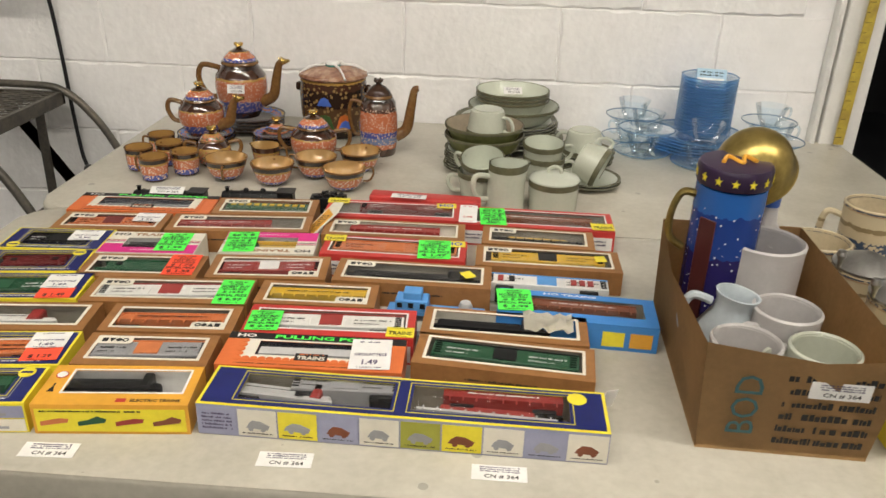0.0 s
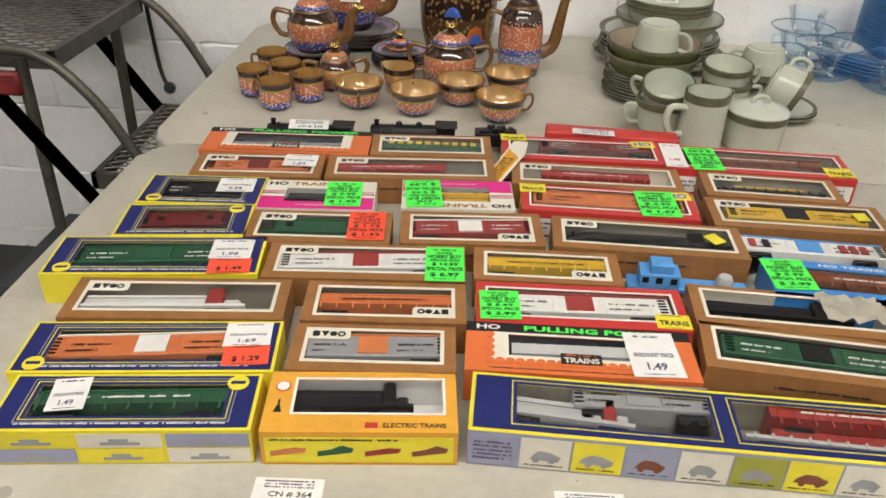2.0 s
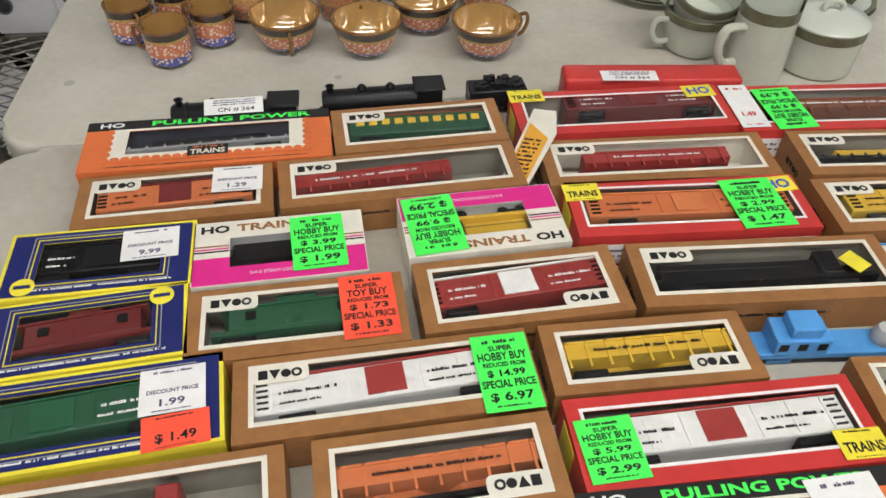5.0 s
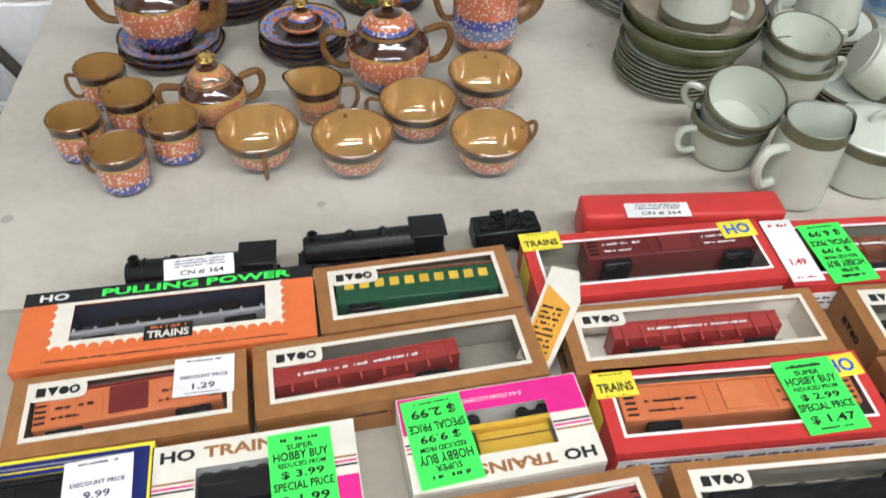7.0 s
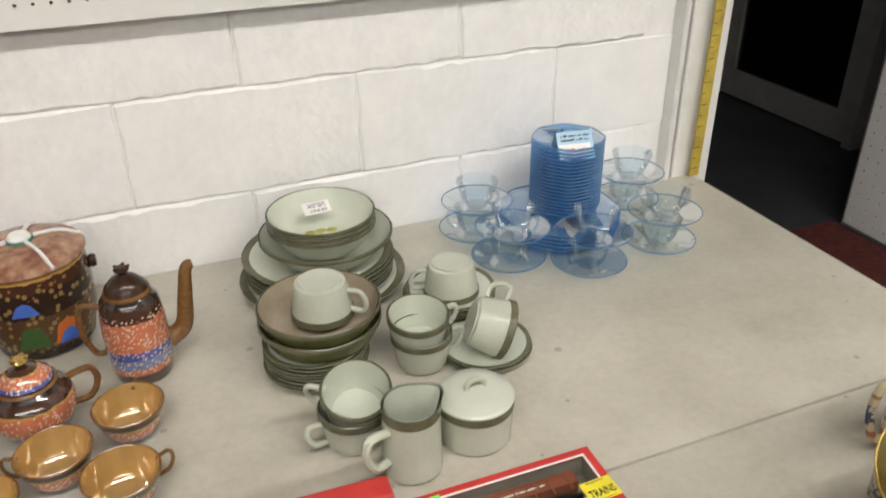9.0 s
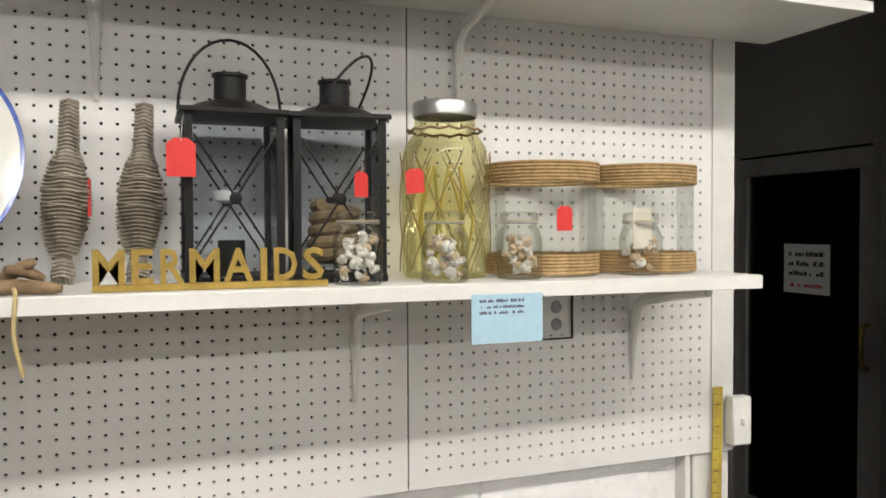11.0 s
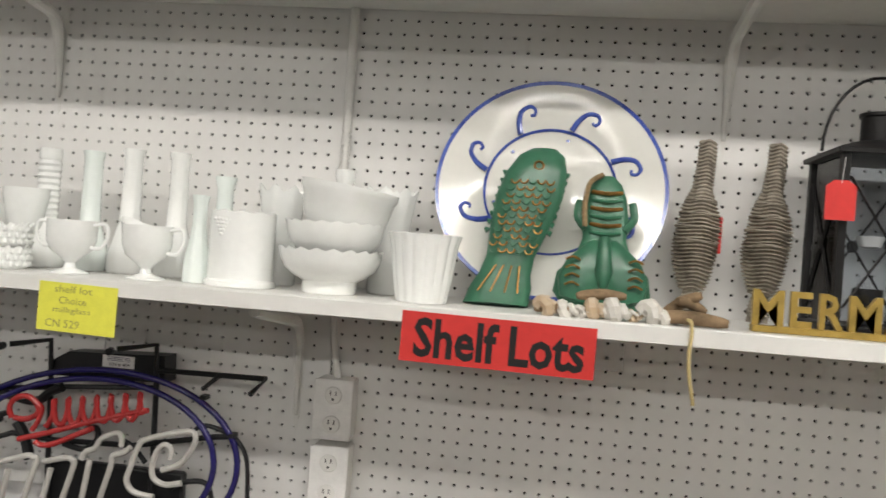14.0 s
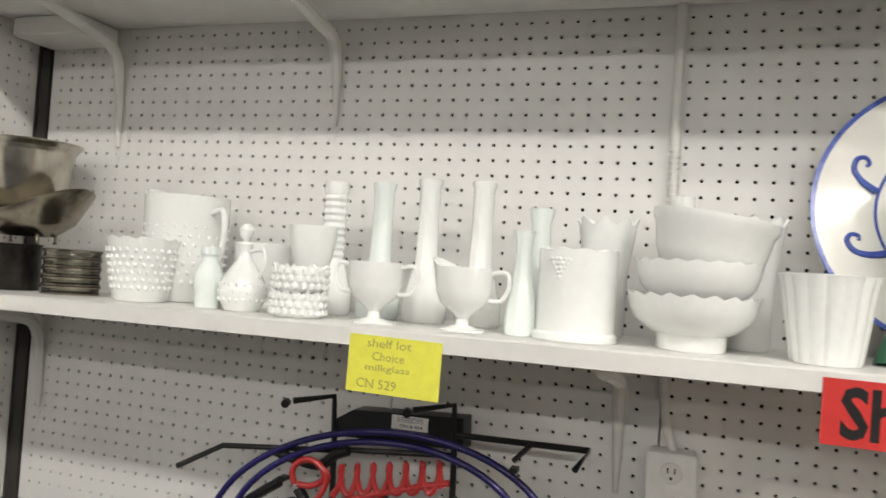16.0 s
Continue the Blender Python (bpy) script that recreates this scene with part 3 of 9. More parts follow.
        part("body", b, col, t)
        part("cupola", box_bm(-L * 0.12, L * 0.12, -W * 0.42, W * 0.42, base + 0.026, base + 0.037, bevel=0.001), col, t)
        part("roof", box_bm(-L * 0.45, L * 0.45, -W * 0.54, W * 0.54, base + 0.026, base + 0.0275), CAR[accent] if accent else col, t)
        for s in (-1, 1):
            for cx in (-0.27, 0.27):
                part("window", box_bm(L * cx - 0.004, L * cx + 0.004, s * W / 2 - 0.001, s * W / 2 + 0.001, base + 0.013, base + 0.021), CAR["black"], t)
    for s in (-1, 1):
        tr = bmesh.new()
        add_box(tr, s * L * 0.34 - 0.013, s * L * 0.34 + 0.013, -W * 0.42, W * 0.42, 0.005, base, bevel=0.001)
        part("truck", tr, CAR["black"], t)
        for q in (-1, 1):
            for e in (-1, 1):
                wh = add_tube(bmesh.new(), [(0, e * W * 0.28, 0), (0, e * W * 0.36, 0)], 0.0053, 12)
                part("wheel", wh, CAR["black"], t, m=pose(s * L * 0.34 + q * 0.008, 0, 0.0055))
    return t


def put_in(t, cx, cy, kind, body, length, flip=False, accent=None, tilt=0.0):
    """Lay a vehicle on its side in the box t, at (cx, cy) of the box."""
    m = t.matrix_world
    p = m @ Vector((cx, cy - 0.003, 0.0052 + 0.0180))
    turn = math.degrees(m.to_euler().z) + (180 if flip else 0) + tilt
    # lying on its side, the roof towards the far edge of the box
    return train_car(kind, body, p.x, p.y, p.z, length, turn, -90, accent, None)


def brown_box(x, y, w, d, turn, flip=False, cars=(), open_top=False, logo=True, label=None):
    t = box_base("train_box", label or ("brown train box with a cream edged cellophane window" + (", turned round" if flip else "")), x, y, w, d, turn)
    h = BOX_H
    sgn = -1 if flip else 1
    x0, x1 = -w / 2 + 0.017, w / 2 - 0.017
    y0, y1 = -d / 2 + 0.018, d / 2 - 0.012
    if flip:
        y0, y1 = -d / 2 + 0.014, d / 2 - 0.014
    hole = (x0, x1, y0, y1)
    box_shell(t, w, d, h, [hole], BROWN, BROWN, CREAM if open_top else TRAY_SHADED)
    part("window_border", ring_frame(x0 - 0.0045, x1 + 0.0045, y0 - 0.0045, y1 + 0.0045, 0.0042, h + 0.0001, h + 0.0005), CREAM, t, "cream printed border", smooth=False)
    if not open_top:
        film(t, hole, h, int(w * 1e4 + x * 977))
    if logo:
        lx, ly = ((x0 + 0.021, y1 - 0.0065) if not flip else (x1 - 0.021, y0 + 0.0065))
        tab = bmesh.new()
        add_box(tab, lx - 0.023, lx + 0.023, ly - 0.0085, ly + 0.0085, h - 0.0004, h + 0.0006)
        es = [e for e in tab.edges if abs(e.verts[0].co.z - e.verts[1].co.z) > 1e-5]
        bmesh.ops.bevel(tab, geom=es, offset=0.005, segments=3, affect="EDGES", profile=0.5)
        part("logo_tab", tab, CREAM, t, "cream tab under the mark", smooth=False)
        part("logo", logo_strokes(0, 0, 0.0088, 0), BLACK, t, "plain black shapes of the maker's mark", m=pose(lx, ly, h + 0.0007, 0, 0, 180 if flip else 0), smooth=False)
    # maker's mark on the end and print on the front side
    part("side_logo", logo_strokes(0, 0, 0.008, 0), BLACK, t, m=pose(-w / 2 - 0.0004, 0, h * 0.5, 90, 0, -90), smooth=False)
    part("side_print", ink_bars(bmesh.new(), -w * 0.2, w * 0.2, -0.003, 0.003, 0, 1, int(x * 1e3)), BLACK, t, m=pose(0, -d / 2 - 0.0004, h * 0.6, 90), smooth=False)
    for c in cars:
        put_in(t, *c)
    return t


def blue_box(x, y, w, d, turn, cars=(), badge=1, front=False):
    t = box_base("train_box", "navy and yellow train box with a clear window", x, y, w, d, turn)
    h = BOX_H
    hole = (-w / 2 + 0.030, w / 2 - 0.030, -d / 2 + 0.019, d / 2 - 0.016)
    box_shell(t, w, d, h, [hole], YELLOW, YELLOW, TRAY_DARK)
    e = 0.0034
    part("navy_panel", hole_sheet(bmesh.new(), w - 2 * e, d - 2 * e, [hole], h + 0.0001, h + 0.0004), NAVY, t, "navy printed panel", smooth=False)
    part("window_border", ring_frame(hole[0] - 0.005, hole[1] + 0.005, hole[2] - 0.005, hole[3] + 0.005, 0.0011, h + 0.0005, h + 0.0008), YELLOW, t, "thin yellow printed line", smooth=False)
    part("window_line", ring_frame(hole[0] - 0.0085, hole[1] + 0.0085, hole[2] - 0.0085, hole[3] + 0.0085, 0.0009, h + 0.0005, h + 0.0008), CAR["grey"], t, "thin grey printed line", smooth=False)
    film(t, hole, h, int(w * 9e4 + y * 777))
    bx = badge * (w / 2 - 0.022)
    by = -d / 2 + 0.014 if badge < 0 else d / 2 - 0.014
    part("badge", lathe([(0.0, 0.0006), (0.0105, 0.0006), (0.0105, 0.0), (0.0, 0.0)], 24), YELLOW, t, "round yellow badge", m=pose(bx, by, h + 0.0005))
    part("badge_mark", box_bm(-0.007, 0.007, -0.002, 0.002, 0, 0.0003), NAVY, t, m=pose(bx, by, h + 0.0012), smooth=False)
    part("side_print", ink_bars(bmesh.new(), -w * 0.4, w * 0.4, -0.002, 0.002, 0, 1, int(x * 1e3)), PAPER, t, m=pose(0, -d / 2 + 0.009, h + 0.0006), smooth=False)
    if front:
        for i in range(3):
            for j in range(2):
                mt = (LILAC, YELLOW, CREAM)[(i + j) % 3]
                x0 = -w / 2 + w * i / 3
                part("side_picture", box_bm(x0 + 0.002, x0 + w / 3 - 0.002, 0.0025 + j * 0.019, 0.0195 + j * 0.019, 0, 0.0004), mt, t, "printed picture panel", m=pose(0, -d / 2 - 0.0004, 0, 90), smooth=False)
                sil = bmesh.new()
                cx = x0 + w / 6
                add_box(sil, cx - 0.018, cx + 0.018, 0.006 + j * 0.019, 0.0095 + j * 0.019, 0, 0.0003)
                add_box(sil, cx - 0.01, cx + 0.008, 0.0095 + j * 0.019, 0.0135 + j * 0.019, 0, 0.0003)
                part("side_silhouette", sil, CAR["grey"], t, m=pose(0, -d / 2 - 0.0009, 0, 90), smooth=False)
    for c in cars:
        put_in(t, *c)
    return t


def orange_box(x, y, w, d, turn, cars=()):
    t = box_base("train_box", "orange train box with black band and scalloped cream panel", x, y, w, d, turn)
    h = BOX_H
    hole = (-w / 2 + 0.046, w / 2 - 0.046, -d / 2 + 0.027, d / 2 - 0.020)
    box_shell(t, w, d, h, [hole], ORANGE, ORANGE, TRAY_DARK)
    part("black_band", box_bm(-w / 2, w / 2, d / 2 - 0.0165, d / 2 - 0.0002, h + 0.0001, h + 0.0004), BLACK, t, "black printed band", smooth=False)
    hx0, hx1, hy0, hy1 = -w / 2 + 0.026, w / 2 - 0.026, -d / 2 + 0.017, d / 2 - 0.0165
    part("cream_panel", hole_sheet(bmesh.new(), hx1 - hx0, hy1 - hy0, [(hole[0] - (hx0 + hx1) / 2, hole[1] - (hx0 + hx1) / 2, hole[2] - (hy0 + hy1) / 2, hole[3] - (hy0 + hy1) / 2)], 0, 0.0003), CREAM, t, "cream printed panel", m=pose((hx0 + hx1) / 2, (hy0 + hy1) / 2, h + 0.0001), smooth=False)
    sc = bmesh.new()
    r = 0.0052
    n = int((hx1 - hx0) / (2 * r))
    for i in range(n + 1):
        lathe([(0, 0.0003), (r, 0.0003), (r, 0), (0, 0)], 12, sc, (hx0 + (hx1 - hx0) * i / n, hy0, h + 0.0006))
    k = int((hy1 - hy0) / (2 * r))
    for i in range(1, k + 1):
        for xx in (hx0, hx1):
            lathe([(0, 0.0003), (r, 0.0003), (r, 0), (0, 0)], 12, sc, (xx, hy0 + (hy1 - hy0 - r) * i / k, h + 0.0006))
    part("scalloped_edge", sc, ORANGE, t, "orange scalloped printed edge", smooth=False)["kind"] = "stuff"
    film(t, hole, h, int(w * 9e4 + y * 333))
    words(t, "HO", -w * 0.40, d / 2 - 0.0083, h + 0.0007, 0.0085, PAPER, 0.026, bold=0.03)
    words(t, "PULLING POWER", w * 0.09, d / 2 - 0.0083, h + 0.0007, 0.0092, GREEN_ST, w * 0.66, bold=0.03)
    part("badge", box_bm(-0.0215, 0.0215, -0.0085, 0.0085, 0, 0.0006, bevel=0.0002), BLACK, t, "black badge", m=pose(0.0, hole[2] - 0.002, h + 0.0007), smooth=False)
    words(t, "TRAINS", 0.0, hole[2] - 0.0045, h + 0.0015, 0.0085, CREAM, 0.037, bold=0.03)
    part("badge_mark", ink_bars(bmesh.new(), -0.016, 0.016, 0.003, 0.008, 0, 1, 3), ORANGE, t, m=pose(0, hole[2] - 0.002, h + 0.0014), smooth=False)
    part("fine_print", ink_bars(bmesh.new(), -w * 0.4, w * 0.4, -0.0015, 0.0015, 0, 1, 5), BLACK, t, m=pose(0, -d / 2 + 0.006, h + 0.0002), smooth=False)
    for c in cars:
        put_in(t, *c)
    return t


def red_box(x, y, w, d, turn, cars=(), film_on=True):
    t = box_base("train_box", "red train box with a wide clear window and white sides", x, y, w, d, turn)
    h = BOX_H
    hole = (-w / 2 + 0.014, w / 2 - 0.014, -d / 2 + 0.017, d / 2 - 0.013)
    box_shell(t, w, d, h, [hole], RED, RED, TRAY_SHADED)
    part("window_border", ring_frame(hole[0] - 0.003, hole[1] + 0.003, hole[2] - 0.003, hole[3] + 0.003, 0.0028, h + 0.0001, h + 0.0005), PAPER, t, "white printed border", smooth=False)
    if film_on:
        film(t, hole, h, int(w * 5e4 + y * 555))
    part("side_strip", box_bm(-w / 2 + 0.004, w / 2 - 0.004, 0.004, 0.030, 0, 0.0004), PAPER, t, "white printed strip", m=pose(0, -d / 2 - 0.0004, 0, 90), smooth=False)
    part("side_print", ink_bars(bmesh.new(), -w * 0.45, w * 0.45, 0.012, 0.026, 0, 2, 9), VIOLET_INK, t, m=pose(0, -d / 2 - 0.0009, 0, 90), smooth=False)
    part("end_tag", box_bm(-0.016, 0.016, 0.004, 0.036, 0, 0.0004), YELLOW, t, "yellow end flap", m=pose(-w / 2 - 0.0004, 0.01, 0, 90, 0, -90), smooth=False)
    for c in cars:
        put_in(t, *c)
    return t


def pink_box(x, y, w, d, turn, flip=False, cars=()):
    t = box_base("train_box", "cream and magenta train box with a rounded window" + (", turned upside down" if flip else ""), x, y, w, d, turn + (180 if flip else 0))
    h = BOX_H
    hole = (-w / 2 + 0.034, w / 2 - 0.042, -d / 2 + 0.022, d / 2 - 0.024)
    box_shell(t, w, d, h, [hole], CREAM, CREAM, PAPER)
    band = hole_sheet(bmesh.new(), w - 0.002, d * 0.40, [(hole[0], hole[1], hole[2] + d / 2 - d * 0.2 - 0.001, d * 0.2)], 0, 0.0003)
    part("magenta_band", band, PINK, t, "magenta printed band", m=pose(0, -d / 2 + d * 0.2 + 0.001, h + 0.0001), smooth=False)
    for k, (yy, mt) in enumerate(((0.004, PINK), (0.008, BROWN), (0.0005, BLACK))):
        for a, b in ((-w / 2 + 0.001, hole[0] - 0.001), (hole[1] + 0.001, w / 2 - 0.001)):
            part("stripe", box_bm(a, b, yy, yy + 0.0016, 0, 0.0003), mt, t, m=pose(0, 0, h + 0.0001), smooth=False)
    film(t, hole, h, int(w * 5e4 + y * 99))
    words(t, "HO", -w / 2 + 0.020, d / 2 - 0.011, h + 0.0003, 0.0105, BLACK, 0.027, bold=0.035)
    words(t, "TRAINS", -w / 2 + 0.073, d / 2 - 0.011, h + 0.0003, 0.0105, BROWN, 0.066, bold=0.03)
    words(t, "0-4-0 STEAM LOCOMOTIVE", w * 0.02, -d / 2 + 0.012, h + 0.0006, 0.004, PAPER, 0.062)
    for c in cars:
        put_in(t, *c)
    return t


# (x, y, width, depth, turn, upside down, vehicles: cx, cy, kind, colour, length, flipped, accent, tilt)
brown_box(-0.173, 1.688, 0.194, 0.083, 4.8, False, [(0.0, -0.020, "coach", "green", 0.14, False, "brown", -2)])
brown_box(-0.427, 1.581, 0.194, 0.079, 4.6, False, [(0.0, -0.022, "boxcar", "orange", 0.135, False, "maroon", 2)])
brown_box(-0.197, 1.602, 0.256, 0.078, 5.2, False, [(-0.035, -0.024, "hopper", "red", 0.16, False, None, 2)])
brown_box(0.085, 1.611, 0.256, 0.078, 0.7, False, [(0.0, -0.022, "hopper", "red", 0.145, False, None, 0)], True)
brown_box(0.345, 1.608, 0.200, 0.080, -1.7, False, [(0.0, -0.02, "flat", "black", 0.14, False, "yellow", 0)])
brown_box(-0.298, 1.409, 0.190, 0.082, 4.0, False, [(0.0, -0.022, "caboose", "green", 0.13, False, None, 1)])
brown_box(-0.097, 1.430, 0.190, 0.085, 4.5, True, [(0.0, -0.020, "boxcar", "red", 0.15, False, "white", 3)])
brown_box(0.137, 1.436, 0.252, 0.082, -0.6, False, [(0.0, -0.022, "loco", "black", 0.19, False, "black", 0)])
brown_box(0.358, 1.521, 0.244, 0.083, -0.5, False, [(0.0, -0.02, "boxcar", "yellow", 0.17, False, "black", 0)])
brown_box(-0.223, 1.332, 0.246, 0.080, 4.5, False, [(0.0, -0.022, "boxcar", "white", 0.19, False, "red", 2)])
brown_box(0.000, 1.348, 0.181, 0.074, 1.5, True, [(0.0, -0.020, "hopper", "yellow", 0.14, False, None, 1)])
brown_box(-0.422, 1.230, 0.246, 0.079, 5.6, False, [(-0.02, -0.024, "loco", "white", 0.17, False, "red", 1)])
brown_box(-0.188, 1.250, 0.185, 0.078, 4.1, True, [(0.0, -0.022, "hopper", "orange", 0.145, False, None, 1)])
brown_box(-0.189, 1.166, 0.174, 0.078, 3.9, False, [(0.0, -0.022, "boxcar", "grey", 0.14, False, "orange", 2)])
brown_box(0.284, 1.285, 0.236, 0.080, -2.0, False, [(-0.02, -0.02, "loco", "black", 0.15, False, None, 0)], True, False, "brown card train box with a torn open window flap")
brown_box(0.283, 1.204, 0.240, 0.080, -5.0, False, [(0.0, -0.022, "boxcar", "green", 0.175, False, "black", -1)], False, False)
blue_box(-0.482, 1.492, 0.169, 0.086, 4.0, [(0.0, -0.022, "boxcar", "black", 0.105, False, None, 0)], -1)
blue_box(-0.477, 1.405, 0.170, 0.084, 7.2, [(0.0, -0.022, "caboose", "maroon", 0.105, False, None, 3)], 1)
blue_box(-0.480, 1.316, 0.256, 0.087, 6.8, [(0.0, -0.022, "boxcar", "green", 0.185, False, None, 2)], -1)
blue_box(-0.419, 1.143, 0.263, 0.084, 6.6, [(0.0, -0.022, "boxcar", "orange", 0.19, False, "white", 2)], -1)
blue_box(-0.407, 1.060, 0.240, 0.078, 6.4, [(0.0, -0.020, "hopper", "green", 0.17, False, None, 1)], 1, True)
orange_box(-0.405, 1.674, 0.266, 0.090, 3.4, [(0.0, -0.018, "flat", "grey", 0.165, False, "black", 2)])
orange_box(0.029, 1.185, 0.243, 0.082, 1.2, [(0.01, -0.018, "gondola", "silver", 0.145, False, None, 1)])
red_box(0.070, 1.706, 0.258, 0.086, 1.5, [(0.03, -0.004, "boxcar", "maroon", 0.17, False, None, 0)])
red_box(0.345, 1.698, 0.290, 0.092, -0.9, [(0.0, -0.02, "hopper", "brown", 0.19, False, None, 0)])
red_box(0.095, 1.532, 0.248, 0.084, -0.3, [(0.0, -0.022, "boxcar", "orange", 0.19, False, None, 0)])
red_box(0.036, 1.268, 0.241, 0.081, 2.0, [(0.0, -0.022, "boxcar", "white", 0.185, False, "red", 1)])
pink_box(-0.318, 1.497, 0.161, 0.086, 4.4, False, [(-0.004, -0.022, "loco", "black", 0.08, False, None, 0)])
pink_box(-0.121, 1.523, 0.160, 0.088, 4.9, True, [(-0.004, -0.020, "loco", "yellow", 0.08, False, "black", 0)])


def amber_box(x, y, w, d, turn):
    t = box_base("train_box", "amber yellow electric train box with pictured yellow side", x, y, w, d, turn)
    h = BOX_H
    hole = (-w / 2 + 0.028, w / 2 - 0.014, -d / 2 + 0.026, d / 2 - 0.012)
    box_shell(t, w, d, h, [hole], AMBER, AMBER, PAPER)
    part("window_border", ring_frame(hole[0] - 0.003, hole[1] + 0.003, hole[2] - 0.003, hole[3] + 0.003, 0.0026, h + 0.0001, h + 0.0005), PAPER, t, "white printed border", smooth=False)
    film(t, hole, h, 77)
    words(t, "ELECTRIC TRAINS", w * 0.28, -d / 2 + 0.009, h + 0.0003, 0.0058, BLACK, w * 0.32, bold=0.02)
    part("red_mark", box_bm(-0.006, 0.006, -0.0035, 0.0035, 0, 0.0003), RED, t, m=pose(w * 0.06, -d / 2 + 0.009, h + 0.0003), smooth=False)
    part("round_mark", lathe([(0, 0.0004), (0.0075, 0.0004), (0.0075, 0), (0, 0)], 20), RED, t, "red and white round mark", m=pose(-w / 2 + 0.014, d / 2 - 0.022, h + 0.0001))
    part("round_mark_inner", lathe([(0, 0.0003), (0.0062, 0.0003), (0.0062, 0), (0, 0)], 20), PAPER, t, m=pose(-w / 2 + 0.014, d / 2 - 0.022, h + 0.0006))
    lamp = bmesh.new()
    add_prism(lamp, [(-0.004, -0.008), (0.004, -0.008), (0.0015, 0.001), (-0.0015, 0.001)], 0, 0.0003)
    add_box(lamp, -0.001, 0.001, 0.001, 0.009, 0, 0.0003)
    part("signal_mark", lamp, BLACK, t, m=pose(-w / 2 + 0.013, -d / 2 + 0.034, h + 0.0002), smooth=False)
    part("side_panel", box_bm(-w / 2 + 0.004, w / 2 - 0.004, 0.004, 0.036, 0, 0.0004), YELLOW, t, "yellow side with small pictures", m=pose(0, -d / 2 - 0.0004, 0, 90), smooth=False)
    for i, k in enumerate(("orange", "green", "red", "brown")):
        cx = -w * 0.36 + i * w * 0.24
        bm = bmesh.new()
        add_prism(bm, [(cx - 0.017, 0.012), (cx + 0.015, 0.017), (cx + 0.017, 0.022), (cx + 0.006, 0.023 + 0.003 * (i % 2)), (cx - 0.004, 0.021), (cx - 0.017, 0.018)], 0, 0.0003)
        part("side_picture", bm, CAR[k], t, m=pose(0, -d / 2 - 0.0009, 0, 90), smooth=False)
    part("side_print", ink_bars(bmesh.new(), -w * 0.45, w * 0.2, 0.031, 0.035, 0, 1, 4), BLACK, t, m=pose(0, -d / 2 - 0.0009, 0, 90), smooth=False)
    put_in(t, -0.012, -0.016, "loco", "black", 0.11, False, None, 0)
    return t


amber_box(-0.188, 1.084, 0.184, 0.084, 5.5)


def big_box(x, y, w, d, turn):
    t = box_base("train_set_box", "long navy train set box with two windows and pictured front", x, y, w, d, turn)
    h = 0.044
    holes = [(-w / 2 + 0.045, -0.014, -d / 2 + 0.016, d / 2 - 0.014), (0.010, w / 2 - 0.045, -d / 2 + 0.016, d / 2 - 0.014)]
    box_shell(t, w, d, h, holes, YELLOW, LILAC, TRAY_SHADED)
    e = 0.004
    part("navy_panel", hole_sheet(bmesh.new(), w - 2 * e, d - 2 * e, holes, h + 0.0001, h + 0.0004), NAVY, t, "navy printed panel", smooth=False)
    for i, q in enumerate(holes):
        part("window_border", ring_frame(q[0] - 0.005, q[1] + 0.005, q[2] - 0.005, q[3] + 0.005, 0.0011, h + 0.0005, h + 0.0008), YELLOW, t, "thin yellow printed line", smooth=False)
        film(t, q, h, 50 + i)
    part("badge", lathe([(0.0, 0.0006), (0.012, 0.0006), (0.012, 0.0), (0.0, 0.0)], 24), YELLOW, t, "round yellow badge", m=pose(w / 2 - 0.035, d / 2 - 0.02, h + 0.0009))
    cols = (LILAC, CREAM, YELLOW, LILAC, CREAM, OLIVE, YELLOW, CREAM, LILAC, CREAM)
    for i, c in enumerate(cols):
        x0, x1 = -w / 2 + w * i / 10, -w / 2 + w * (i + 1) / 10
        part("side_picture", box_bm(x0 + 0.001, x1 - 0.001, 0.002, h - 0.004, 0, 0.0004), c, t, "printed picture panel", m=pose(0, -d / 2 - 0.0004, 0, 90), smooth=False)
        cx = (x0 + x1) / 2
        if i == 0:
            part("side_print", ink_bars(bmesh.new(), x0 + 0.006, x1 - 0.006, 0.008, 0.034, 0, 5, 2), VIOLET_INK, t, m=pose(0, -d / 2 - 0.0009, 0, 90), smooth=False)
            continue
        r = random.Random(i)
        bm = bmesh.new()
        a, b = r.uniform(0.010, 0.014), r.uniform(0.009, 0.013)
        add_prism(bm, [(cx - a - 0.003, 0.014), (cx + b, 0.012), (cx + b + 0.003, 0.018), (cx + 0.004, 0.024), (cx - 0.006, 0.025), (cx - a, 0.020)], 0, 0.0003)
        for q in (-0.008, 0.007):
            lathe([(0, 0.0003), (0.0032, 0.0003), (0.0032, 0), (0, 0)], 10, bm, (cx + q, 0.0125, 0))
        part("side_silhouette", bm, CAR["grey"] if i % 3 else CAR["brown"], t, m=pose(0, -d / 2 - 0.0009, 0, 90), smooth=False)
        part("side_caption", ink_bars(bmesh.new(), x0 + 0.006, x1 - 0.006, 0.005, 0.008, 0, 1, i), BLACK, t, m=pose(0, -d / 2 - 0.0009, 0, 90), smooth=False)
    put_in(t, -0.075, 0.0, "boxcar", "grey", 0.12, False, None, 2)
    put_in(t, -0.150, -0.022, "loco", "silver", 0.11, False, "red", -4)
    put_in(t, 0.12, -0.004, "hopper", "red", 0.13, False, None, 0)
    put_in(t, 0.10, -0.028, "flat", "silver", 0.15, False, "red", -2)
    return t


big_box(0.161, 1.092, 0.489, 0.082, -0.9)


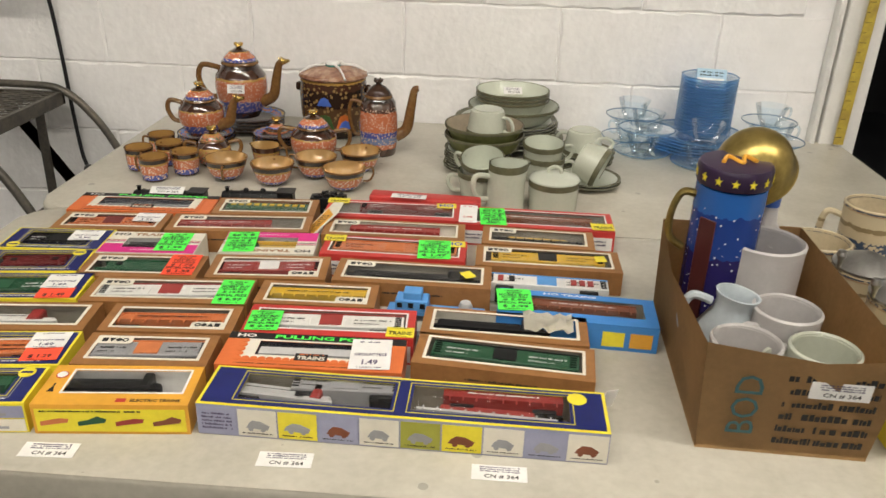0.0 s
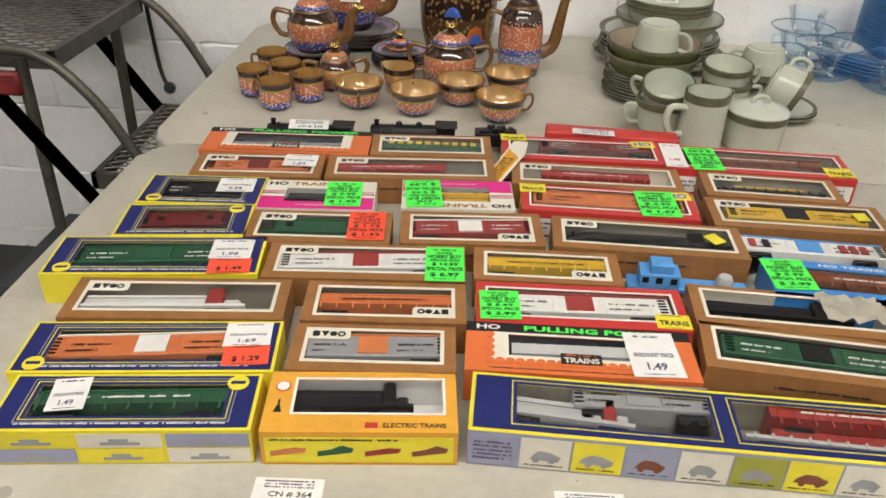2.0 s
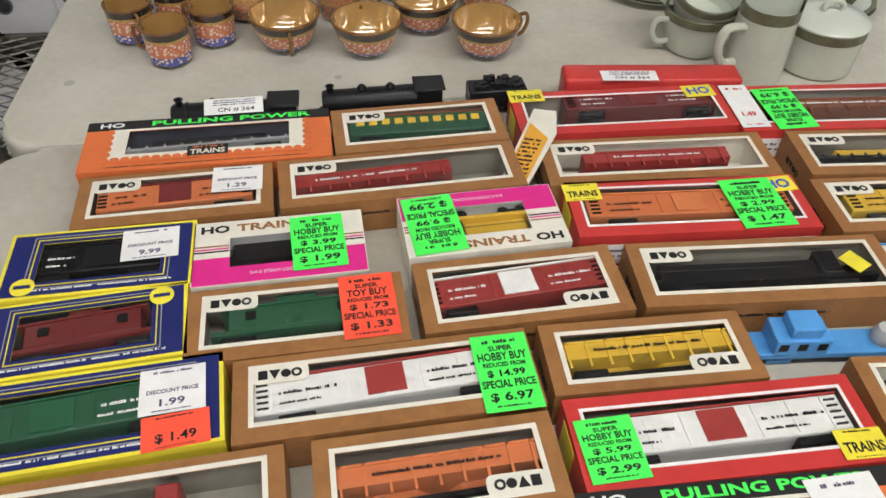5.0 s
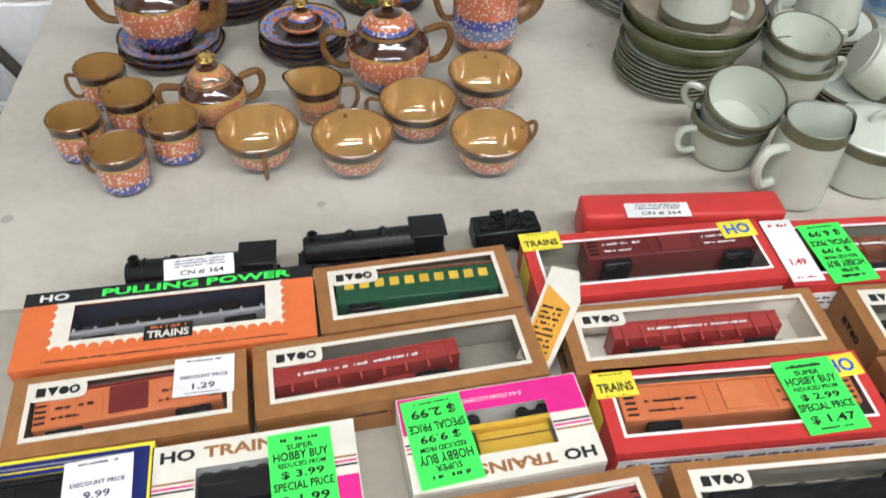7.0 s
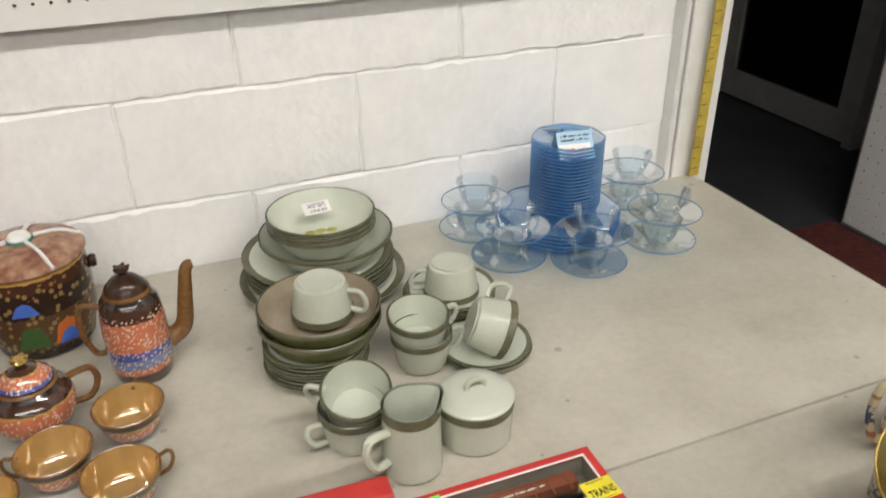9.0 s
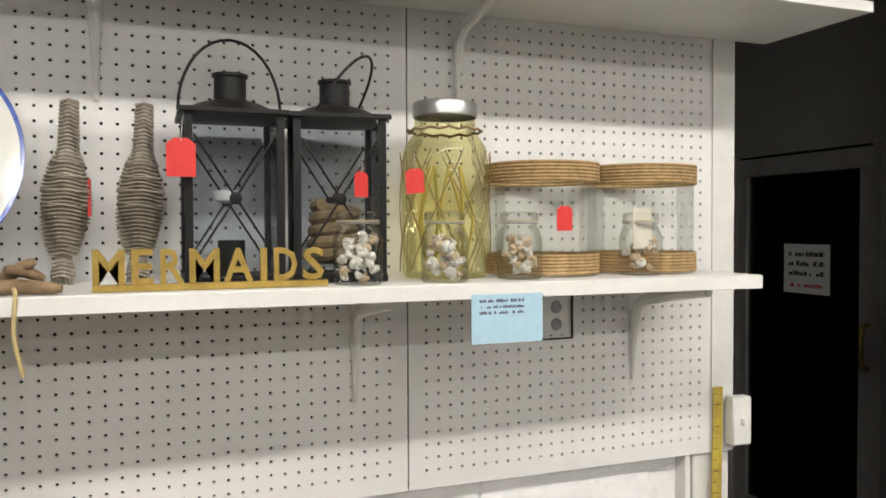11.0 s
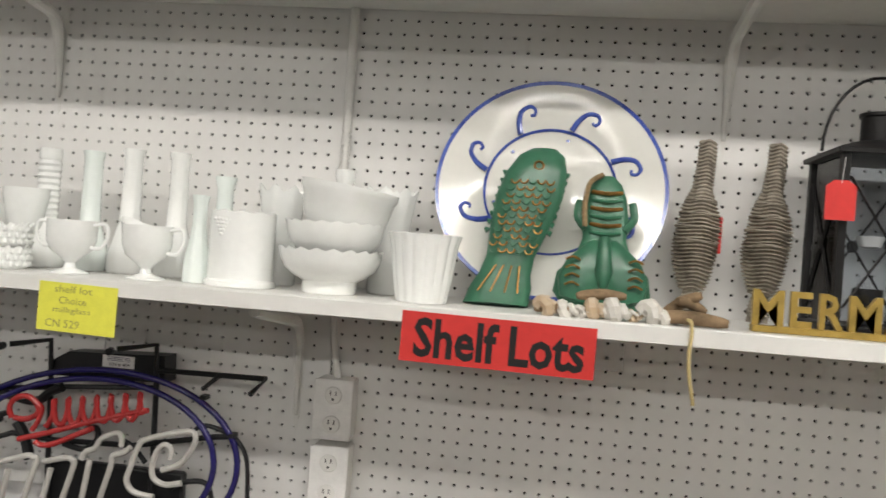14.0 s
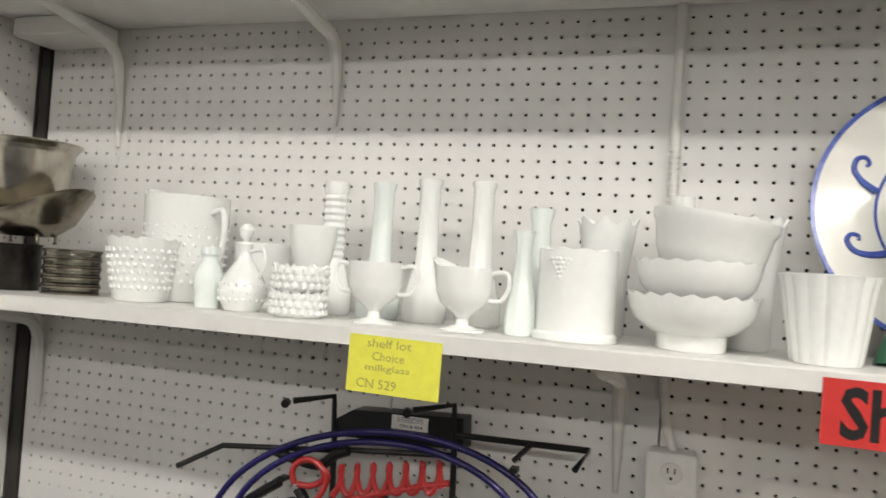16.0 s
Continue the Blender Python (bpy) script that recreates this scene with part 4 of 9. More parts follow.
def sky_box(x, y, w, d, turn):
    t = box_base("train_box", "bright blue train box with a long clear window", x, y, w, d, turn)
    h = BOX_H
    hole = (-w / 2 + 0.05, w / 2 - 0.018, -d / 2 + 0.024, d / 2 - 0.016)
    box_shell(t, w, d, h, [hole], SKY, SKY, TRAY_SHADED)
    film(t, hole, h, 91)
    for i, (cx, mt) in enumerate(((0.055, YELLOW), (0.095, AMBER))):
        part("side_picture", box_bm(cx - 0.017, cx + 0.015, 0.006, 0.03, 0, 0.0004), mt, t, "small printed picture", m=pose(0, -d / 2 - 0.0004, 0, 90), smooth=False)
    words(t, "HO TRAINS", -0.01, d / 2 - 0.008, h + 0.0003, 0.006, PAPER, 0.08, bold=0.02)
    put_in(t, 0.01, -0.018, "hopper", "brown", 0.14, False, None, 0)
    return t


sky_box(0.392, 1.352, 0.236, 0.087, -3.6)


# ---- price stickers and lot labels ----
def sticker(x, y, w, d, turn, material, label, lines, z=None, ink=None, bars=2, flip=False):
    t = thing("price_sticker", label, "sticker", pose(x, y, z or 0.7840, 0, 0, turn + (180 if flip else 0)), "price stickers on the train boxes")
    bm = box_bm(-w / 2, w / 2, -d / 2, d / 2, 0, 0.0005)
    part("paper", bm, material, t, smooth=False)
    for words_, fy, fh, fw in lines:
        words(t, words_, 0, d * fy, 0.0007, d * fh, ink or BLACK, w * fw, bold=0.022)
    if bars:
        b = bmesh.new()
        ink_bars(b, -w * 0.3, w * 0.3, d * 0.36, d * 0.45, 0.0006, 1, int(y * 1e4))
        ink_bars(b, -w * 0.3, w * 0.3, -d * 0.46, -d * 0.42, 0.0006, 1, int(y * 1e4) + 1)
        part("fine_print", b, ink or BLACK, t, smooth=False)["kind"] = "stuff"
    return t


def green_st(x, y, w, d, turn, price, was, flip=False):
    return sticker(x, y, w, d, turn, GREEN_ST, "fluorescent green special price sticker on a train box", [("SUPER", 0.31, 0.07, 0.42), ("HOBBY BUY", 0.20, 0.11, 0.86), ("REDUCED FROM", 0.09, 0.06, 0.74), (was, -0.03, 0.10, 0.66), ("SPECIAL PRICE", -0.16, 0.10, 0.92), (price, -0.33, 0.12, 0.74)], flip=flip)


green_st(-0.282, 1.501, 0.051, 0.073, 6, "$ 1.99", "$ 3.99")
green_st(-0.170, 1.518, 0.052, 0.082, 8, "$ 2.99", "$ 9.99", True)
green_st(0.164, 1.529, 0.056, 0.075, 3, "$ 1.47", "$ 2.99")
green_st(-0.126, 1.335, 0.048, 0.077, 4, "$ 6.97", "$ 14.99")
green_st(0.263, 1.695, 0.049, 0.083, 3, "$ 6.99", "$ 9.99", True)
green_st(-0.057, 1.257, 0.046, 0.055, 4, "$ 2.99", "$ 5.99")
green_st(0.299, 1.363, 0.053, 0.068, 3, "$ 3.99", "$ 5.99")
sticker(-0.236, 1.416, 0.049, 0.074, 5, RED_ST, "fluorescent red special price sticker on a train box", [("SUPER", 0.31, 0.07, 0.42), ("TOY BUY", 0.20, 0.11, 0.74), ("REDUCED FROM", 0.09, 0.06, 0.74), ("$ 1.73", -0.03, 0.10, 0.7), ("SPECIAL PRICE", -0.16, 0.10, 0.92), ("$ 1.33", -0.33, 0.12, 0.74)])


def white_st(x, y, w, d, turn, price):
    return sticker(x, y, w, d, turn, PAPER, "white discount price sticker on a train box", [("DISCOUNT PRICE", -0.02, 0.09, 0.78), (price, -0.27, 0.16, 0.38)], ink=VIOLET_INK, bars=1)


white_st(-0.367, 1.601, 0.051, 0.040, 3, "1.29")
white_st(-0.439, 1.508, 0.052, 0.041, 6, "9.99")
white_st(-0.393, 1.337, 0.051, 0.044, 7, "1.99")
white_st(-0.324, 1.171, 0.049, 0.040, 8, "1.69")
white_st(0.106, 1.185, 0.054, 0.073, 4, "1.49")
white_st(-0.467, 1.062, 0.035, 0.045, 12, "1.49")
sticker(-0.385, 1.299, 0.051, 0.031, 9, RED_ST, "fluorescent red reduced price strip on a train box", [("$ 1.49", -0.2, 0.3, 0.6)], bars=1)
sticker(-0.317, 1.137, 0.047, 0.031, 10, RED_ST, "fluorescent red reduced price strip on a train box", [("$ 1.29", -0.2, 0.3, 0.6)], bars=1)
sticker(0.216, 1.702, 0.034, 0.088, 0, PAPER, "white paper end label on a train box", [("1.49", -0.2, 0.1, 0.5)], ink=RED_INK, bars=1)
sticker(0.225, 1.438, 0.019, 0.024, 30, YELLOW, "small plain yellow sticker on a train box", [], bars=0)
sticker(0.447, 1.526, 0.019, 0.022, 7, YELLOW, "small plain yellow sticker on a train box", [], bars=0)


def maker_tag(x, y, w, d, turn):
    return sticker(x, y, w, d, turn, YELLOW, "yellow corner tag with black badge on a train box", [("TRAINS", -0.12, 0.36, 0.84)], bars=1, z=0.7832)


for q in ((-0.041, 1.738, 0.042, 0.025, 3), (-0.013, 1.557, 0.038, 0.026, 2), (0.468, 1.672, 0.042, 0.032, 2), (0.138, 1.247, 0.039, 0.026, 1)):
    maker_tag(*q)
for x, y, turn in ((0.172, 1.738, 4), (0.197, 1.557, 5)):
    sticker(x, y, 0.038, 0.024, turn, YELLOW, "yellow corner tag with blue letters on a train box", [("HO", 0.0, 0.6, 0.72)], ink=BLUE_INK, bars=0, z=0.7832)


def lot_label(x, y, z, turn, number="364", w=0.064, d=0.026, label="white paper lot label lying on the table", rx=0, ry=0):
    t = thing("lot_label", label, "label", pose(x, y, z, rx, ry, turn), "white lot labels")
    part("paper", box_bm(-w / 2, w / 2, -d / 2, d / 2, 0, 0.0004), PAPER, t, smooth=False)
    part("fine_print", ink_bars(bmesh.new(), -w * 0.35, w * 0.38, d * 0.02, d * 0.42, 0.0005, 3, int(x * 1e4)), VIOLET_INK, t, smooth=False)
    words(t, "CN # " + number, w * 0.04, -d * 0.24, 0.0006, d * 0.26, BLACK, w * 0.62, bold=0.01)
    return t


lot_label(-0.244, 1.006, 0.7405, 3)
lot_label(0.031, 1.017, 0.7405, 2)
lot_label(0.279, 1.019, 0.7405, 0)


# ---- loose locomotives and odd pieces behind and between the boxes ----
def steam_loco(x, y, z, length, turn, tender=True):
    t = thing("model_steam_locomotive", "black plastic toy steam locomotive standing behind the boxes", "model train", pose(x, y, z, 0, 0, turn), "model railway vehicles")
    L = length
    blk = CAR["black"]
    boiler = add_tube(bmesh.new(), [(-L * 0.46, 0, 0.0275), (-L * 0.44, 0, 0.0275), (L * 0.22, 0, 0.0285)], [0.012, 0.0142, 0.0150], 18)
    for i in range(5):
        add_tube(boiler, [(-L * 0.36 + i * L * 0.12, 0, 0.028), (-L * 0.355 + i * L * 0.12, 0, 0.028)], 0.0156, 18)
    part("boiler", boiler, blk, t)
    part("smokestack", lathe([(0.004, 0), (0.004, 0.008), (0.0055, 0.010), (0.0035, 0.010), (0.003, 0.004)], 14), blk, t, m=pose(-L * 0.40, 0, 0.0395))
    for k in (-0.18, 0.02):
        part("dome", lathe([(0.0055, 0), (0.0055, 0.004), (0.003, 0.007), (0.0, 0.0075)], 14), blk, t, m=pose(L * k, 0, 0.0415))
    cab = box_bm(L * 0.2, L * 0.38, -0.015, 0.015, 0.012, 0.044, bevel=0.001)
    part("cab", cab, blk, t)
    part("cab_roof", box_bm(L * 0.18, L * 0.40, -0.0165, 0.0165, 0.044, 0.0465, bevel=0.001), blk, t)
    frame_ = box_bm(-L * 0.48, L * 0.40, -0.012, 0.012, 0.009, 0.014)
    add_prism(frame_, [(-L * 0.5, -0.012), (-L * 0.44, -0.014), (-L * 0.44, 0.014), (-L * 0.5, 0.012)], 0.003, 0.011)
    part("frame", frame_, blk, t)
    for s in (-1, 1):
        for k in (-0.25, -0.12, 0.01, 0.14):
            part("wheel", add_tube(bmesh.new(), [(L * k, s * 0.009, 0.0085), (L * k, s * 0.0115, 0.0085)], 0.0085, 16), blk, t)
        part("side_rod", box_bm(-L * 0.26, L * 0.15, s * 0.0125, s * 0.0135, 0.0065, 0.0085), CAR["grey"], t)
        part("cylinder", box_bm(-L * 0.42, -L * 0.32, s * 0.0115 - 0.004, s * 0.0115 + 0.004, 0.008, 0.017, bevel=0.002), blk, t)
    return t


LOCO_A = steam_loco(-0.378, 1.744, 0.7405, 0.172, 1)
LOCO_B = steam_loco(-0.205, 1.766, 0.7405, 0.172, 3)
tender = thing("model_tender", "black plastic coal tender behind the boxes", "model train", pose(-0.070, 1.776, 0.7405, 0, 0, 4), "model railway vehicles")
part("body", box_bm(-0.036, 0.036, -0.015, 0.015, 0.012, 0.036, bevel=0.0015), CAR["black"], tender)
coal = bmesh.new()
rr = random.Random(4)
for _ in range(40):
    cx, cy, s = rr.uniform(-0.028, 0.03), rr.uniform(-0.011, 0.011), rr.uniform(0.002, 0.004)
    add_box(coal, cx - s, cx + s, cy - s, cy + s, 0.034, 0.037 + s + 0.06 * max(0, 0.02 - abs(cx)) * 3)
part("coal", coal, CAR["black"], tender, smooth=False)["kind"] = "stuff"
for s in (-1, 1):
    part("truck", box_bm(s * 0.022 - 0.011, s * 0.022 + 0.011, -0.012, 0.012, 0.0, 0.012, bevel=0.002), CAR["black"], tender)
lot_label(-0.382, 1.726, 0.7905, 4, "364", 0.066, 0.022, "white paper lot label lying across a toy locomotive", 20)

red_tray = thing("red_train_case", "red plastic train case lid behind the red boxes", "case", pose(0.126, 1.775, 0.7405, 0, 0, -3))
part("body", box_bm(-0.112, 0.112, -0.014, 0.024, 0.0, 0.046, bevel=0.006, segs=3), RED, red_tray)
part("yellow_edge", box_bm(-0.108, 0.108, -0.0165, -0.0145, 0.018, 0.024), YELLOW, red_tray, "yellow stripe")
lot_label(0.094, 1.770, 0.7872, -3, "364", 0.070, 0.022, "white paper lot label lying on the red case")

crane = thing("model_crane_car", "bright blue toy crane and flat wagon between the boxes", "model train", pose(0.180, 1.366, 0.7405, 0, 0, -2), "model railway vehicles")
part("deck", box_bm(-0.075, 0.075, -0.014, 0.014, 0.010, 0.017, bevel=0.001), CAR["blue"], crane)
part("cabin", box_bm(-0.062, -0.012, -0.015, 0.015, 0.017, 0.036, bevel=0.0012), CAR["blue"], crane)
part("cabin_roof", box_bm(-0.050, -0.022, -0.012, 0.012, 0.036, 0.048, bevel=0.0012), CAR["blue"], crane)
part("lamp_drum", lathe([(0.0, 0.018), (0.008, 0.016), (0.011, 0.009), (0.010, 0.0), (0.0, 0.0)], 18), CAR["silver"], crane, "silver searchlight drum", m=pose(0.045, 0, 0.017))
for s in (-1, 1):
    part("truck", box_bm(s * 0.05 - 0.012, s * 0.05 + 0.012, -0.012, 0.012, 0.0, 0.010, bevel=0.002), CAR["blue"], crane)
for k in (-0.055, -0.038, -0.02):
    part("window", box_bm(k - 0.004, k + 0.004, -0.0158, -0.0148, 0.024, 0.032), CAR["black"], crane)

wagon = train_car("boxcar", "white", 0.352, 1.418, 0.758, 0.175, -2, -90, "blue", "white toy boxcar with red and black figures lying loose")
for k, c in ((0.05, "red"), (0.038, "red"), (0.062, "red"), (-0.05, "black"), (-0.066, "red")):
    part("marking", box_bm(k - 0.004, k + 0.004, -0.0172, -0.0158, 0.018, 0.034), CAR[c], wagon, smooth=False)

flap = thing("torn_box_flap", "torn open yellow and cream box flap sticking up", "box flap", pose(-0.052, 1.640, 0.783, 22, -14, -36))
part("card", add_prism(bmesh.new(), [(-0.016, -0.05), (0.018, -0.05), (0.024, 0.02), (0.012, 0.05), (-0.016, 0.05)], 0, 0.001), CREAM, flap, smooth=False)
part("printed_face", add_prism(bmesh.new(), [(-0.013, -0.045), (0.014, -0.045), (0.017, 0.012), (-0.012, 0.03)], 0.0011, 0.0014), AMBER, flap, "amber printed face", smooth=False)
part("print", ink_bars(bmesh.new(), -0.010, 0.011, -0.04, 0.01, 0.0015, 9, 8), BLACK, flap, smooth=False)
torn = thing("torn_cellophane", "crumpled torn film and paper on an open box", "torn film", pose(0.345, 1.285, 0.784))
tb = bmesh.new()
rr = random.Random(9)
g = [[tb.verts.new((-0.035 + 0.07 * i / 8, -0.025 + 0.05 * j / 6, 0.004 + rr.uniform(0, 0.010))) for i in range(9)] for j in range(7)]
for j in range(6):
    for i in range(8):
        tb.faces.new((g[j][i], g[j][i + 1], g[j + 1][i + 1], g[j + 1][i]))
bmesh.ops.solidify(tb, geom=tb.faces[:], thickness=0.0004)
part("sheet", tb, CREAM, torn)
solid("hang_tag", box_bm(-0.008, 0.008, -0.0003, 0.0003, -0.018, 0.018), PAPER, "small white string tag hanging off a box", "tag", pose(0.418, 1.150, 0.762, 20, 0, 20))


# ---- painted tea set ----
def banded(name, bands, dots=0.5, rough=0.16, vscale=150.0, dot_color=(0.66, 0.47, 0.36), dot_from=(0.35, 0.75)):
    """Glazed china with bands of colour up its height and small light flecks in one zone."""
    m = bpy.data.materials.new(name)
    m.use_nodes = True
    nt = m.node_tree
    b = nt.nodes["Principled BSDF"]
    tc = nt.nodes.new("ShaderNodeTexCoord")
    sep = nt.nodes.new("ShaderNodeSeparateXYZ")
    nz = nt.nodes.new("ShaderNodeTexNoise")
    nz.inputs["Scale"].default_value = 90
    nt.links.new(tc.outputs["Object"], nz.inputs["Vector"])
    nt.links.new(tc.outputs["Generated"], sep.inputs[0])
    off = nt.nodes.new("ShaderNodeMath")
    off.operation = "MULTIPLY_ADD"
    off.inputs[1].default_value, off.inputs[2].default_value = 0.07, -0.035
    nt.links.new(nz.outputs["Fac"], off.inputs[0])
    add = nt.nodes.new("ShaderNodeMath")
    nt.links.new(sep.outputs[2], add.inputs[0])
    nt.links.new(off.outputs[0], add.inputs[1])
    ramp = nt.nodes.new("ShaderNodeValToRGB")
    ramp.color_ramp.interpolation = "CONSTANT"
    els = ramp.color_ramp.elements
    els[0].position, els[0].color = 0.0, (*bands[0][1], 1)
    els[1].position, els[1].color = bands[1][0], (*bands[1][1], 1)
    for p, c in bands[2:]:
        els.new(p).color = (*c, 1)
    nt.links.new(add.outputs[0], ramp.inputs[0])
    vo = nt.nodes.new("ShaderNodeTexVoronoi")
    vo.inputs["Scale"].default_value = vscale
    nt.links.new(tc.outputs["Object"], vo.inputs["Vector"])
    lt = nt.nodes.new("ShaderNodeMath")
    lt.operation = "LESS_THAN"
    lt.inputs[1].default_value = dots
    nt.links.new(vo.outputs["Distance"], lt.inputs[0])
    zone = nt.nodes.new("ShaderNodeValToRGB")
    zone.color_ramp.interpolation = "CONSTANT"
    zone.color_ramp.elements[0].color = (0, 0, 0, 1)
    zone.color_ramp.elements[1].position, zone.color_ramp.elements[1].color = dot_from[0], (1, 1, 1, 1)
    zone.color_ramp.elements.new(dot_from[1]).color = (0, 0, 0, 1)
    nt.links.new(sep.outputs[2], zone.inputs[0])
    mul = nt.nodes.new("ShaderNodeMath")
    mul.operation = "MULTIPLY"
    nt.links.new(lt.outputs[0], mul.inputs[0])
    nt.links.new(zone.outputs[0], mul.inputs[1])
    mix = nt.nodes.new("ShaderNodeMix")
    mix.data_type = "RGBA"
    mix.inputs[7].default_value = (*dot_color, 1)
    nt.links.new(mul.outputs[0], mix.inputs[0])
    nt.links.new(ramp.outputs[0], mix.inputs[6])
    nt.links.new(mix.outputs[2], b.inputs["Base Color"])
    b.inputs["Roughness"].default_value = rough
    bp = nt.nodes.new("ShaderNodeBump")
    bp.inputs["Strength"].default_value, bp.inputs["Distance"].default_value = 0.3, 0.0008
    nt.links.new(mul.outputs[0], bp.inputs["Height"])
    nt.links.new(bp.outputs[0], b.inputs["Normal"])
    return m


C_BROWN, C_DARK, C_CORAL, C_BLUE, C_TAN, C_GOLD = (0.06, 0.024, 0.014), (0.028, 0.015, 0.010), (0.50, 0.155, 0.075), (0.07, 0.085, 0.30), (0.45, 0.27, 0.10), (0.42, 0.24, 0.06)
POT = banded("painted_pot", [(0, C_DARK), (0.13, C_BLUE), (0.34, C_CORAL), (0.73, C_GOLD), (0.77, C_BROWN), (0.92, C_DARK)], 0.34, vscale=190, dot_from=(0.14, 0.73))
POT_TALL = banded("painted_tall_pot", [(0, C_BROWN), (0.14, C_CORAL), (0.22, (0.16, 0.2, 0.34)), (0.34, C_BLUE), (0.44, C_CORAL), (0.78, C_BROWN), (0.93, C_DARK)], 0.34, vscale=200, dot_from=(0.16, 0.84))
POT_SCENE = banded("painted_scene_pot", [(0, C_BROWN), (0.1, C_GOLD), (0.18, (0.16, 0.14, 0.08)), (0.5, C_TAN), (0.72, C_GOLD), (0.8, C_BROWN)], 0.5, vscale=220, dot_color=(0.5, 0.16, 0.08), dot_from=(0.12, 0.7))
CUP_PAINT = banded("painted_cup", [(0, C_BROWN), (0.09, C_BLUE), (0.28, C_CORAL), (0.66, C_GOLD), (0.74, C_DARK), (0.96, C_GOLD)], 0.40, vscale=200, dot_from=(0.10, 0.66))
MUG_PAINT = banded("painted_mug", [(0, C_BROWN), (0.10, C_BLUE), (0.32, C_CORAL), (0.70, C_GOLD), (0.78, C_DARK), (0.96, C_GOLD)], 0.40, vscale=200, dot_from=(0.12, 0.70))
LUSTRE = mat("peach_lustre_glaze", (0.52, 0.31, 0.10), 0.16, 0.3, 0.08, 30, 200, 0.0, 0.9)
LUSTRE.node_tree.nodes["Principled BSDF"].inputs["Coat IOR"].default_value = 2.1
for glaze in (LUSTRE, POT, POT_TALL, POT_SCENE, CUP_PAINT, MUG_PAINT):
    glaze.node_tree.nodes["Principled BSDF"].inputs["Coat Weight"].default_value = 1.0
    glaze.node_tree.nodes["Principled BSDF"].inputs["Coat Roughness"].default_value = 0.05
GOLD = mat("gold_gilding", (0.62, 0.42, 0.13), 0.25, 0.9, 0.2, 80, 300, 0.1)
HANDLE_BROWN = mat("dark_gilded_glaze", (0.13, 0.055, 0.02), 0.2, 0.0, 0.35, 120, 400, 0.15, 0.6, (0.22, 0.12, 0.035))
DARK_GLAZE = mat("dark_brown_glaze", (0.05, 0.025, 0.016), 0.18, 0, 0.25, 60, 200, 0.06)
SAUCER_TOP = banded("painted_saucer", [(0, C_DARK), (0.35, C_CORAL), (0.6, C_BLUE), (0.75, C_GOLD), (0.9, C_DARK)], 0.5, vscale=110, dot_color=(0.14, 0.2, 0.42), dot_from=(0.2, 0.9))


def cup_profile(r0, r1, h, foot=0.7, wall=0.0025, steps=8, power=0.5):
    """Outer wall only, foot to rim, and then the inner wall back down."""
    out = [(0.0, 0.0), (r0 * foot, 0.0), (r0 * foot, 0.002), (r0, 0.004)]
    for i in range(1, steps + 1):
        k = i / steps
        out.append((r0 + (r1 - r0) * k ** power, 0.004 + (h - 0.004) * k))
    inner = [(r1 - wall, h)]
    for i in range(steps - 1, -1, -1):
        k = i / steps
        inner.append((max(r0 + (r1 - r0) * k ** power - wall, 0.002), 0.006 + (h - 0.006) * k))
    inner.append((0.0, 0.006))
    return out, inner


def loop_handle(r, z0, z1, out, thick=0.0028, ang=0.0, flat_=False):
    pts = spline([(r - 0.002, 0, z1), (r + out * 0.8, 0, z1 + 0.003), (r + out, 0, (z0 + z1) / 2 + 0.003), (r + out * 0.6, 0, z0 + 0.002), (r - 0.003, 0, z0)], 6)
    c, s = math.cos(ang), math.sin(ang)
    return add_tube(bmesh.new(), [(p.x * c, p.x * s, p.z) for p in pts], thick, 8)


def tea_cup(name, x, y, r, h, ang, label, outer, inner, handle, z=0.7405, foot_r=0.55, power=0.5, tilt=(0, 0), group="", rim=None, category="cup"):
    t = thing(name, label, category, pose(x, y, z, tilt[0], tilt[1], 0), group)
    o, i = cup_profile(r * foot_r, r, h, 0.8, 0.0022, 9, power)
    part("bowl", lathe(o, 36), outer, t)
    part("inside", lathe(i, 36), inner, t)
    part("rim", lathe([(r - 0.0024, h - 0.0003), (r - 0.001, h + 0.0009), (r + 0.0005, h - 0.0004), (r + 0.0002, h - 0.003), (r - 0.0022, h - 0.002)], 36), rim or HANDLE_BROWN, t)
    if handle:
        part("handle", loop_handle(r * 0.93, h * 0.3, h * 0.85, r * 0.42, 0.0026, radians(ang)), handle, t)
    return t


SET = "painted tea set on the table"
for x, y, a in ((-0.540, 2.088, 200), (-0.550, 1.981, -60), (-0.497, 2.026, 150), (-0.437, 1.968, 160), (-0.490, 1.918, 175)):
    tea_cup("demitasse_cup", x, y, 0.0315, 0.054, a, "small painted coral and blue coffee cup with gold inside", MUG_PAINT, LUSTRE, HANDLE_BROWN, foot_r=0.88, power=0.8, group=SET)
for x, y, a in ((-0.337, 1.948, -80), (-0.226, 1.929, 100), (-0.143, 1.991, 170), (-0.050, 2.048, 80), (-0.064, 1.918, 20)):
    tea_cup("teacup", x, y, 0.0480, 0.050, a, "painted coral and blue teacup with gold lustre inside", CUP_PAINT, LUSTRE, HANDLE_BROWN, foot_r=0.5, power=0.45, group=SET)


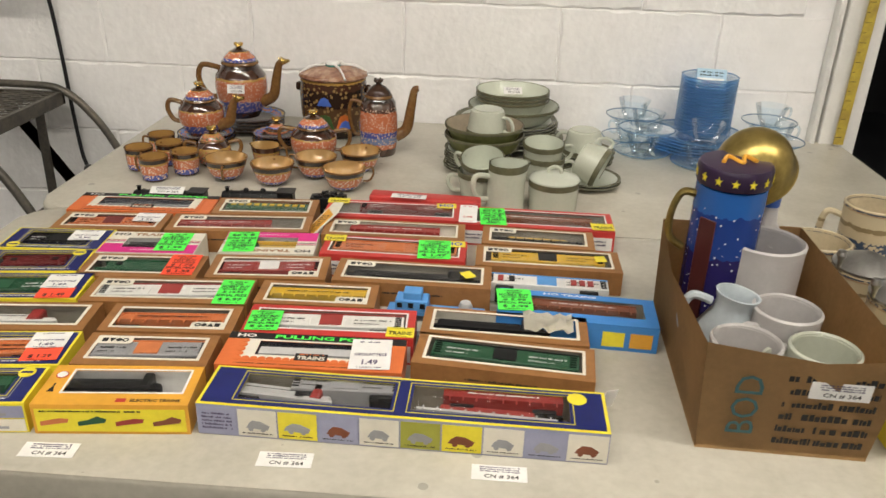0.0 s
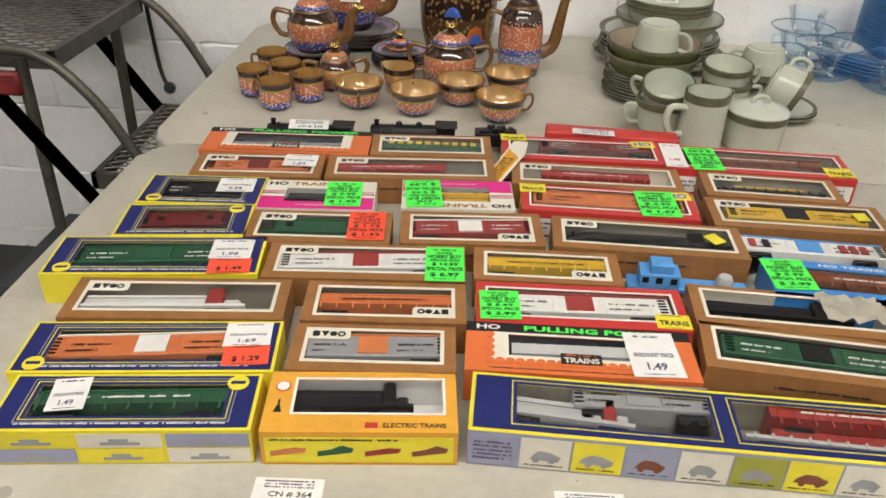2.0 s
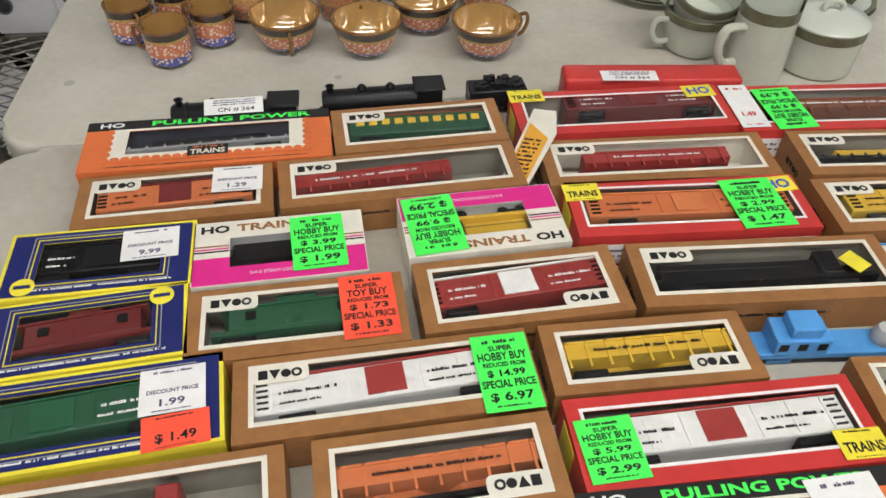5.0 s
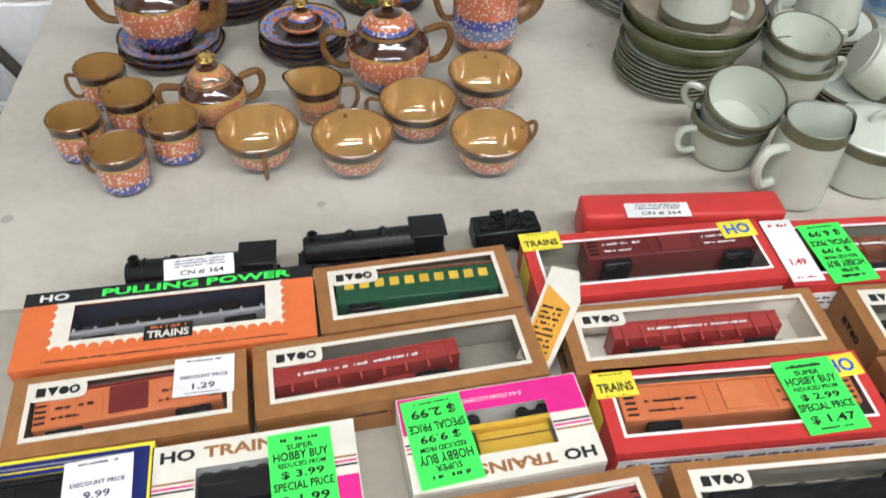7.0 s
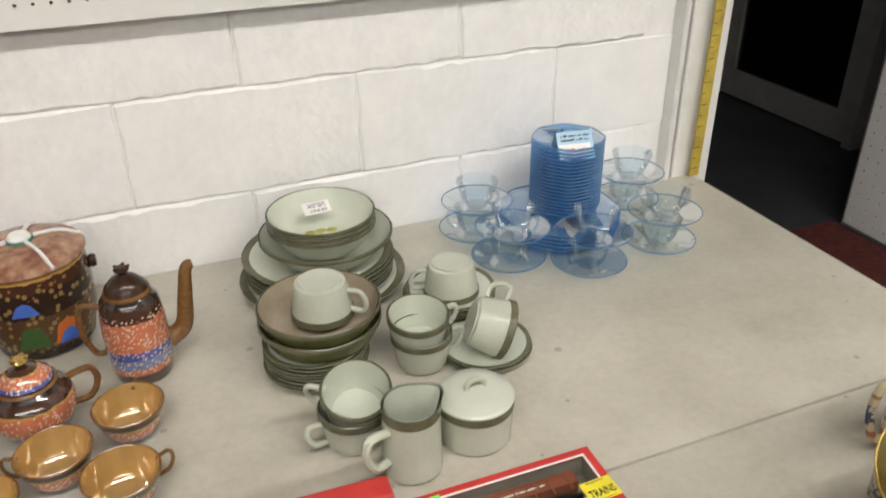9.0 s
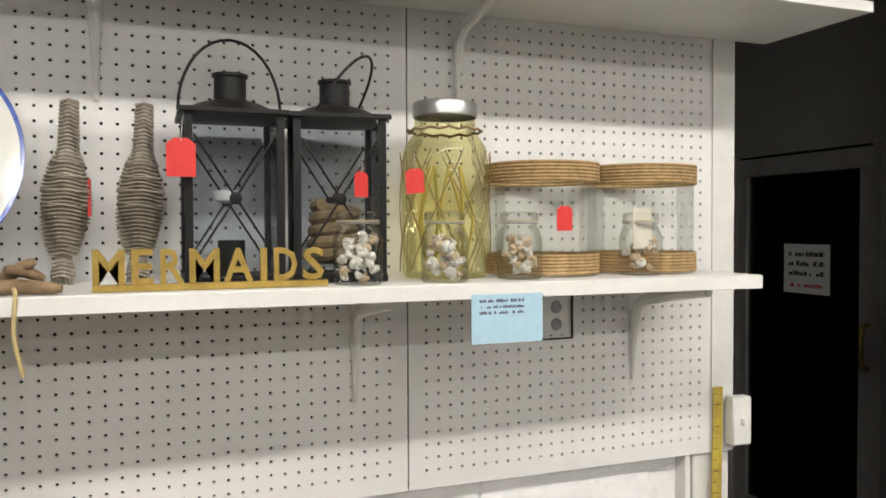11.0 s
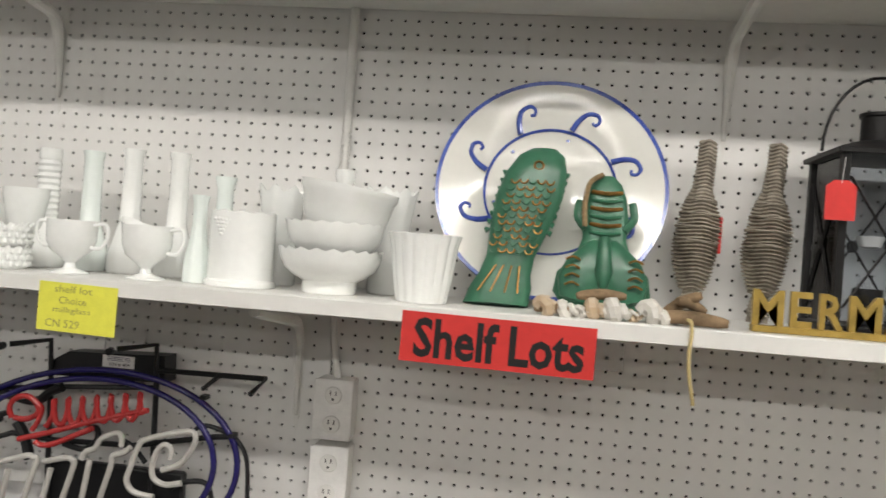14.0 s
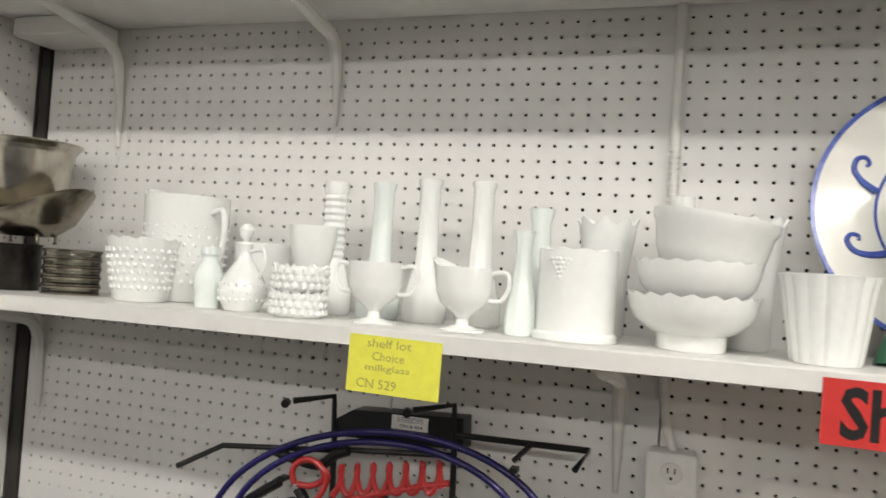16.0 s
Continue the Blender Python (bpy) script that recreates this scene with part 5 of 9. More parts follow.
def saucers(x, y, r, n, label, top=None, body=DARK_GLAZE, step=0.0075, category="saucer stack", z=0.7405, group=SET, name="saucer", h=0.014, drift=0.003, rimmat=None):
    out = []
    rr = random.Random(int(x * 1e4))
    for k in range(n):
        t = thing(name, label, category, pose(x + rr.uniform(-drift, drift), y + rr.uniform(-drift, drift), z + k * step), group)
        prof = [(0, 0.0), (r * 0.5, 0.0), (r * 0.52, 0.002), (r * 0.8, h * 0.55), (r, h), (r * 0.995, h + 0.0015)]
        part("underside", lathe(prof, 40), body, t)
        part("face", lathe([(r * 0.994, h + 0.0016), (r * 0.8, h * 0.62 + 0.002), (r * 0.55, 0.005), (0, 0.0045)], 40), (top or body), t)
        if rimmat:
            part("rim", lathe([(r * 0.90, h * 0.8 + 0.0023), (r * 0.996, h + 0.0019), (r * 1.001, h + 0.0008), (r * 0.9, h * 0.72)], 40), rimmat, t)
        out.append(t)
    return out


saucers(-0.470, 2.201, 0.072, 3, "dark brown painted saucer in a stack under the teapot", SAUCER_TOP)
saucers(-0.395, 2.348, 0.088, 4, "dark brown painted plate in a stack under the teapot", SAUCER_TOP, step=0.009)
saucers(-0.288, 2.201, 0.062, 4, "dark brown painted saucer in a stack", SAUCER_TOP)


def teapot(name, label, x, y, z, r, h, body, lid_h=0.03, spout=None, handles=(180,), knob="gold", grip=0.62, thick=0.0048, category="teapot", straight=False, dragon=True):
    t = thing(name, label, category, pose(x, y, z), SET)
    if straight:
        prof = [(0, 0), (r * 0.86, 0), (r * 0.9, 0.004), (r * 1.0, h * 0.3), (r * 0.97, h * 0.7), (r * 0.86, h * 0.94), (r * 0.72, h), (0, h * 0.98)]
    else:
        prof = [(0, 0), (r * 0.62, 0), (r * 0.66, 0.006), (r * 0.8, h * 0.15), (r * 0.97, h * 0.42), (r * 1.0, h * 0.62), (r * 0.95, h * 0.8), (r * 0.74, h * 0.94), (r * 0.66, h), (0, h * 0.985)]
    part("body", lathe([(p[0], p[1]) for p in prof], 44), body, t)
    part("collar", lathe([(r * 0.67, h * 0.985), (r * 0.72, h * 1.01), (r * 0.68, h * 1.05), (r * 0.6, h * 1.04)], 36), HANDLE_BROWN, t)
    lid = part("lid", lathe([(r * 0.66, h * 1.03), (r * 0.6, h * 1.03 + lid_h * 0.35), (r * 0.38, h * 1.03 + lid_h * 0.75), (r * 0.12, h * 1.03 + lid_h), (0, h * 1.03 + lid_h)], 36), body if not straight else DARK_GLAZE, t)
    kb = lathe([(0.004, 0), (0.006, 0.002), (0.011, 0.007), (0.008, 0.012), (0.0, 0.013)], 18)
    for k in range(5):
        a = k * 1.26
        add_tube(kb, [(0.006 * math.cos(a), 0.006 * math.sin(a), 0.006), (0.011 * math.cos(a), 0.011 * math.sin(a), 0.013)], 0.0025, 6)
    part("knob", kb, GOLD if knob == "gold" else DARK_GLAZE, lid, "gilded moulded knob", m=pose(0, 0, h * 1.03 + lid_h - 0.001))
    for a in handles:
        part("handle", loop_handle(r * 0.92, h * 0.32, h * 0.88, r * grip, thick, radians(a)), HANDLE_BROWN, t, "dark gilded loop handle")
    if spout is not None:
        c, s = math.cos(radians(spout)), math.sin(radians(spout))
        top = h * (1.12 if straight else 1.05)
        reach = r * (1.05 if straight else 0.85)
        pts = spline([(r * 0.9, 0, h * 0.32), (r + reach * 0.42, 0, h * 0.45), (r + reach * 0.62, 0, h * 0.8), (r + reach * 0.78, 0, top), (r + reach, 0, top + 0.006)], 6)
        rad = [0.016 - 0.009 * i / (len(pts) - 1) for i in range(len(pts))]
        part("spout", add_tube(bmesh.new(), [(p.x * c, p.x * s, p.z) for p in pts], rad, 12), HANDLE_BROWN, t, "dark curved spout")
        if dragon:
            p = pts[-1]
            hd = bmesh.new()
            lathe([(0, 0.012), (0.006, 0.010), (0.0085, 0.004), (0.007, -0.002), (0, -0.004)], 12, hd)
            for q in (-1, 1):
                add_tube(hd, [(-0.003, q * 0.004, 0.008), (-0.012, q * 0.007, 0.014)], [0.003, 0.001], 6)
            add_tube(hd, [(0.004, 0, 0.004), (0.016, 0, 0.007)], [0.006, 0.004], 8)
            part("spout_tip", hd, GOLD, t, "gilded moulded spout tip", m=pose(p.x * c, p.x * s, p.z - 0.002, 0, 0, spout))
    return t


teapot("teapot", "large painted coral and brown teapot standing on stacked plates", -0.412, 2.331, 0.7405 + 0.042, 0.068, 0.138, POT, 0.036, -12, (168,), grip=0.92, thick=0.0075)
teapot("teapot", "small painted coral teapot with gold knob on saucers", -0.475, 2.191, 0.7405 + 0.028, 0.056, 0.086, POT, 0.030, -10, (172,), grip=0.7, thick=0.006)
teapot("sugar_bowl", "painted coral sugar bowl with two handles and lid", -0.172, 2.106, 0.7405, 0.056, 0.082, POT, 0.028, None, (10, 175), category="sugar bowl")
teapot("sugar_bowl", "small painted lidded sugar bowl with two handles", -0.398, 2.041, 0.7405, 0.042, 0.058, POT_SCENE, 0.02, None, (20, 190), category="sugar bowl")
teapot("coffee_pot", "tall painted brown and coral coffee pot with dark spout", -0.027, 2.191, 0.7405, 0.048, 0.142, POT_TALL, 0.028, 4, (175,), knob="dark", category="coffee pot", straight=True, dragon=False)
teapot("lidded_pot", "small coral lidded dish on stacked saucers", -0.288, 2.201, 0.7405 + 0.0335, 0.03, 0.014, POT, 0.016, None, (), category="dish")

cr = thing("cream_jug", "small painted cream jug with gold inside", "jug", pose(-0.268, 2.031, 0.7405), SET)
o, i = cup_profile(0.024, 0.034, 0.056, 0.8, 0.0022, 9, 0.6)
beak = lambda a, r, z: (r * (1 + 0.32 * max(0.0, math.cos(a - 2.7)) ** 8 * (z / 0.056) ** 3), z)
part("body", lathe(o, 36, flute=beak), POT_SCENE, cr)
part("inside", lathe(i, 36, flute=beak), LUSTRE, cr)
part("handle", loop_handle(0.032, 0.014, 0.05, 0.02, 0.0028, radians(-10)), HANDLE_BROWN, cr)

BARREL_P = banded("painted_barrel", [(0, C_DARK), (0.12, (0.10, 0.05, 0.02)), (0.2, (0.09, 0.045, 0.02)), (0.55, C_DARK), (0.82, C_BROWN), (0.93, C_GOLD)], 0.36, vscale=95, dot_color=(0.26, 0.16, 0.06), dot_from=(0.1, 0.9))
bar = thing("biscuit_barrel", "dark brown painted biscuit barrel with tied lid", "biscuit barrel", pose(-0.170, 2.351, 0.7405) @ Matrix.Diagonal((1, 1, 1.1, 1)), SET)
part("body", lathe([(0, 0), (0.068, 0), (0.074, 0.004), (0.086, 0.05), (0.089, 0.10), (0.086, 0.135), (0.078, 0.142), (0, 0.141)], 44), BARREL_P, bar)
blid = part("lid", lathe([(0.088, 0.139), (0.091, 0.143), (0.088, 0.150), (0.05, 0.162), (0, 0.165)], 44), mat("painted_lid", (0.16, 0.055, 0.03), 0.2, 0, 0.6, 40, 90, 0.1, 0.6, (0.5, 0.3, 0.18)), bar, "painted brown lid")
part("finial", lathe([(0.016, 0), (0.018, 0.006), (0.014, 0.011), (0, 0.013)], 24), PAPER, blid, "white china finial", m=pose(0, 0, 0.163))
part("finial_collar", lathe([(0.014, 0), (0.021, 0.001), (0.019, 0.005), (0.014, 0.005)], 24), mat("teal_glaze", (0.03, 0.16, 0.13), 0.2), blid, m=pose(0, 0, 0.162))
for a in (0, 180):
    ear = lathe([(0, 0.014), (0.009, 0.013), (0.011, 0.006), (0.007, 0.0), (0, 0.0)], 14)
    part("ear", ear, DARK_GLAZE, bar, "dark moulded lug", m=pose(0.086 * math.cos(radians(a)), 0.086 * math.sin(radians(a)), 0.112, 0, 90, a))
tie = bmesh.new()
for a in (15, 80, 200, 300):
    c, s = math.cos(radians(a)), math.sin(radians(a))
    add_tube(tie, spline([(0.02 * c, 0.02 * s, 0.167), (0.06 * c, 0.06 * s, 0.163), (0.092 * c, 0.092 * s, 0.146)], 4), 0.003, 6)
part("string_tie", tie, PAPER, bar, "white string tied over the lid")
for a, cset in ((-95, 0), (-60, 1)):
    c, s = math.cos(radians(a)), math.sin(radians(a))
    robe = lathe([(0.0, 0.06), (0.008, 0.055), (0.014, 0.03), (0.024, 0.0), (0, 0.0)], 16)
    for v in robe.verts:
        v.co.y *= 0.16
    part("painted_robe", robe, (mat("green_enamel", (0.05, 0.10, 0.03), 0.2), mat("orange_enamel", (0.55, 0.14, 0.03), 0.2))[cset], bar, "raised enamel shape", m=pose(0.0845 * c, 0.0845 * s, 0.03, 0, 0, a + 90))
    hood = lathe([(0.0, 0.02), (0.01, 0.016), (0.02, 0.0), (0, 0.0)], 16)
    for v in hood.verts:
        v.co.y *= 0.14
    part("painted_hood", hood, mat("blue_enamel", (0.06, 0.13, 0.45), 0.2), bar, "raised blue enamel shape", m=pose(0.0885 * c, 0.0885 * s, 0.085 - 0.055 * cset, 0, 0, a + 90))
lot_label(-0.405, 2.261, 0.868, 0, "358", 0.045, 0.022, "white paper lot label stuck on the teapot", 80)


# ---- green stoneware ----
SAGE = mat("sage_glaze", (0.50, 0.52, 0.43), 0.22, 0, 0.08, 14, 160, 0.04, 0.5)
SAGE_IN = mat("pale_sage_glaze", (0.56, 0.59, 0.50), 0.16, 0, 0.05, 14, 160, 0.03, 0.6)
SAGE_RIM = mat("olive_rim_glaze", (0.13, 0.125, 0.075), 0.25, 0, 0.2, 40, 200, 0.05)
OLIVE_G = mat("olive_glaze", (0.12, 0.13, 0.045), 0.2, 0, 0.2, 20, 160, 0.05)
SPECK = mat("speckled_brown_glaze", (0.36, 0.30, 0.22), 0.25, 0, 0.15, 30, 300, 0.05)
SW = "green stoneware service"
BX, BY = 0.296, 2.340
saucers(BX, BY, 0.150, 1, "large sage stoneware platter under stacked plates", SAGE_IN, SAGE, group=SW, name="platter", category="plate", h=0.02, drift=0, rimmat=SAGE_RIM)
saucers(BX - 0.004, BY + 0.006, 0.134, 6, "sage stoneware dinner plate with olive rim in a stack", SAGE_IN, SAGE, 0.008, "plate", 0.748, SW, "dinner_plate", 0.018, 0.003, SAGE_RIM)


def bowl(x, y, z, r, h, label, outer, inner, rim, tilt=(0, 0), name="bowl", foot=0.55):
    t = thing(name, label, "bowl", pose(x, y, z, *tilt, 0), SW)
    o, i = cup_profile(r * foot, r, h, 0.8, 0.003, 9, 0.55)
    part("outside", lathe(o, 44), outer, t)
    part("inside", lathe(i, 44), inner, t)
    part("rim", lathe([(r - 0.0033, h - 0.004), (r - 0.001, h + 0.001), (r + 0.0006, h - 0.0005), (r + 0.0005, h - 0.006), (r - 0.001, h - 0.006)], 44), rim, t, "olive glazed rim band")
    return t


bowl(BX + 0.012, BY, 0.792, 0.119, 0.052, "large sage stoneware serving bowl on stacked plates", SAGE, SAGE_IN, SAGE_RIM, name="serving_bowl")
for k in range(3):
    bowl(BX + 0.008, BY + 0.008, 0.806 + k * 0.010, 0.096, 0.055, "small sage stoneware bowl nested in a stack", SAGE, SAGE_IN, SAGE_RIM)
lot_label(0.305, 2.385, 0.868, 5, "358", 0.05, 0.026, "white paper lot label inside the top bowl", 30)
part_motif = thing("bowl_motif", "small painted olive flower motif inside the bowl", "motif", pose(BX + 0.008, BY + 0.02, 0.8315), SW)
for k in range(3):
    part("flower", lathe([(0, 0.0012), (0.009, 0.001), (0.011, 0), (0, 0)], 10), OLIVE, part_motif, m=pose(-0.02 + 0.02 * k, 0.003 * (k % 2), 0))

FX, FY = 0.236, 2.100
saucers(FX - 0.012, FY - 0.006, 0.080, 8, "sage stoneware saucer in a stack", SAGE_IN, SAGE, 0.0062, "saucer", 0.7405, SW, "saucer", 0.013, 0.002, SAGE_RIM)
for k in range(2):
    bowl(FX, FY, 0.790 + k * 0.024, 0.093, 0.040, "olive glazed stoneware bowl stacked on saucers", OLIVE_G, SPECK, SAGE_RIM, name="olive_bowl", foot=0.8)


def sw_cup(x, y, z, ang, label, tilt=(0, 0), turn=0.0, category="cup"):
    t = thing("stoneware_cup", label, category, pose(x, y, z, *tilt, turn), SW)
    r, h = 0.0475, 0.060
    o, i = cup_profile(r * 0.80, r, h, 0.85, 0.003, 9, 0.7)
    part("body", lathe(o, 40), SAGE, t)
    part("inside", lathe(i, 40), SAGE_IN, t)
    part("rim", lathe([(r - 0.0033, h - 0.003), (r - 0.001, h + 0.001), (r + 0.0007, h - 0.0005), (r + 0.0004, h - 0.011), (r - 0.001, h - 0.011)], 40), SAGE_RIM, t, "olive glazed rim band")
    part("handle", loop_handle(r * 0.94, 0.016, 0.047, 0.024, 0.0042, radians(ang)), SAGE, t)
    return t


sw_cup(FX + 0.006, FY + 0.004, 0.889, 30, "sage stoneware cup upside down on olive bowls", (180, 0))
sw_cup(0.232, 1.915, 0.7405, 190, "sage stoneware cup under another cup", (0, 0))
sw_cup(0.240, 1.925, 0.776, 150, "sage stoneware cup tilted on top of another cup", (18, -4))
sw_cup(0.377, 2.040, 0.7405, 0, "sage stoneware cup under another cup")
sw_cup(0.374, 2.050, 0.772, 10, "sage stoneware cup stacked on another cup", (6, 0))
saucers(0.475, 2.170, 0.078, 5, "sage stoneware saucer in a stack", SAGE_IN, SAGE, 0.0065, "saucer", 0.7405, SW, "saucer", 0.013, 0.004, SAGE_RIM)
sw_cup(0.478, 2.165, 0.8335, 200, "sage stoneware cup upside down on saucers", (180, 0))
saucers(0.480, 2.030, 0.074, 2, "sage stoneware saucer under a tilted cup", SAGE_IN, SAGE, 0.0065, "saucer", 0.7405, SW, "saucer", 0.013, 0.002, SAGE_RIM)
sw_cup(0.455, 2.030, 0.806, 150, "sage stoneware cup lying on its side on saucers", (20, 112))

jug = thing("stoneware_jug", "sage stoneware milk jug with olive rim", "jug", pose(0.288, 1.838, 0.7405), SW)
o, i = cup_profile(0.040, 0.037, 0.105, 0.9, 0.003, 9, 1.0)
beak2 = lambda a, r, z: (r * (1 + 0.34 * max(0.0, math.cos(a - 0.35)) ** 10 * (max(0.0, z - 0.05) / 0.055) ** 2), z)
part("body", lathe(o, 44, flute=beak2), SAGE, jug)
part("inside", lathe(i, 44, flute=beak2), SAGE_IN, jug)
part("rim_band", lathe([(0.0376, 0.1055), (0.0379, 0.090), (0.0372, 0.090), (0.036, 0.1045)], 44, flute=beak2), SAGE_RIM, jug, "olive glazed rim band")
part("handle", loop_handle(0.038, 0.030, 0.078, 0.034, 0.0062, radians(200)), SAGE, jug)

sg = thing("sugar_jar", "sage stoneware lidded sugar jar", "sugar jar", pose(0.388, 1.862, 0.7405), SW)
part("body", lathe([(0, 0), (0.046, 0), (0.050, 0.004), (0.052, 0.05), (0.052, 0.066), (0.048, 0.067), (0, 0.066)], 44), SAGE, sg)
part("rim_band", lathe([(0.0522, 0.066), (0.0528, 0.066), (0.0528, 0.054), (0.0521, 0.054)], 44), SAGE_RIM, sg, "olive glazed rim band")
slid = part("lid", lathe([(0.053, 0.067), (0.0535, 0.069), (0.05, 0.073), (0.025, 0.079), (0, 0.081)], 44), SAGE_IN, sg)
part("lid_loop", add_tube(bmesh.new(), spline([(-0.012, 0, 0.078), (-0.012, 0, 0.088), (0, 0, 0.094), (0.012, 0, 0.088), (0.012, 0, 0.078)], 5), 0.004, 8), SAGE, slid, "small looped lid handle")


# ---- blue glass ----
BLUE_GLASS = glass("pale_blue_glass", (0.90, 0.955, 0.99), 0.03, 0.5)


def tinted(name, color, clear, body):
    """Thick glass: partly clear, partly its own body colour, with a gloss."""
    m = glass(name, color, 0.05, 0.5)
    nt = m.node_tree
    tr = next(n for n in nt.nodes if n.type == "BSDF_TRANSPARENT")
    ms = next(n for n in nt.nodes if n.type == "MIX_SHADER")
    df = nt.nodes.new("ShaderNodeBsdfTranslucent")
    df.inputs[0].default_value = (*body, 1)
    d2 = nt.nodes.new("ShaderNodeBsdfDiffuse")
    d2.inputs[0].default_value = (*body, 1)
    ad = nt.nodes.new("ShaderNodeMixShader")
    ad.inputs[0].default_value = 0.5
    nt.links.new(df.outputs[0], ad.inputs[1])
    nt.links.new(d2.outputs[0], ad.inputs[2])
    mx = nt.nodes.new("ShaderNodeMixShader")
    mx.inputs[0].default_value = 1 - clear
    nt.links.new(tr.outputs[0], mx.inputs[1])
    nt.links.new(ad.outputs[0], mx.inputs[2])
    nt.links.new(mx.outputs[0], ms.inputs[1])
    return m


BLUE_DEEP = tinted("deep_blue_glass", (0.66, 0.85, 0.98), 0.5, (0.26, 0.54, 0.84))
BLUE_RIM = tinted("blue_glass_rim", (0.7, 0.86, 0.97), 0.6, (0.25, 0.50, 0.80))
BG = "pale blue glass service"


def glass_cup(x, y, z, ang):
    t = thing("glass_cup", "pale blue clear glass cup on a saucer", "glass cup", pose(x, y, z), BG)
    part("bowl", lathe([(0, 0), (0.020, 0), (0.022, 0.004), (0.031, 0.018), (0.036, 0.036), (0.042, 0.054), (0.0405, 0.0545)], 32), BLUE_GLASS, t)
    part("handle", loop_handle(0.036, 0.016, 0.044, 0.018, 0.003, radians(ang)), BLUE_GLASS, t)
    return t


def glass_saucer(x, y, z, r=0.071, deep=False, label="pale blue clear glass saucer", name="glass_saucer"):
    t = thing(name, label, "glass plate", pose(x, y, z), BG)
    def eight(a, rr, z):
        q = (a + math.pi / 8) % (math.pi / 4) - math.pi / 8
        return (rr * (1 + (0.95 / math.cos(q) - 0.97) * (0.9 if deep and rr > r * 0.7 else 0.0)), z)
    part("dish", lathe([(0, 0), (r * 0.5, 0), (r * 0.55, 0.003), (r * 0.85, 0.008), (r, 0.016), (r * 0.985, 0.0175)], 40, flute=eight), BLUE_DEEP if deep else BLUE_GLASS, t)
    part("rim", add_tube(bmesh.new(), [(eight(a * 0.157, r * 0.992, 0)[0] * math.cos(a * 0.157), eight(a * 0.157, r * 0.992, 0)[0] * math.sin(a * 0.157), 0.0168) for a in range(40)], 0.0011, 6, True), BLUE_RIM, t, "thicker deeper blue rim")
    return t


for x, y in ((0.625, 2.400), (0.640, 2.270), (0.770, 2.195), (0.940, 2.215), (0.985, 2.400)):
    for k in range(2):
        glass_saucer(x + 0.006 * k, y, 0.7405 + k * 0.058)
        glass_cup(x + 0.006 * k, y, 0.7405 + 0.0045 + k * 0.058, 40 + 130 * k + x * 200)
for k in range(5):
    glass_saucer(0.790, 2.350, 0.7405 + k * 0.008, 0.122, True, "deep blue clear glass dinner plate in a stack", "glass_plate")
for k in range(20):
    glass_saucer(0.805, 2.355, 0.782 + k * 0.0073, 0.070, True, "deep blue clear glass side plate in a tall stack", "glass_plate")
card = thing("folded_card", "pale blue folded paper card standing on the glass plates", "card", pose(0.800, 2.330, 0.946, 0, 0, -8), "")
CARD_BLUE = flat("pale_blue_card", (0.42, 0.60, 0.74), 0.7)
part("front_leaf", box_bm(-0.036, 0.036, -0.0004, 0.0, -0.055, 0.0), CARD_BLUE, card, m=pose(0, 0, 0.012, -32))
part("back_leaf", box_bm(-0.036, 0.036, 0.0, 0.0004, -0.055, 0.0), CARD_BLUE, card, m=pose(0, 0.0005, 0.012, 32))
part("label", box_bm(-0.034, 0.03, -0.0012, -0.0006, -0.052, -0.024), PAPER, card, "white paper lot label", m=pose(0, 0, 0.012, -32))
part("writing", ink_bars(bmesh.new(), -0.028, 0.03, -0.02, -0.004, 0.0, 2, 6), BLACK, card, m=pose(0, -0.0005, 0.012, 58), smooth=False)
part("number", ink_bars(bmesh.new(), -0.022, 0.022, -0.048, -0.03, 0.0, 2, 7), RED_INK, card, m=pose(0, -0.0013, 0.012, 58), smooth=False)


# ---- cardboard box with mugs ----
KRAFT = mat("kraft_cardboard", (0.42, 0.255, 0.115), 0.75, 0, 0.16, 12, 140, 0.12)
GREY_STONE = mat("grey_salt_glaze", (0.48, 0.46, 0.45), 0.3, 0, 0.08, 20, 200, 0.08)
CREAM_STONE = mat("cream_stoneware", (0.55, 0.46, 0.31), 0.35, 0, 0.12, 20, 160, 0.08)
PEWTER = mat("pewter", (0.36, 0.35, 0.33), 0.35, 0.85, 0.15, 40, 200, 0.08)
COBALT = flat("cobalt_paint", (0.02, 0.035, 0.2), 0.3)
BRASS = mat("aged_brass", (0.42, 0.31, 0.10), 0.32, 0.9, 0.3, 25, 120, 0.1)
cb = thing("cardboard_box", "open brown cardboard box full of stoneware mugs", "cardboard box", pose(0.622, 1.268, 0.7405, 0, 0, -2))


def box_side(pts, thick):
    """An upright card panel given by its four corners, thickened inwards."""
    bm = bmesh.new()
    bm.faces.new([bm.verts.new(p) for p in pts])
    bmesh.ops.solidify(bm, geom=bm.faces[:], thickness=thick)
    return bm


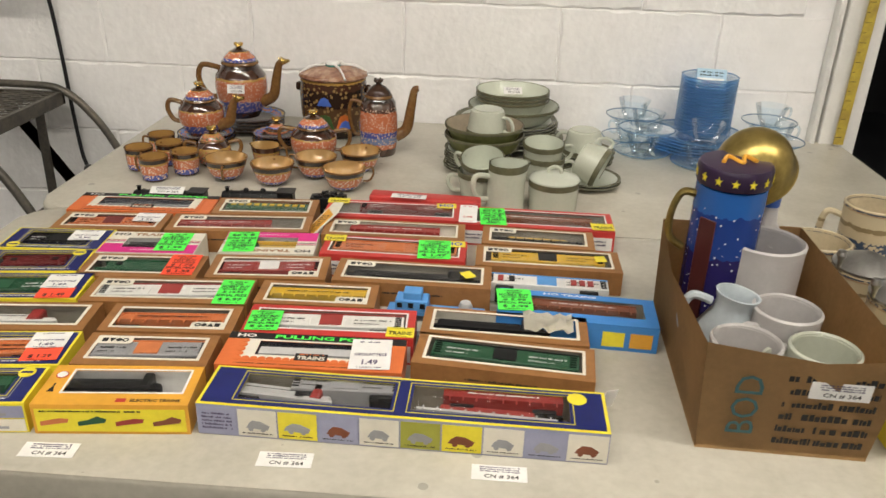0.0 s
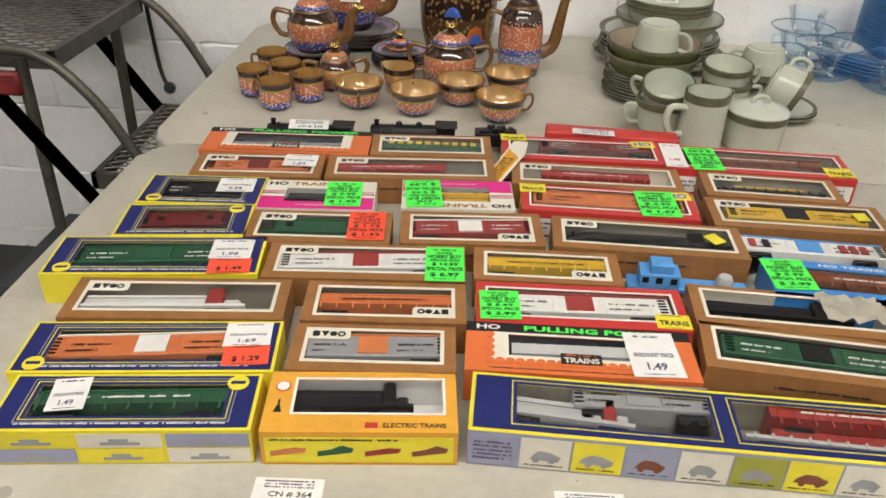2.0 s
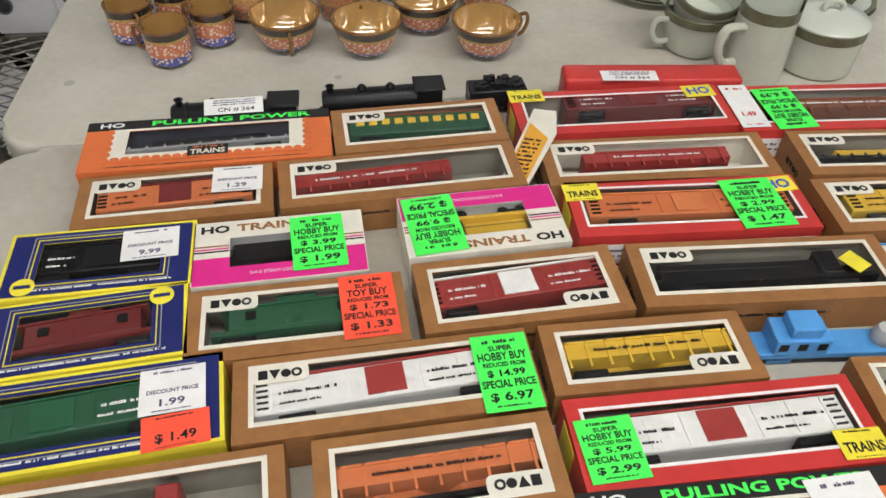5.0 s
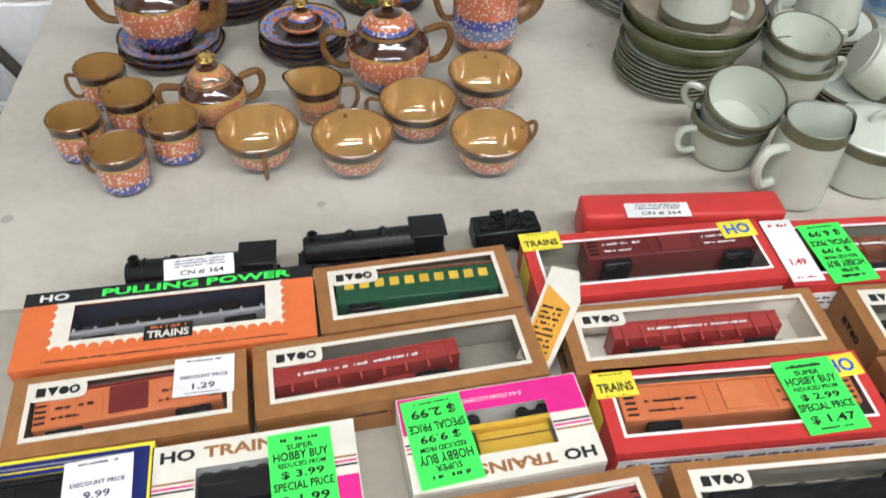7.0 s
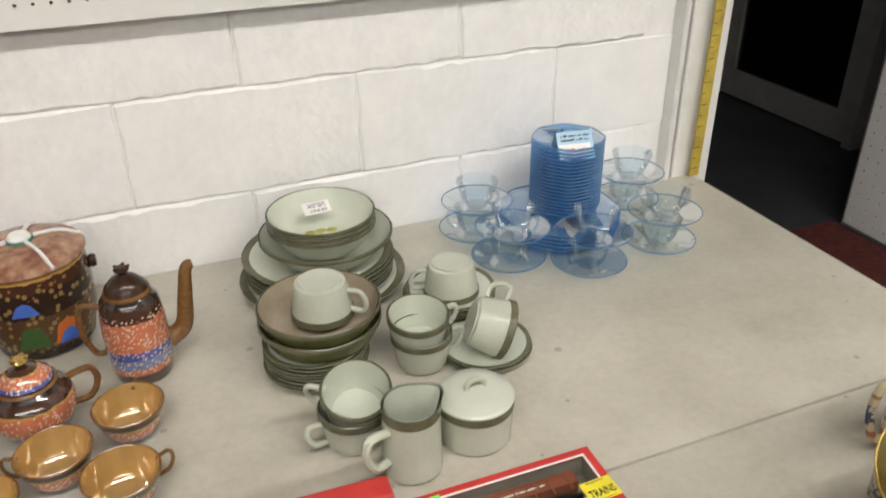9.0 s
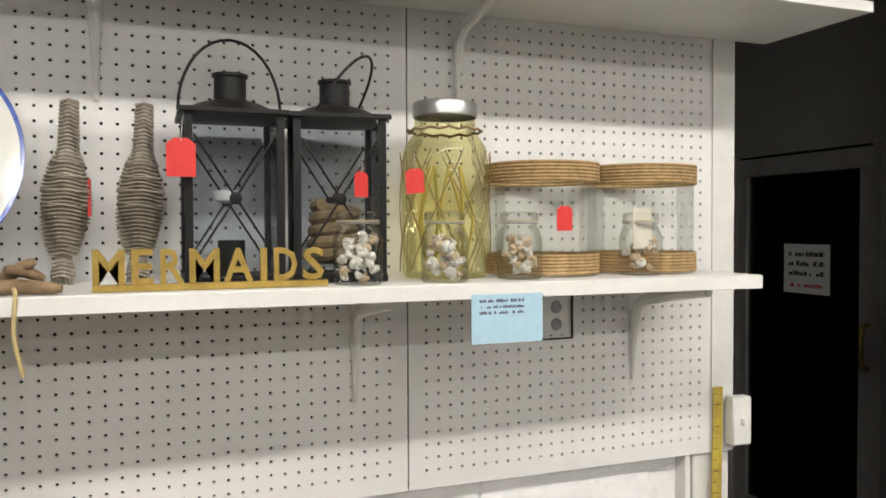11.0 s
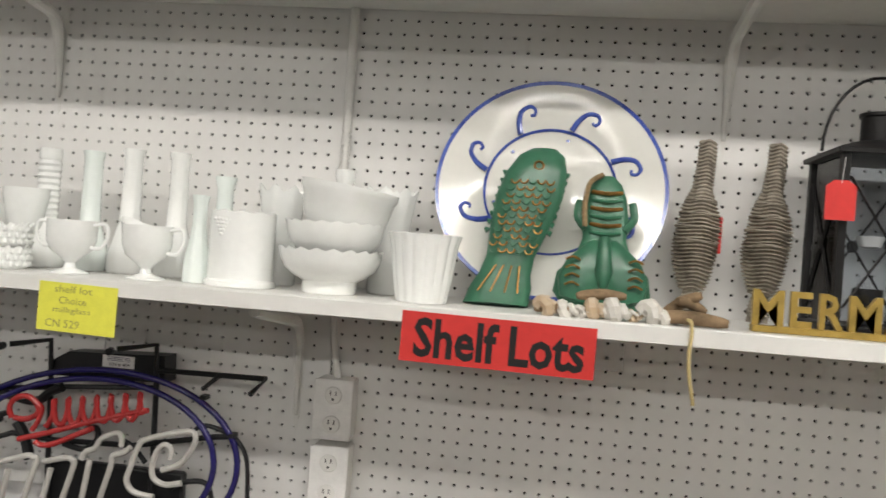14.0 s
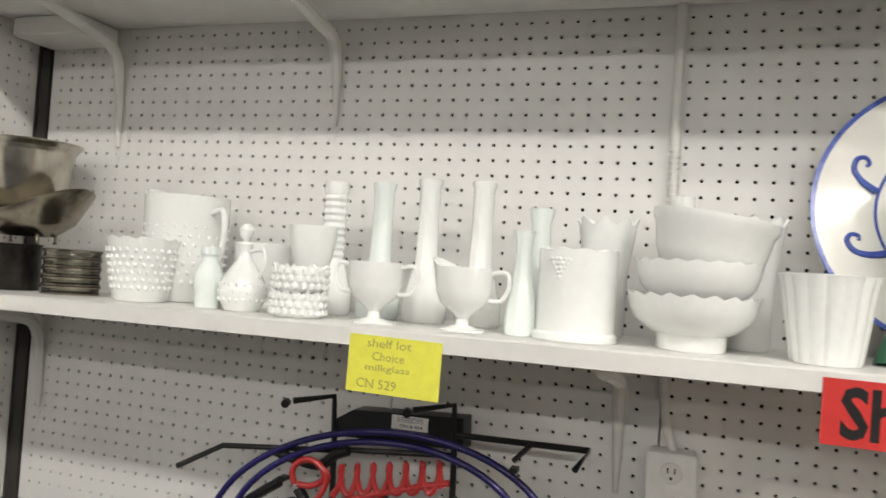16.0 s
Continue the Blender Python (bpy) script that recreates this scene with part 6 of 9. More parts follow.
hx, hy, hh = 0.100, 0.180, 0.152
part("bottom", box_bm(-hx, hx, -hy, hy, 0, 0.004), KRAFT, cb)
part("front_panel", box_side([(-hx, -hy, 0.004), (hx, -hy, 0.004), (hx + 0.012, -hy - 0.012, hh - 0.004), (hx * 0.2, -hy - 0.016, hh - 0.012), (-hx - 0.012, -hy - 0.012, hh + 0.002)], 0.004), KRAFT, cb)
part("back_panel", box_side([(hx, hy, 0.004), (-hx, hy, 0.004), (-hx - 0.004, hy + 0.004, hh), (hx + 0.004, hy + 0.004, hh)], 0.004), KRAFT, cb)
part("side_panel", box_side([(-hx, hy, 0.004), (-hx, -hy, 0.004), (-hx - 0.012, -hy - 0.012, hh + 0.002), (-hx - 0.02, 0, hh - 0.004), (-hx - 0.004, hy + 0.004, hh)], 0.004), KRAFT, cb)
part("side_panel", box_side([(hx, -hy, 0.004), (hx, hy, 0.004), (hx + 0.004, hy + 0.004, hh), (hx + 0.012, -hy - 0.012, hh - 0.004)], 0.004), KRAFT, cb)
TEAL = flat("teal_marker", (0.04, 0.11, 0.12), 0.6)
mk = words(cb, "BOD", 0, 0, 0, 0.032, TEAL, 0.085, 0, 0.0, "marker_writing")
mk.matrix_local = pose(-0.055, -hy - 0.0078, 0.072, 94.6) @ pose(0, 0, 0, 0, 0, 90)
part("printed_text", ink_bars(bmesh.new(), -0.015, 0.09, 0.015, 0.125, 0, 6, 12), BLACK, cb, m=pose(0.0, -hy - 0.0026, 0.0, 94.6), smooth=False)
lot_label(0.660, 1.0755, 0.842, -2, "364", 0.068, 0.024, "white paper lot label stuck on the cardboard box", 94.6)


def stone_mug(name, x, y, z, r, h, ang, body, label, tilt=(0, 0), inner=None, category="mug", lidded=False):
    t = thing(name, label, category, pose(x, y, z, *tilt, 0), "stoneware mugs and steins")
    o, i = cup_profile(r * 0.95, r, h, 0.97, 0.005, 9, 1.0)
    part("body", lathe(o, 36), body, t)
    part("inside", lathe(i, 36), inner or body, t)
    part("rim", lathe([(r - 0.0055, h - 0.003), (r - 0.0025, h + 0.0025), (r + 0.0008, h), (r + 0.0006, h - 0.006), (r - 0.002, h - 0.006)], 36), body, t)
    part("handle", loop_handle(r * 0.95, h * 0.2, h * 0.8, r * 0.6, 0.006, radians(ang)), body, t)
    if lidded:
        ld = part("lid", lathe([(r + 0.001, h + 0.003), (r + 0.002, h + 0.007), (r * 0.7, h + 0.017), (r * 0.25, h + 0.026), (0, h + 0.028)], 32), PEWTER, t, "hinged pewter lid")
        part("thumb_piece", lathe([(0.003, 0), (0.004, 0.012), (0.008, 0.02), (0.006, 0.027), (0, 0.029)], 12), PEWTER, ld, m=pose(r * 1.1 * math.cos(radians(ang)), r * 1.1 * math.sin(radians(ang)), h + 0.008))
    return t


ZB = 0.7455
stone_mug("stoneware_mug", 0.575, 1.155, ZB, 0.043, 0.110, 20, GREY_STONE, "grey salt glazed mug in the cardboard box")
stone_mug("stoneware_mug", 0.652, 1.242, ZB, 0.044, 0.112, 200, GREY_STONE, "grey salt glazed mug in the cardboard box")
stone_mug("stoneware_mug", 0.668, 1.150, ZB, 0.042, 0.108, 160, SAGE, "pale green stoneware mug in the cardboard box")
big = stone_mug("beer_mug", 0.645, 1.345, ZB, 0.054, 0.165, 60, GREY_STONE, "large grey stoneware beer mug with cobalt crown", category="beer mug")
crown = bmesh.new()
add_prism(crown, [(-0.014, 0), (0.014, 0), (0.018, 0.014), (0.009, 0.007), (0, 0.017), (-0.009, 0.007), (-0.018, 0.014)], 0, 0.0008)
part("crown_mark", crown, COBALT, big, "cobalt blue painted crown", m=pose(-0.01, -0.0545, 0.07, 90, 0, -8), smooth=False)
part("painted_letter", text_mesh("P", 0.034, COBALT, 0.022, 0.03, 0.0008), COBALT, big, m=pose(-0.01, -0.0545, 0.042, 90, 0, -8))
jg = thing("small_jug", "pale blue grey stoneware jug in the cardboard box", "jug", pose(0.575, 1.262, ZB, 0, 8, 0), "stoneware mugs and steins")
PALE = mat("pale_blue_stoneware", (0.42, 0.47, 0.50), 0.3, 0, 0.1, 20, 160, 0.06)
part("body", lathe([(0, 0), (0.038, 0), (0.044, 0.02), (0.042, 0.06), (0.026, 0.095), (0.025, 0.108), (0.030, 0.122), (0.027, 0.122), (0.021, 0.108), (0.022, 0.09), (0, 0.05)], 36), PALE, jg)
part("handle", loop_handle(0.034, 0.05, 0.105, 0.032, 0.006, radians(180)), PALE, jg)

CAN = banded("painted_tin", [(0, (0.012, 0.01, 0.05)), (0.25, (0.02, 0.015, 0.10)), (0.6, (0.015, 0.05, 0.25)), (0.85, (0.02, 0.12, 0.42))], 0.16, 0.25, 120, (0.6, 0.65, 0.75), (0.15, 0.9))
CAN_AT = pose(0.588, 1.362, ZB, 2, -0.5, 0) @ Matrix.Diagonal((1.04, 1.04, 1.2, 1.0))
can = thing("lidded_tin_stein", "tall blue star painted stein with brass handle and spout", "stein", CAN_AT, "stoneware mugs and steins")
part("body", lathe([(0, 0), (0.046, 0), (0.046, 0.205), (0, 0.205)], 40), CAN, can)
clid = part("lid", lathe([(0.0475, 0.207), (0.0485, 0.209), (0.0485, 0.226), (0.046, 0.230), (0.0, 0.232)], 40), mat("dark_violet_lid", (0.035, 0.02, 0.05), 0.3), can, "dark violet lid with gold stars")
for k in range(14):
    a = k * 2 * math.pi / 14
    star = [(0.0055 * (1 if q % 2 == 0 else 0.42) * math.sin(q * math.pi / 5), 0.0055 * (1 if q % 2 == 0 else 0.42) * math.cos(q * math.pi / 5)) for q in range(10)][::-1]
    part("star", add_prism(bmesh.new(), star, 0, 0.0006), YELLOW, clid, m=pose(0.0486 * math.cos(a), 0.0486 * math.sin(a), 0.2175, 90, 0, math.degrees(a) + 90), smooth=False)
part("lid_picture", add_tube(bmesh.new(), spline([(-0.02, -0.01, 0.2325), (-0.008, 0.012, 0.2325), (0.004, -0.012, 0.2325), (0.014, 0.014, 0.2325), (0.024, -0.004, 0.2325)], 6), 0.003, 6), AMBER, clid, "gold painted swirl")
part("handle", add_tube(bmesh.new(), spline([(-0.046, 0, 0.19), (-0.064, 0, 0.19), (-0.074, 0, 0.165), (-0.072, 0, 0.135), (-0.052, 0, 0.12)], 6), 0.005, 8), BRASS, can, "brass strap handle")
part("painted_figure", box_bm(-0.012, 0.012, -0.001, 0.001, 0.02, 0.15, bevel=0.0008), mat("dark_maroon_paint", (0.08, 0.02, 0.02), 0.3), can, "dark painted panel", m=pose(-0.033, -0.033, 0.02, 0, 0, -45))
SPOUT_AT = CAN_AT.inverted() @ pose(0.622, 1.396, 1.010, -28, 158, 0)
cap = [(0.056 * math.sin(q * math.pi / 20), -0.050 * math.cos(q * math.pi / 20) + 0.012) for q in range(11)]
spout = part("spout", lathe(cap + [(0.060, 0.022), (0.0585, 0.022)] + [(r * 0.96, z + 0.002) for r, z in cap[::-1]], 36), BRASS, can, "aged brass pouring spout", m=SPOUT_AT)
part("rim", add_tube(bmesh.new(), [(0.0595 * math.cos(q * math.pi / 20), 0.0595 * math.sin(q * math.pi / 20), 0.022) for q in range(40)], 0.0014, 6, True), BRASS, spout)
bot = thing("stoneware_bottle", "cream glazed bottle with blue neck in the box", "bottle", pose(0.668, 1.425, ZB), "stoneware mugs and steins")
part("body", lathe([(0, 0), (0.034, 0), (0.038, 0.01), (0.038, 0.10), (0.030, 0.14), (0.016, 0.165), (0.014, 0.19), (0, 0.19)], 32), GREY_STONE, bot)
part("neck_band", lathe([(0.0145, 0.19), (0.0155, 0.19), (0.0155, 0.215), (0.011, 0.215), (0, 0.214)], 24), flat("blue_neck", (0.05, 0.12, 0.4), 0.3), bot, "blue glazed neck")

RELIEF = banded("relief_stein", [(0, (0.42, 0.33, 0.2)), (0.14, (0.28, 0.09, 0.05)), (0.22, (0.48, 0.39, 0.25)), (0.32, (0.03, 0.05, 0.09)), (0.62, (0.46, 0.37, 0.24)), (0.74, (0.22, 0.16, 0.08)), (0.8, (0.5, 0.42, 0.28))], 0.45, 0.4, 140, (0.45, 0.37, 0.25), (0.3, 0.64))
for x, y, r, h, a, lidd in ((0.795, 1.515, 0.050, 0.105, 200, False), (0.915, 1.600, 0.052, 0.140, 160, False), (0.818, 1.400, 0.045, 0.110, 200, True), (0.830, 1.290, 0.050, 0.115, 190, True)):
    stone_mug("beer_stein", x, y, 0.7405, r, h, a, RELIEF, "relief moulded cream and blue beer stein" + (" with pewter lid" if lidd else " without a lid"), inner=CREAM_STONE, category="beer stein", lidded=lidd)
solid("yellow_carton", box_bm(-0.05, 0.05, -0.06, 0.06, 0, 0.06, bevel=0.002), YELLOW, "yellow and navy carton beside the cardboard box", "carton", pose(0.800, 1.15, 0.7405))


# ---- shelves and their brackets ----
SHELF_Z, SHELF_F, TOP_U = 1.640, 2.166, 2.155
shelf = thing("wall_shelf", "white painted board shelf holding milk glass and ornaments", "shelf", pose(0, 0, SHELF_Z))
part("board", box_bm(LEFT_X + 0.005, 1.070, SHELF_F, PEG_Y - 0.002, -0.025, 0, bevel=0.002), SHELF_WHITE, shelf)
part("edge_strip", box_bm(LEFT_X + 0.005, 1.070, SHELF_F - 0.004, SHELF_F - 0.0005, -0.0255, -0.001, bevel=0.001), SHELF_WHITE, shelf)
top_shelf = thing("wall_shelf", "white painted upper board shelf holding framed prints", "shelf", pose(0, 0, TOP_U))
part("board", box_bm(LEFT_X + 0.005, 1.35, SHELF_F + 0.006, PEG_Y - 0.002, 0, 0.022, bevel=0.002), SHELF_WHITE, top_shelf)
part("edge_strip", box_bm(LEFT_X + 0.005, 1.35, SHELF_F + 0.002, SHELF_F + 0.0055, -0.0005, 0.021, bevel=0.001), SHELF_WHITE, top_shelf)


def bracket(x, under, drop, label):
    t = thing("shelf_bracket", label, "bracket", pose(x, PEG_Y, under), "white shelf brackets")
    pl = add_prism(bmesh.new(), [(-0.009, -0.0), (0.009, 0.0), (0.006, drop * 0.85), (0.0, drop), (-0.006, drop * 0.85)], 0, 0.003)
    part("back_plate", pl, METAL_WHITE, t, m=pose(0, -0.0005, 0, 90) @ pose(0, 0, 0, 180))
    arm = bmesh.new()
    pts = spline([(0, -0.004, -drop * 0.85), (0, -0.010, -drop * 0.5), (0, -0.03, -drop * 0.2), (0, -0.10, -0.03), (0, -0.25, -0.006)], 6)
    rad = [0.004 + 0.008 * min(1, k / 10) for k in range(len(pts))]
    add_tube(arm, pts, rad, 8)
    for v in arm.verts:
        v.co.x *= 0.9
    part("curved_arm", arm, METAL_WHITE, t, "white curved pressed steel arm")
    return t


for x, drop in ((-1.80, 0.275), (-1.333, 0.225), (-0.083, 0.245), (0.572, 0.245)):
    bracket(x, TOP_U, drop, "white curved steel bracket under the upper shelf")
for x in (-1.945, -0.812, 0.362, 0.986):
    bracket(x, SHELF_Z - 0.025, 0.255, "white curved steel bracket under the shelf")
# added dark strip that stands in for the shaded gap between the pegboards
solid("corner_gap_strip", box_bm(LEFT_X + 0.004, LEFT_X + 0.026, PEG_Y - 0.005, PEG_Y + 0.03, 0.0, 3.0), mat("corner_gap_dark", (0.05, 0.045, 0.04), 0.7), "dark strip standing in for the shaded gap in the pegboard corner", "post")
stub = thing("shelf_cleat", "white wooden cleat under the upper shelf in the corner", "cleat", pose(LEFT_X + 0.027, 2.36, TOP_U - 0.001))
part("board", box_bm(0.0, 0.165, 0.0, 0.098, -0.036, 0.0, bevel=0.003), SHELF_WHITE, stub)

# conduit and sockets
cond = thing("cable_conduit", "white flexible conduit running down the pegboard", "conduit", pose(-0.752, PEG_Y - 0.010, 0))
cu = bmesh.new()
add_tube(cu, [(0, 0, TOP_U - 0.001), (0, 0, 1.93)], 0.008, 10)
for k in range(34):
    z = 1.93 - k * 0.0085
    add_tube(cu, [(0, 0, z), (0, 0, z - 0.0045)], 0.0085, 10)
    add_tube(cu, [(0, 0, z - 0.004), (0, 0, z - 0.009)], 0.0068, 10)
add_tube(cu, spline([(0, 0, 1.66), (0.002, 0, 1.58), (0.010, -0.006, 1.52), (0.022, -0.014, 1.475)], 6), 0.0065, 10)
part("sleeve", cu, METAL_WHITE, cond)


def socket(z, hgt, label):
    t = thing("power_socket", label, "power socket", pose(-0.730, PEG_Y - 0.001, z), "white power sockets")
    part("box", box_bm(-0.033, 0.033, -0.048, 0, -hgt / 2, hgt / 2, bevel=0.003), METAL_WHITE, t)
    pl = part("face_plate", box_bm(-0.035, 0.035, -0.051, -0.0485, -hgt / 2, hgt / 2, bevel=0.001), PAPER, t)
    for s in (-1, 1):
        part("outlet", lathe([(0, 0.002), (0.0145, 0.002), (0.016, 0.0), (0, 0)], 20), METAL_WHITE, pl, m=pose(0, -0.051, s * hgt * 0.24, 90))
        for q in (-0.005, 0.005):
            part("slot", box_bm(q - 0.001, q + 0.001, -0.0535, -0.0525, s * hgt * 0.24, s * hgt * 0.24 + 0.008), BLACK, pl)
        part("earth_hole", box_bm(-0.002, 0.002, -0.0535, -0.0525, s * hgt * 0.24 - 0.009, s * hgt * 0.24 - 0.005), BLACK, pl)
    return t


socket(1.424, 0.108, "white double power socket on the pegboard")
socket(1.302, 0.112, "white double power socket below another")
recess = thing("wall_socket_recess", "framed socket recess behind the pale blue note", "power socket", pose(0.784, PEG_Y - 0.002, 1.545))
part("plate", box_bm(-0.03, 0.04, -0.004, 0, -0.04, 0.04), PAPER, recess)
part("dark_frame", ring_frame(-0.052, 0.052, -0.050, 0.050, 0.003, 0, 0.004), BLACK, recess, "dark cut edge", m=pose(0, -0.001, 0, 90), smooth=False)
for s in (-1, 1):
    part("outlet", lathe([(0, 0.002), (0.012, 0.002), (0.013, 0.0), (0, 0)], 16), CAR["grey"], recess, m=pose(0.012, -0.004, s * 0.018, 90))

# ---- notes and signs on the shelf edges ----
SIGN_RED = flat("sign_red", (0.62, 0.045, 0.04), 0.45)
NOTE_YELLOW = flat("note_yellow", (0.80, 0.78, 0.10), 0.6)
NOTE_BLUE = flat("note_blue", (0.42, 0.62, 0.74), 0.65)
PENCIL = flat("pencil", (0.40, 0.38, 0.10), 0.7)
sign = thing("shelf_sign", "red paper sign with black letters taped to the shelf", "sign", pose(-0.4335, SHELF_F - 0.0045, 1.5945, 90, 0, 0) @ pose(0, 0, 0, 0, 0, -0.8))
part("paper", box_bm(-0.1385, 0.1385, -0.0362, 0.0362, 0, 0.0006), SIGN_RED, sign, smooth=False)
words(sign, "Shelf Lots", 0.002, 0.0, 0.001, 0.058, BLACK, 0.243, 0, 0.028)
tape = solid("clear_tape", box_bm(-0.02, 0.02, -0.02, 0.02, 0, 0.0003), glass("tape_film", (0.9, 0.9, 0.9), 0.2, 0.6), "strip of clear tape at the sign's edge", "tape", pose(-0.276, SHELF_F - 0.0049, 1.592, 90))
nt_ = thing("paper_note", "yellow paper note with pencil writing on the shelf edge", "note", pose(-1.0745, SHELF_F - 0.0045, 1.5925, 90, 0, 0) @ pose(0, 0, 0, 0, 0, -1.2))
part("paper", box_bm(-0.0645, 0.0645, -0.0375, 0.0375, 0, 0.0005), NOTE_YELLOW, nt_, smooth=False)
for s, y, w in (("shelf lot", 0.028, 0.062), ("Choice", 0.011, 0.045), ("milkglass", -0.005, 0.062)):
    words(nt_, s, -0.008, y, 0.0008, 0.011, PENCIL, w)
words(nt_, "CN 529", -0.022, -0.025, 0.0008, 0.012, PENCIL, 0.056)
nb = thing("paper_note", "pale blue paper note taped to the shelf edge", "note", pose(0.542, SHELF_F - 0.0045, 1.582, 90, 0, 0))
part("paper", box_bm(-0.064, 0.064, -0.040, 0.040, 0, 0.0005), NOTE_BLUE, nb, smooth=False)
part("writing", ink_bars(bmesh.new(), -0.05, 0.03, 0.005, 0.034, 0.0006, 3, 3), VIOLET_INK, nb, smooth=False)
lot_label(-0.603, SHELF_F - 0.001, 2.132, 0, "521", 0.15, 0.058, "white paper lot label hanging from the upper shelf edge", 90)

# ---- milk glass ----
MILK = mat("milk_glass", (0.93, 0.94, 0.92), 0.14, 0, 0.03, 10, 80, 0.02, 0.6)
MILK_G = mat("milk_glass_greenish", (0.86, 0.92, 0.89), 0.14, 0, 0.03, 10, 80, 0.02, 0.6)
for m_ in (MILK, MILK_G):
    bs = m_.node_tree.nodes["Principled BSDF"]
    bs.inputs["Subsurface Weight"].default_value = 0.0
MG = "milk glass on the shelf"
MZ = SHELF_Z + 0.0005


def hobnail(r_at, z0, z1, n, rows, size):
    """Rows of small round bosses over a turned surface."""
    bm = bmesh.new()
    for j in range(rows):
        z = z0 + (z1 - z0) * (j + 0.5) / rows
        r = r_at(z)
        for i in range(n):
            a = 2 * math.pi * (i + 0.5 * (j % 2)) / n
            bmesh.ops.create_icosphere(bm, subdivisions=1, radius=size, matrix=Matrix.Translation((r * math.cos(a), r * math.sin(a), z)))
    return bm


def milk(name, label, x, y, prof, category, material=MILK, flute=None, segs=40, handles=(), hob=None, z=MZ, tilt=(0, 0), size=(1.0, 1.0)):
    t = thing(name, label, category, pose(x, y, z, *tilt, 0) @ Matrix.Diagonal((size[0], size[0], size[1], 1)), MG)
    part("body", lathe(prof, segs, flute=flute), material, t)
    for r, z0, z1, out, ang, th in handles:
        part("handle", loop_handle(r, z0, z1, out, th, radians(ang)), material, t)
    if hob:
        hb = part("hobnail_relief", hobnail(*hob), material, t, "raised hobnail bosses")
        hb["kind"] = "stuff"
    return t


def scallop(n, amp, z0):
    return lambda a, r, z: (r * (1 + (amp * 0.5 * math.cos(n * a) if z > z0 else 0)), z + (amp * 0.06 * math.cos(n * a) if z > z0 else 0))


def flutes(n, amp, z0=0.0, z1=9.0):
    return lambda a, r, z: ((r * (1 + amp * (abs(math.cos(n * a / 2)) - 0.6)) if z0 <= z <= z1 else r), z)


hr = lambda z: 0.062 + 0.022 * (z / 0.12)
milk("hobnail_planter", "white milk glass hobnail planter with scalloped rim", -1.566, 2.270, [(0, 0), (0.056, 0), (0.060, 0.004), (0.070, 0.05), (0.079, 0.10), (0.086, 0.122), (0.083, 0.122), (0.074, 0.09), (0.055, 0.01), (0, 0.01)], "planter", flute=scallop(14, 0.05, 0.11), hob=(lambda z: 0.060 + 0.020 * z / 0.1, 0.02, 0.105, 26, 6, 0.0052), size=(0.7, 0.83))
milk("hobnail_pitcher", "large white milk glass hobnail pitcher", -1.546, 2.350, [(0, 0), (0.06, 0), (0.066, 0.004), (0.082, 0.05), (0.086, 0.10), (0.088, 0.16), (0.089, 0.20), (0.085, 0.20), (0.08, 0.1), (0, 0.01)], "pitcher", flute=lambda a, r, z: (r * (1 + 0.38 * max(0.0, math.cos(a - 2.9)) ** 12 * max(0.0, (z - 0.12) / 0.08)), z + 0.016 * max(0.0, math.cos(a - 2.9)) ** 12 * max(0.0, (z - 0.12) / 0.08)), handles=((0.088, 0.08, 0.17, 0.045, -20, 0.006),), hob=(lambda z: 0.085, 0.03, 0.15, 26, 7, 0.005), size=(0.8, 0.89))
milk("small_bottle", "small pale milk glass bottle", -1.424, 2.250, [(0, 0), (0.024, 0), (0.025, 0.004), (0.025, 0.028), (0.028, 0.034), (0.028, 0.055), (0.020, 0.072), (0.015, 0.080), (0.015, 0.088), (0.019, 0.092), (0.018, 0.104), (0, 0.104)], "bottle", MILK_G, size=(0.8, 0.9))
milk("hobnail_cruet", "white milk glass hobnail cruet with ball stopper", -1.363, 2.250, [(0, 0), (0.030, 0), (0.033, 0.003), (0.044, 0.025), (0.044, 0.042), (0.032, 0.062), (0.015, 0.085), (0.010, 0.10), (0.014, 0.112), (0.006, 0.116), (0.012, 0.126), (0.013, 0.136), (0.006, 0.146), (0, 0.147)], "cruet", handles=((0.014, 0.055, 0.10, 0.034, -10, 0.0035),), hob=(lambda z: 0.042, 0.014, 0.05, 20, 3, 0.004), size=(0.83, 0.905))
for k in range(2):
    milk("hobnail_bowl", "white milk glass hobnail bowl stacked with another", -1.258, 2.235, [(0, 0), (0.042, 0), (0.046, 0.004), (0.049, 0.020), (0.051, 0.038), (0.047, 0.038), (0.042, 0.01), (0, 0.008)], "bowl", z=MZ + k * 0.0365, flute=scallop(16, 0.08, 0.03), hob=(lambda z: 0.049, 0.003, 0.036, 20, 3, 0.0062), size=(0.8, 0.95))
milk("milk_glass_urn", "white milk glass footed urn vase", -1.292, 2.330, [(0, 0), (0.03, 0), (0.03, 0.006), (0.018, 0.02), (0.018, 0.05), (0.036, 0.07), (0.044, 0.10), (0.050, 0.125), (0.050, 0.138), (0.046, 0.138), (0.04, 0.10), (0, 0.08)], "vase", size=(0.76, 1.0))


